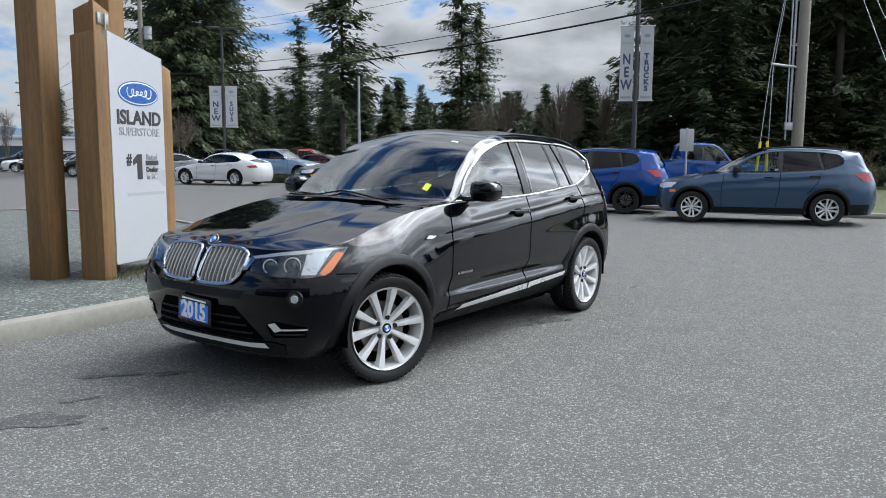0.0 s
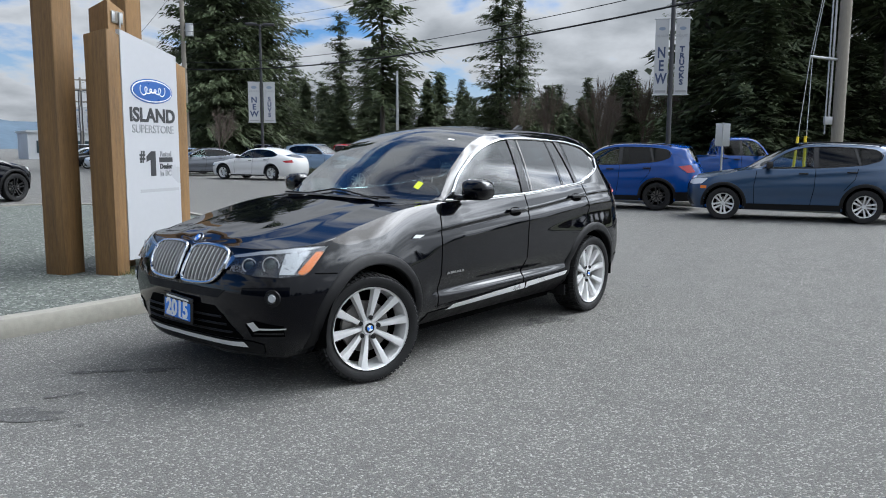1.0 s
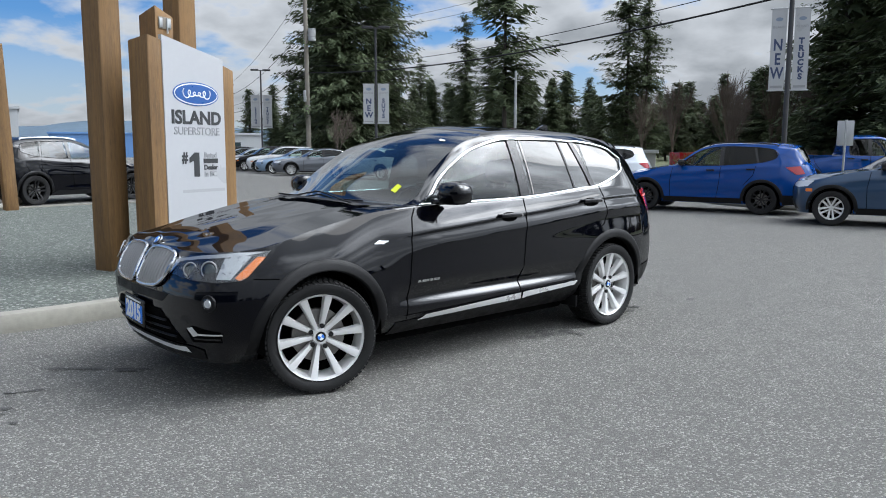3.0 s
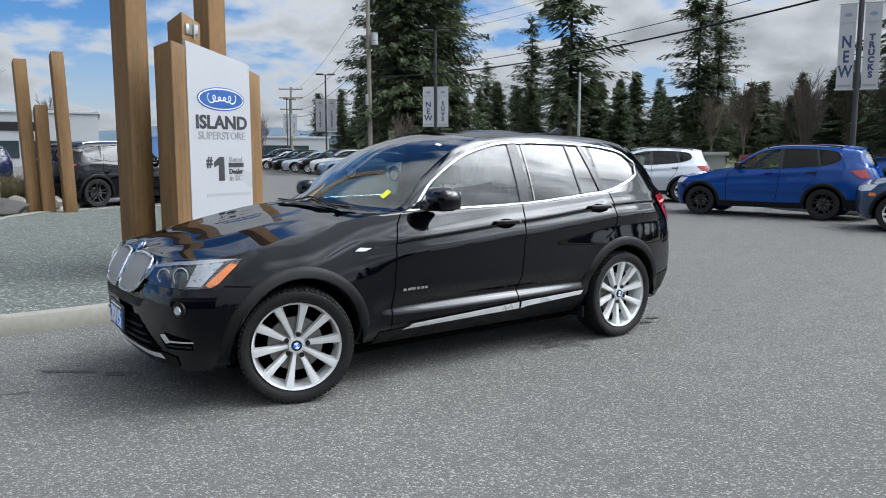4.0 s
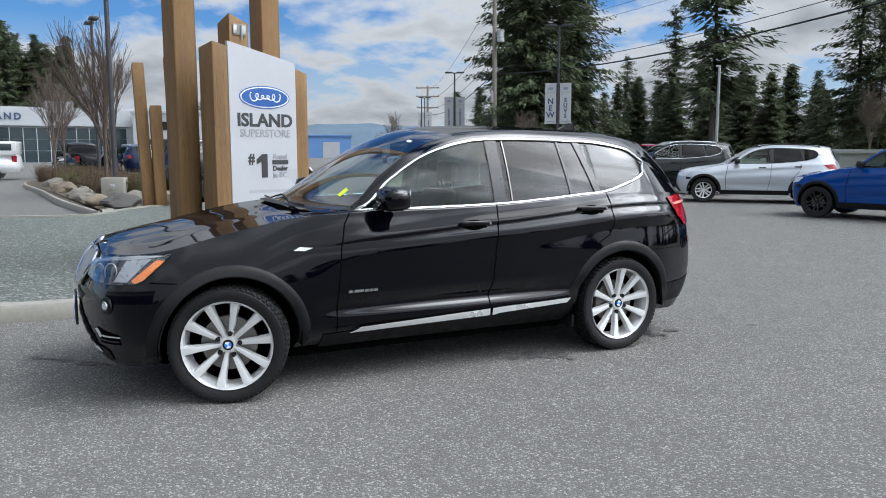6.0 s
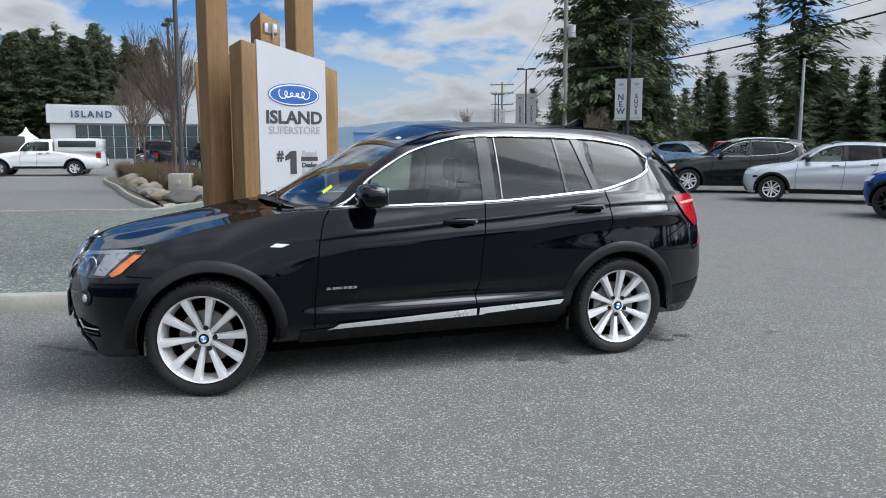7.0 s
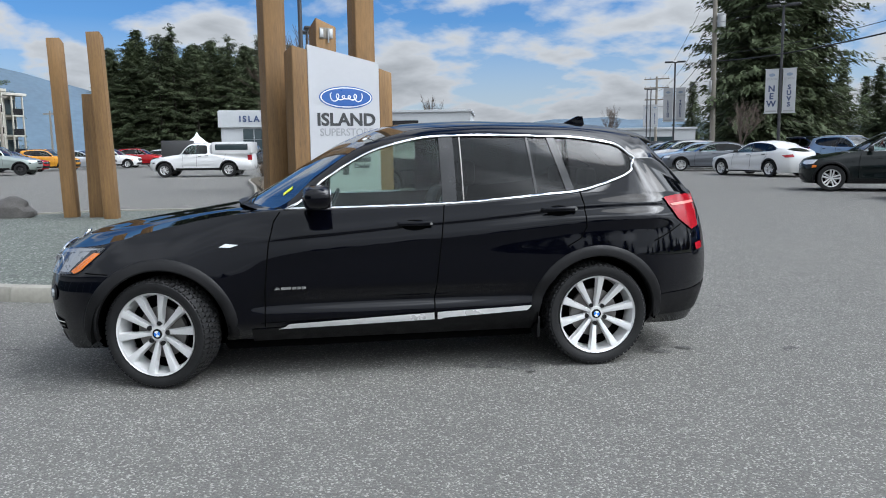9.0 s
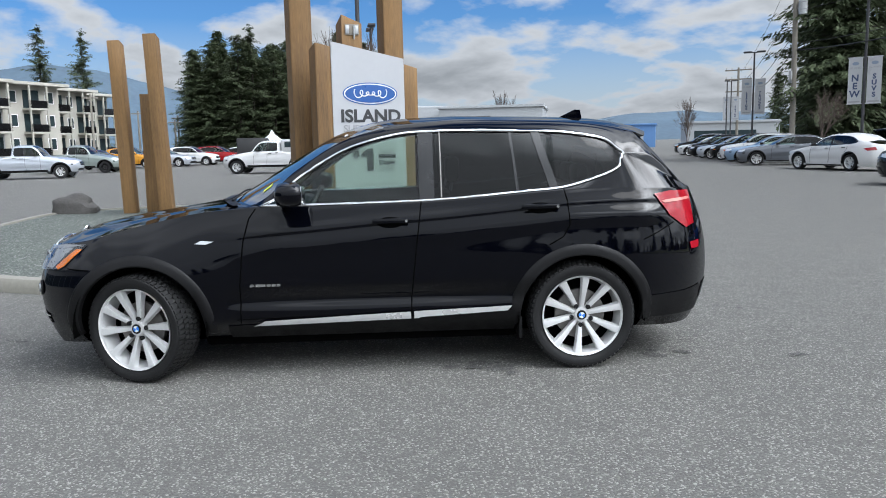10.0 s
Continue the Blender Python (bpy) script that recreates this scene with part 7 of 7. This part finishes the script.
PALEROCK = mat("pale boulder stone", (0.20, 0.16, 0.115), 0.9, 0, 0.3, 3.5, 0.7, 20)
GREYROCK = mat("dark grey boulder stone", (0.07, 0.066, 0.062), 0.9, 0, 0.35, 3.5, 0.7, 20)
boulder(-13.6, 7.42, 0.11, 0.56, 0.34, 0.27, 1, "dark grey boulder on the gravel's corner", GREYROCK)
for k, (x, y, r, mt) in enumerate([(-12.15, 13.55, 0.44, GREYROCK), (-12.95, 13.6, 0.38, PALEROCK), (-18.6, 16.75, 0.46, PALEROCK), (-14.9, 14.6, 0.30, ROCK), (-15.9, 15.3, 0.36, ROCK), (-13.3, 14.9, 0.38, ROCK), (-12.9, 15.6, 0.34, ROCK), (-17.2, 16.3, 0.30, ROCK), (-20.6, 18.0, 0.36, PALEROCK), (-22.5, 19.2, 0.4, ROCK)]):
    boulder(x, y, 0.12, r, r * 0.7, r * 0.55, k + 2, "rounded boulder in the planting bed", mt)


def shrub_mesh(seed, n=120, h=0.75):
    rs = random.Random(seed)
    bm = bmesh.new()
    for k in range(n):
        a, t = rs.random() * math.tau, rs.uniform(0.05, 0.75)
        p = Vector((rs.uniform(-0.2, 0.2), rs.uniform(-0.2, 0.2), 0))
        q = p + Vector((math.cos(a) * math.sin(t), math.sin(a) * math.sin(t), math.cos(t))) * h * rs.uniform(0.5, 1.1)
        rod(bm, p, q, 0.006, 3, 0.003)
        for j in range(2):
            u = p.lerp(q, rs.uniform(0.5, 0.95))
            rod(bm, u, u + Vector((rs.uniform(-1, 1), rs.uniform(-1, 1), 0.7)) * 0.14, 0.004, 3, 0.002)
    return finish(bm, "twigs", 0)


SHRUBS = [shrub_mesh(k) for k in range(3)]
rs = random.Random(9)
placed = 0
while placed < 90:
    t, u = rs.random(), rs.uniform(0.1, 0.9)
    x = -14.4 - 12.5 * t
    y0, y1 = 14.6 + 6.6 * t, 18.0 + 5.6 * t
    y = y0 + (y1 - y0) * u
    if math.hypot(x + 14.5, y - 15.1) < 1.2:
        continue
    tagged(part("shrub", rs.choice(SHRUBS), SHRUB if rs.random() < 0.75 else MOSS, m=Matrix.Translation((x, y, 0.14)) @ pose(0, 0, 0, 0, 0, rs.uniform(0, 360)) @ Matrix.Scale(rs.uniform(0.5, 1.05), 4)), "leafless brown winter shrub", "shrub", "shrubs in the bed")
    placed += 1
for k in range(9):
    tagged(part("hedge_plant", SHRUBS[k % 3], HEDGE, m=Matrix.Translation((-8.9 + 0.45 * k, 39.4 - 0.12 * k, 0.0)) @ Matrix.Diagonal((1.3, 1.3, 0.75, 1))), "low dull green hedge plant", "shrub", "hedge")
for k in range(60):
    x = 4 + 30 * rs.random()
    y = 27 - 0.25 * (x - 4) + rs.uniform(0, 9)
    tagged(part("shrub", SHRUBS[k % 3], SHRUB if k % 3 else MOSS, m=Matrix.Translation((x, y, 0.08)) @ Matrix.Scale(rs.uniform(1.0, 2.4), 4)), "rough undergrowth below the trees", "shrub", "undergrowth")
# moss and grass at the foot of the sign
verts, faces = [], []
for k in range(1500):
    u, v = rs.uniform(0.0, 1.5), rs.uniform(-0.5, 0.3) * rs.random()
    x, y = -3.475 + 0.25 * u + 0.97 * -v, 7.835 + 0.97 * u + 0.25 * v
    a, h = rs.random() * 6.3, rs.uniform(0.02, 0.07)
    i = len(verts)
    verts += [(x, y, 0.115), (x + 0.006 * math.cos(a), y + 0.006 * math.sin(a), 0.115), (x + rs.uniform(-0.03, 0.03), y + rs.uniform(-0.03, 0.03), 0.115 + h)]
    faces.append((i, i + 1, i + 2))
me = bpy.data.meshes.new("grass_tuft")
me.from_pydata(verts, [], faces)
me.materials.append(None)
tagged(part("grass", me, MOSS), "yellow green moss and grass at the sign's foot", "grass", kind="stuff")
# loose stones on the gravel
verts, faces = [], []
while len(verts) < 4 * 9000:
    x, y = rs.uniform(-9.5, -1.2), rs.uniform(3.2, 12)
    if (x + 3.28) * 1.19 - (y - 5.59) * 0.76 > -0.25 or (x + 3.28) * 1.04 - (y - 5.59) * 1.42 > -0.32:
        continue
    s = rs.uniform(0.006, 0.016)
    i = len(verts)
    a = rs.random() * 6.3
    for k in range(3):
        verts.append((x + s * math.cos(a + k * 2.1), y + s * math.sin(a + k * 2.1), 0.116))
    verts.append((x + rs.uniform(-0.3, 0.3) * s, y, 0.118 + s * rs.uniform(0.5, 1.0)))
    faces += [(i, i + 1, i + 3), (i + 1, i + 2, i + 3), (i + 2, i, i + 3)]
me = bpy.data.meshes.new("loose_stones")
me.from_pydata(verts, [], faces)
me.materials.append(None)
STONES = mat("loose stone", (0.14, 0.15, 0.135), 0.9, 0, 0.5, 30)
tagged(part("loose_stones", me, STONES), "loose crushed stones on the gravel", "stones", kind="stuff")

bm = bmesh.new()
ridge = []
for k in range(90):
    a = radians(78 + k * 1.3)
    deg = 78 + k * 1.3
    hgt = 30 + 22 * noise.noise((k * 0.11, 0, 3)) + 10 * noise.noise((k * 0.4, 0, 1)) + 120 * math.exp(-((deg - 168) / 12) ** 2) + 25 * math.exp(-((deg - 127) / 8) ** 2)
    ridge.append((1500 * math.cos(a), 1500 * math.sin(a), hgt))
vs = [[bm.verts.new((x * f, y * f, z * g - 2)) for x, y, z in ridge] for f, g in ((0.8, 0), (0.9, 0.55), (1.0, 1.0), (1.15, 0.2))]
for a, b in zip(vs, vs[1:]):
    for i in range(len(a) - 1):
        bm.faces.new((a[i], a[i + 1], b[i + 1], b[i]))
bmesh.ops.recalc_face_normals(bm, faces=bm.faces)
# haze over the hills comes from their colour alone
tagged(part("backdrop", bm, HILL, smooth=60), "blue green wooded hills on the horizon, haze put into their colour", "hills", kind="structure")
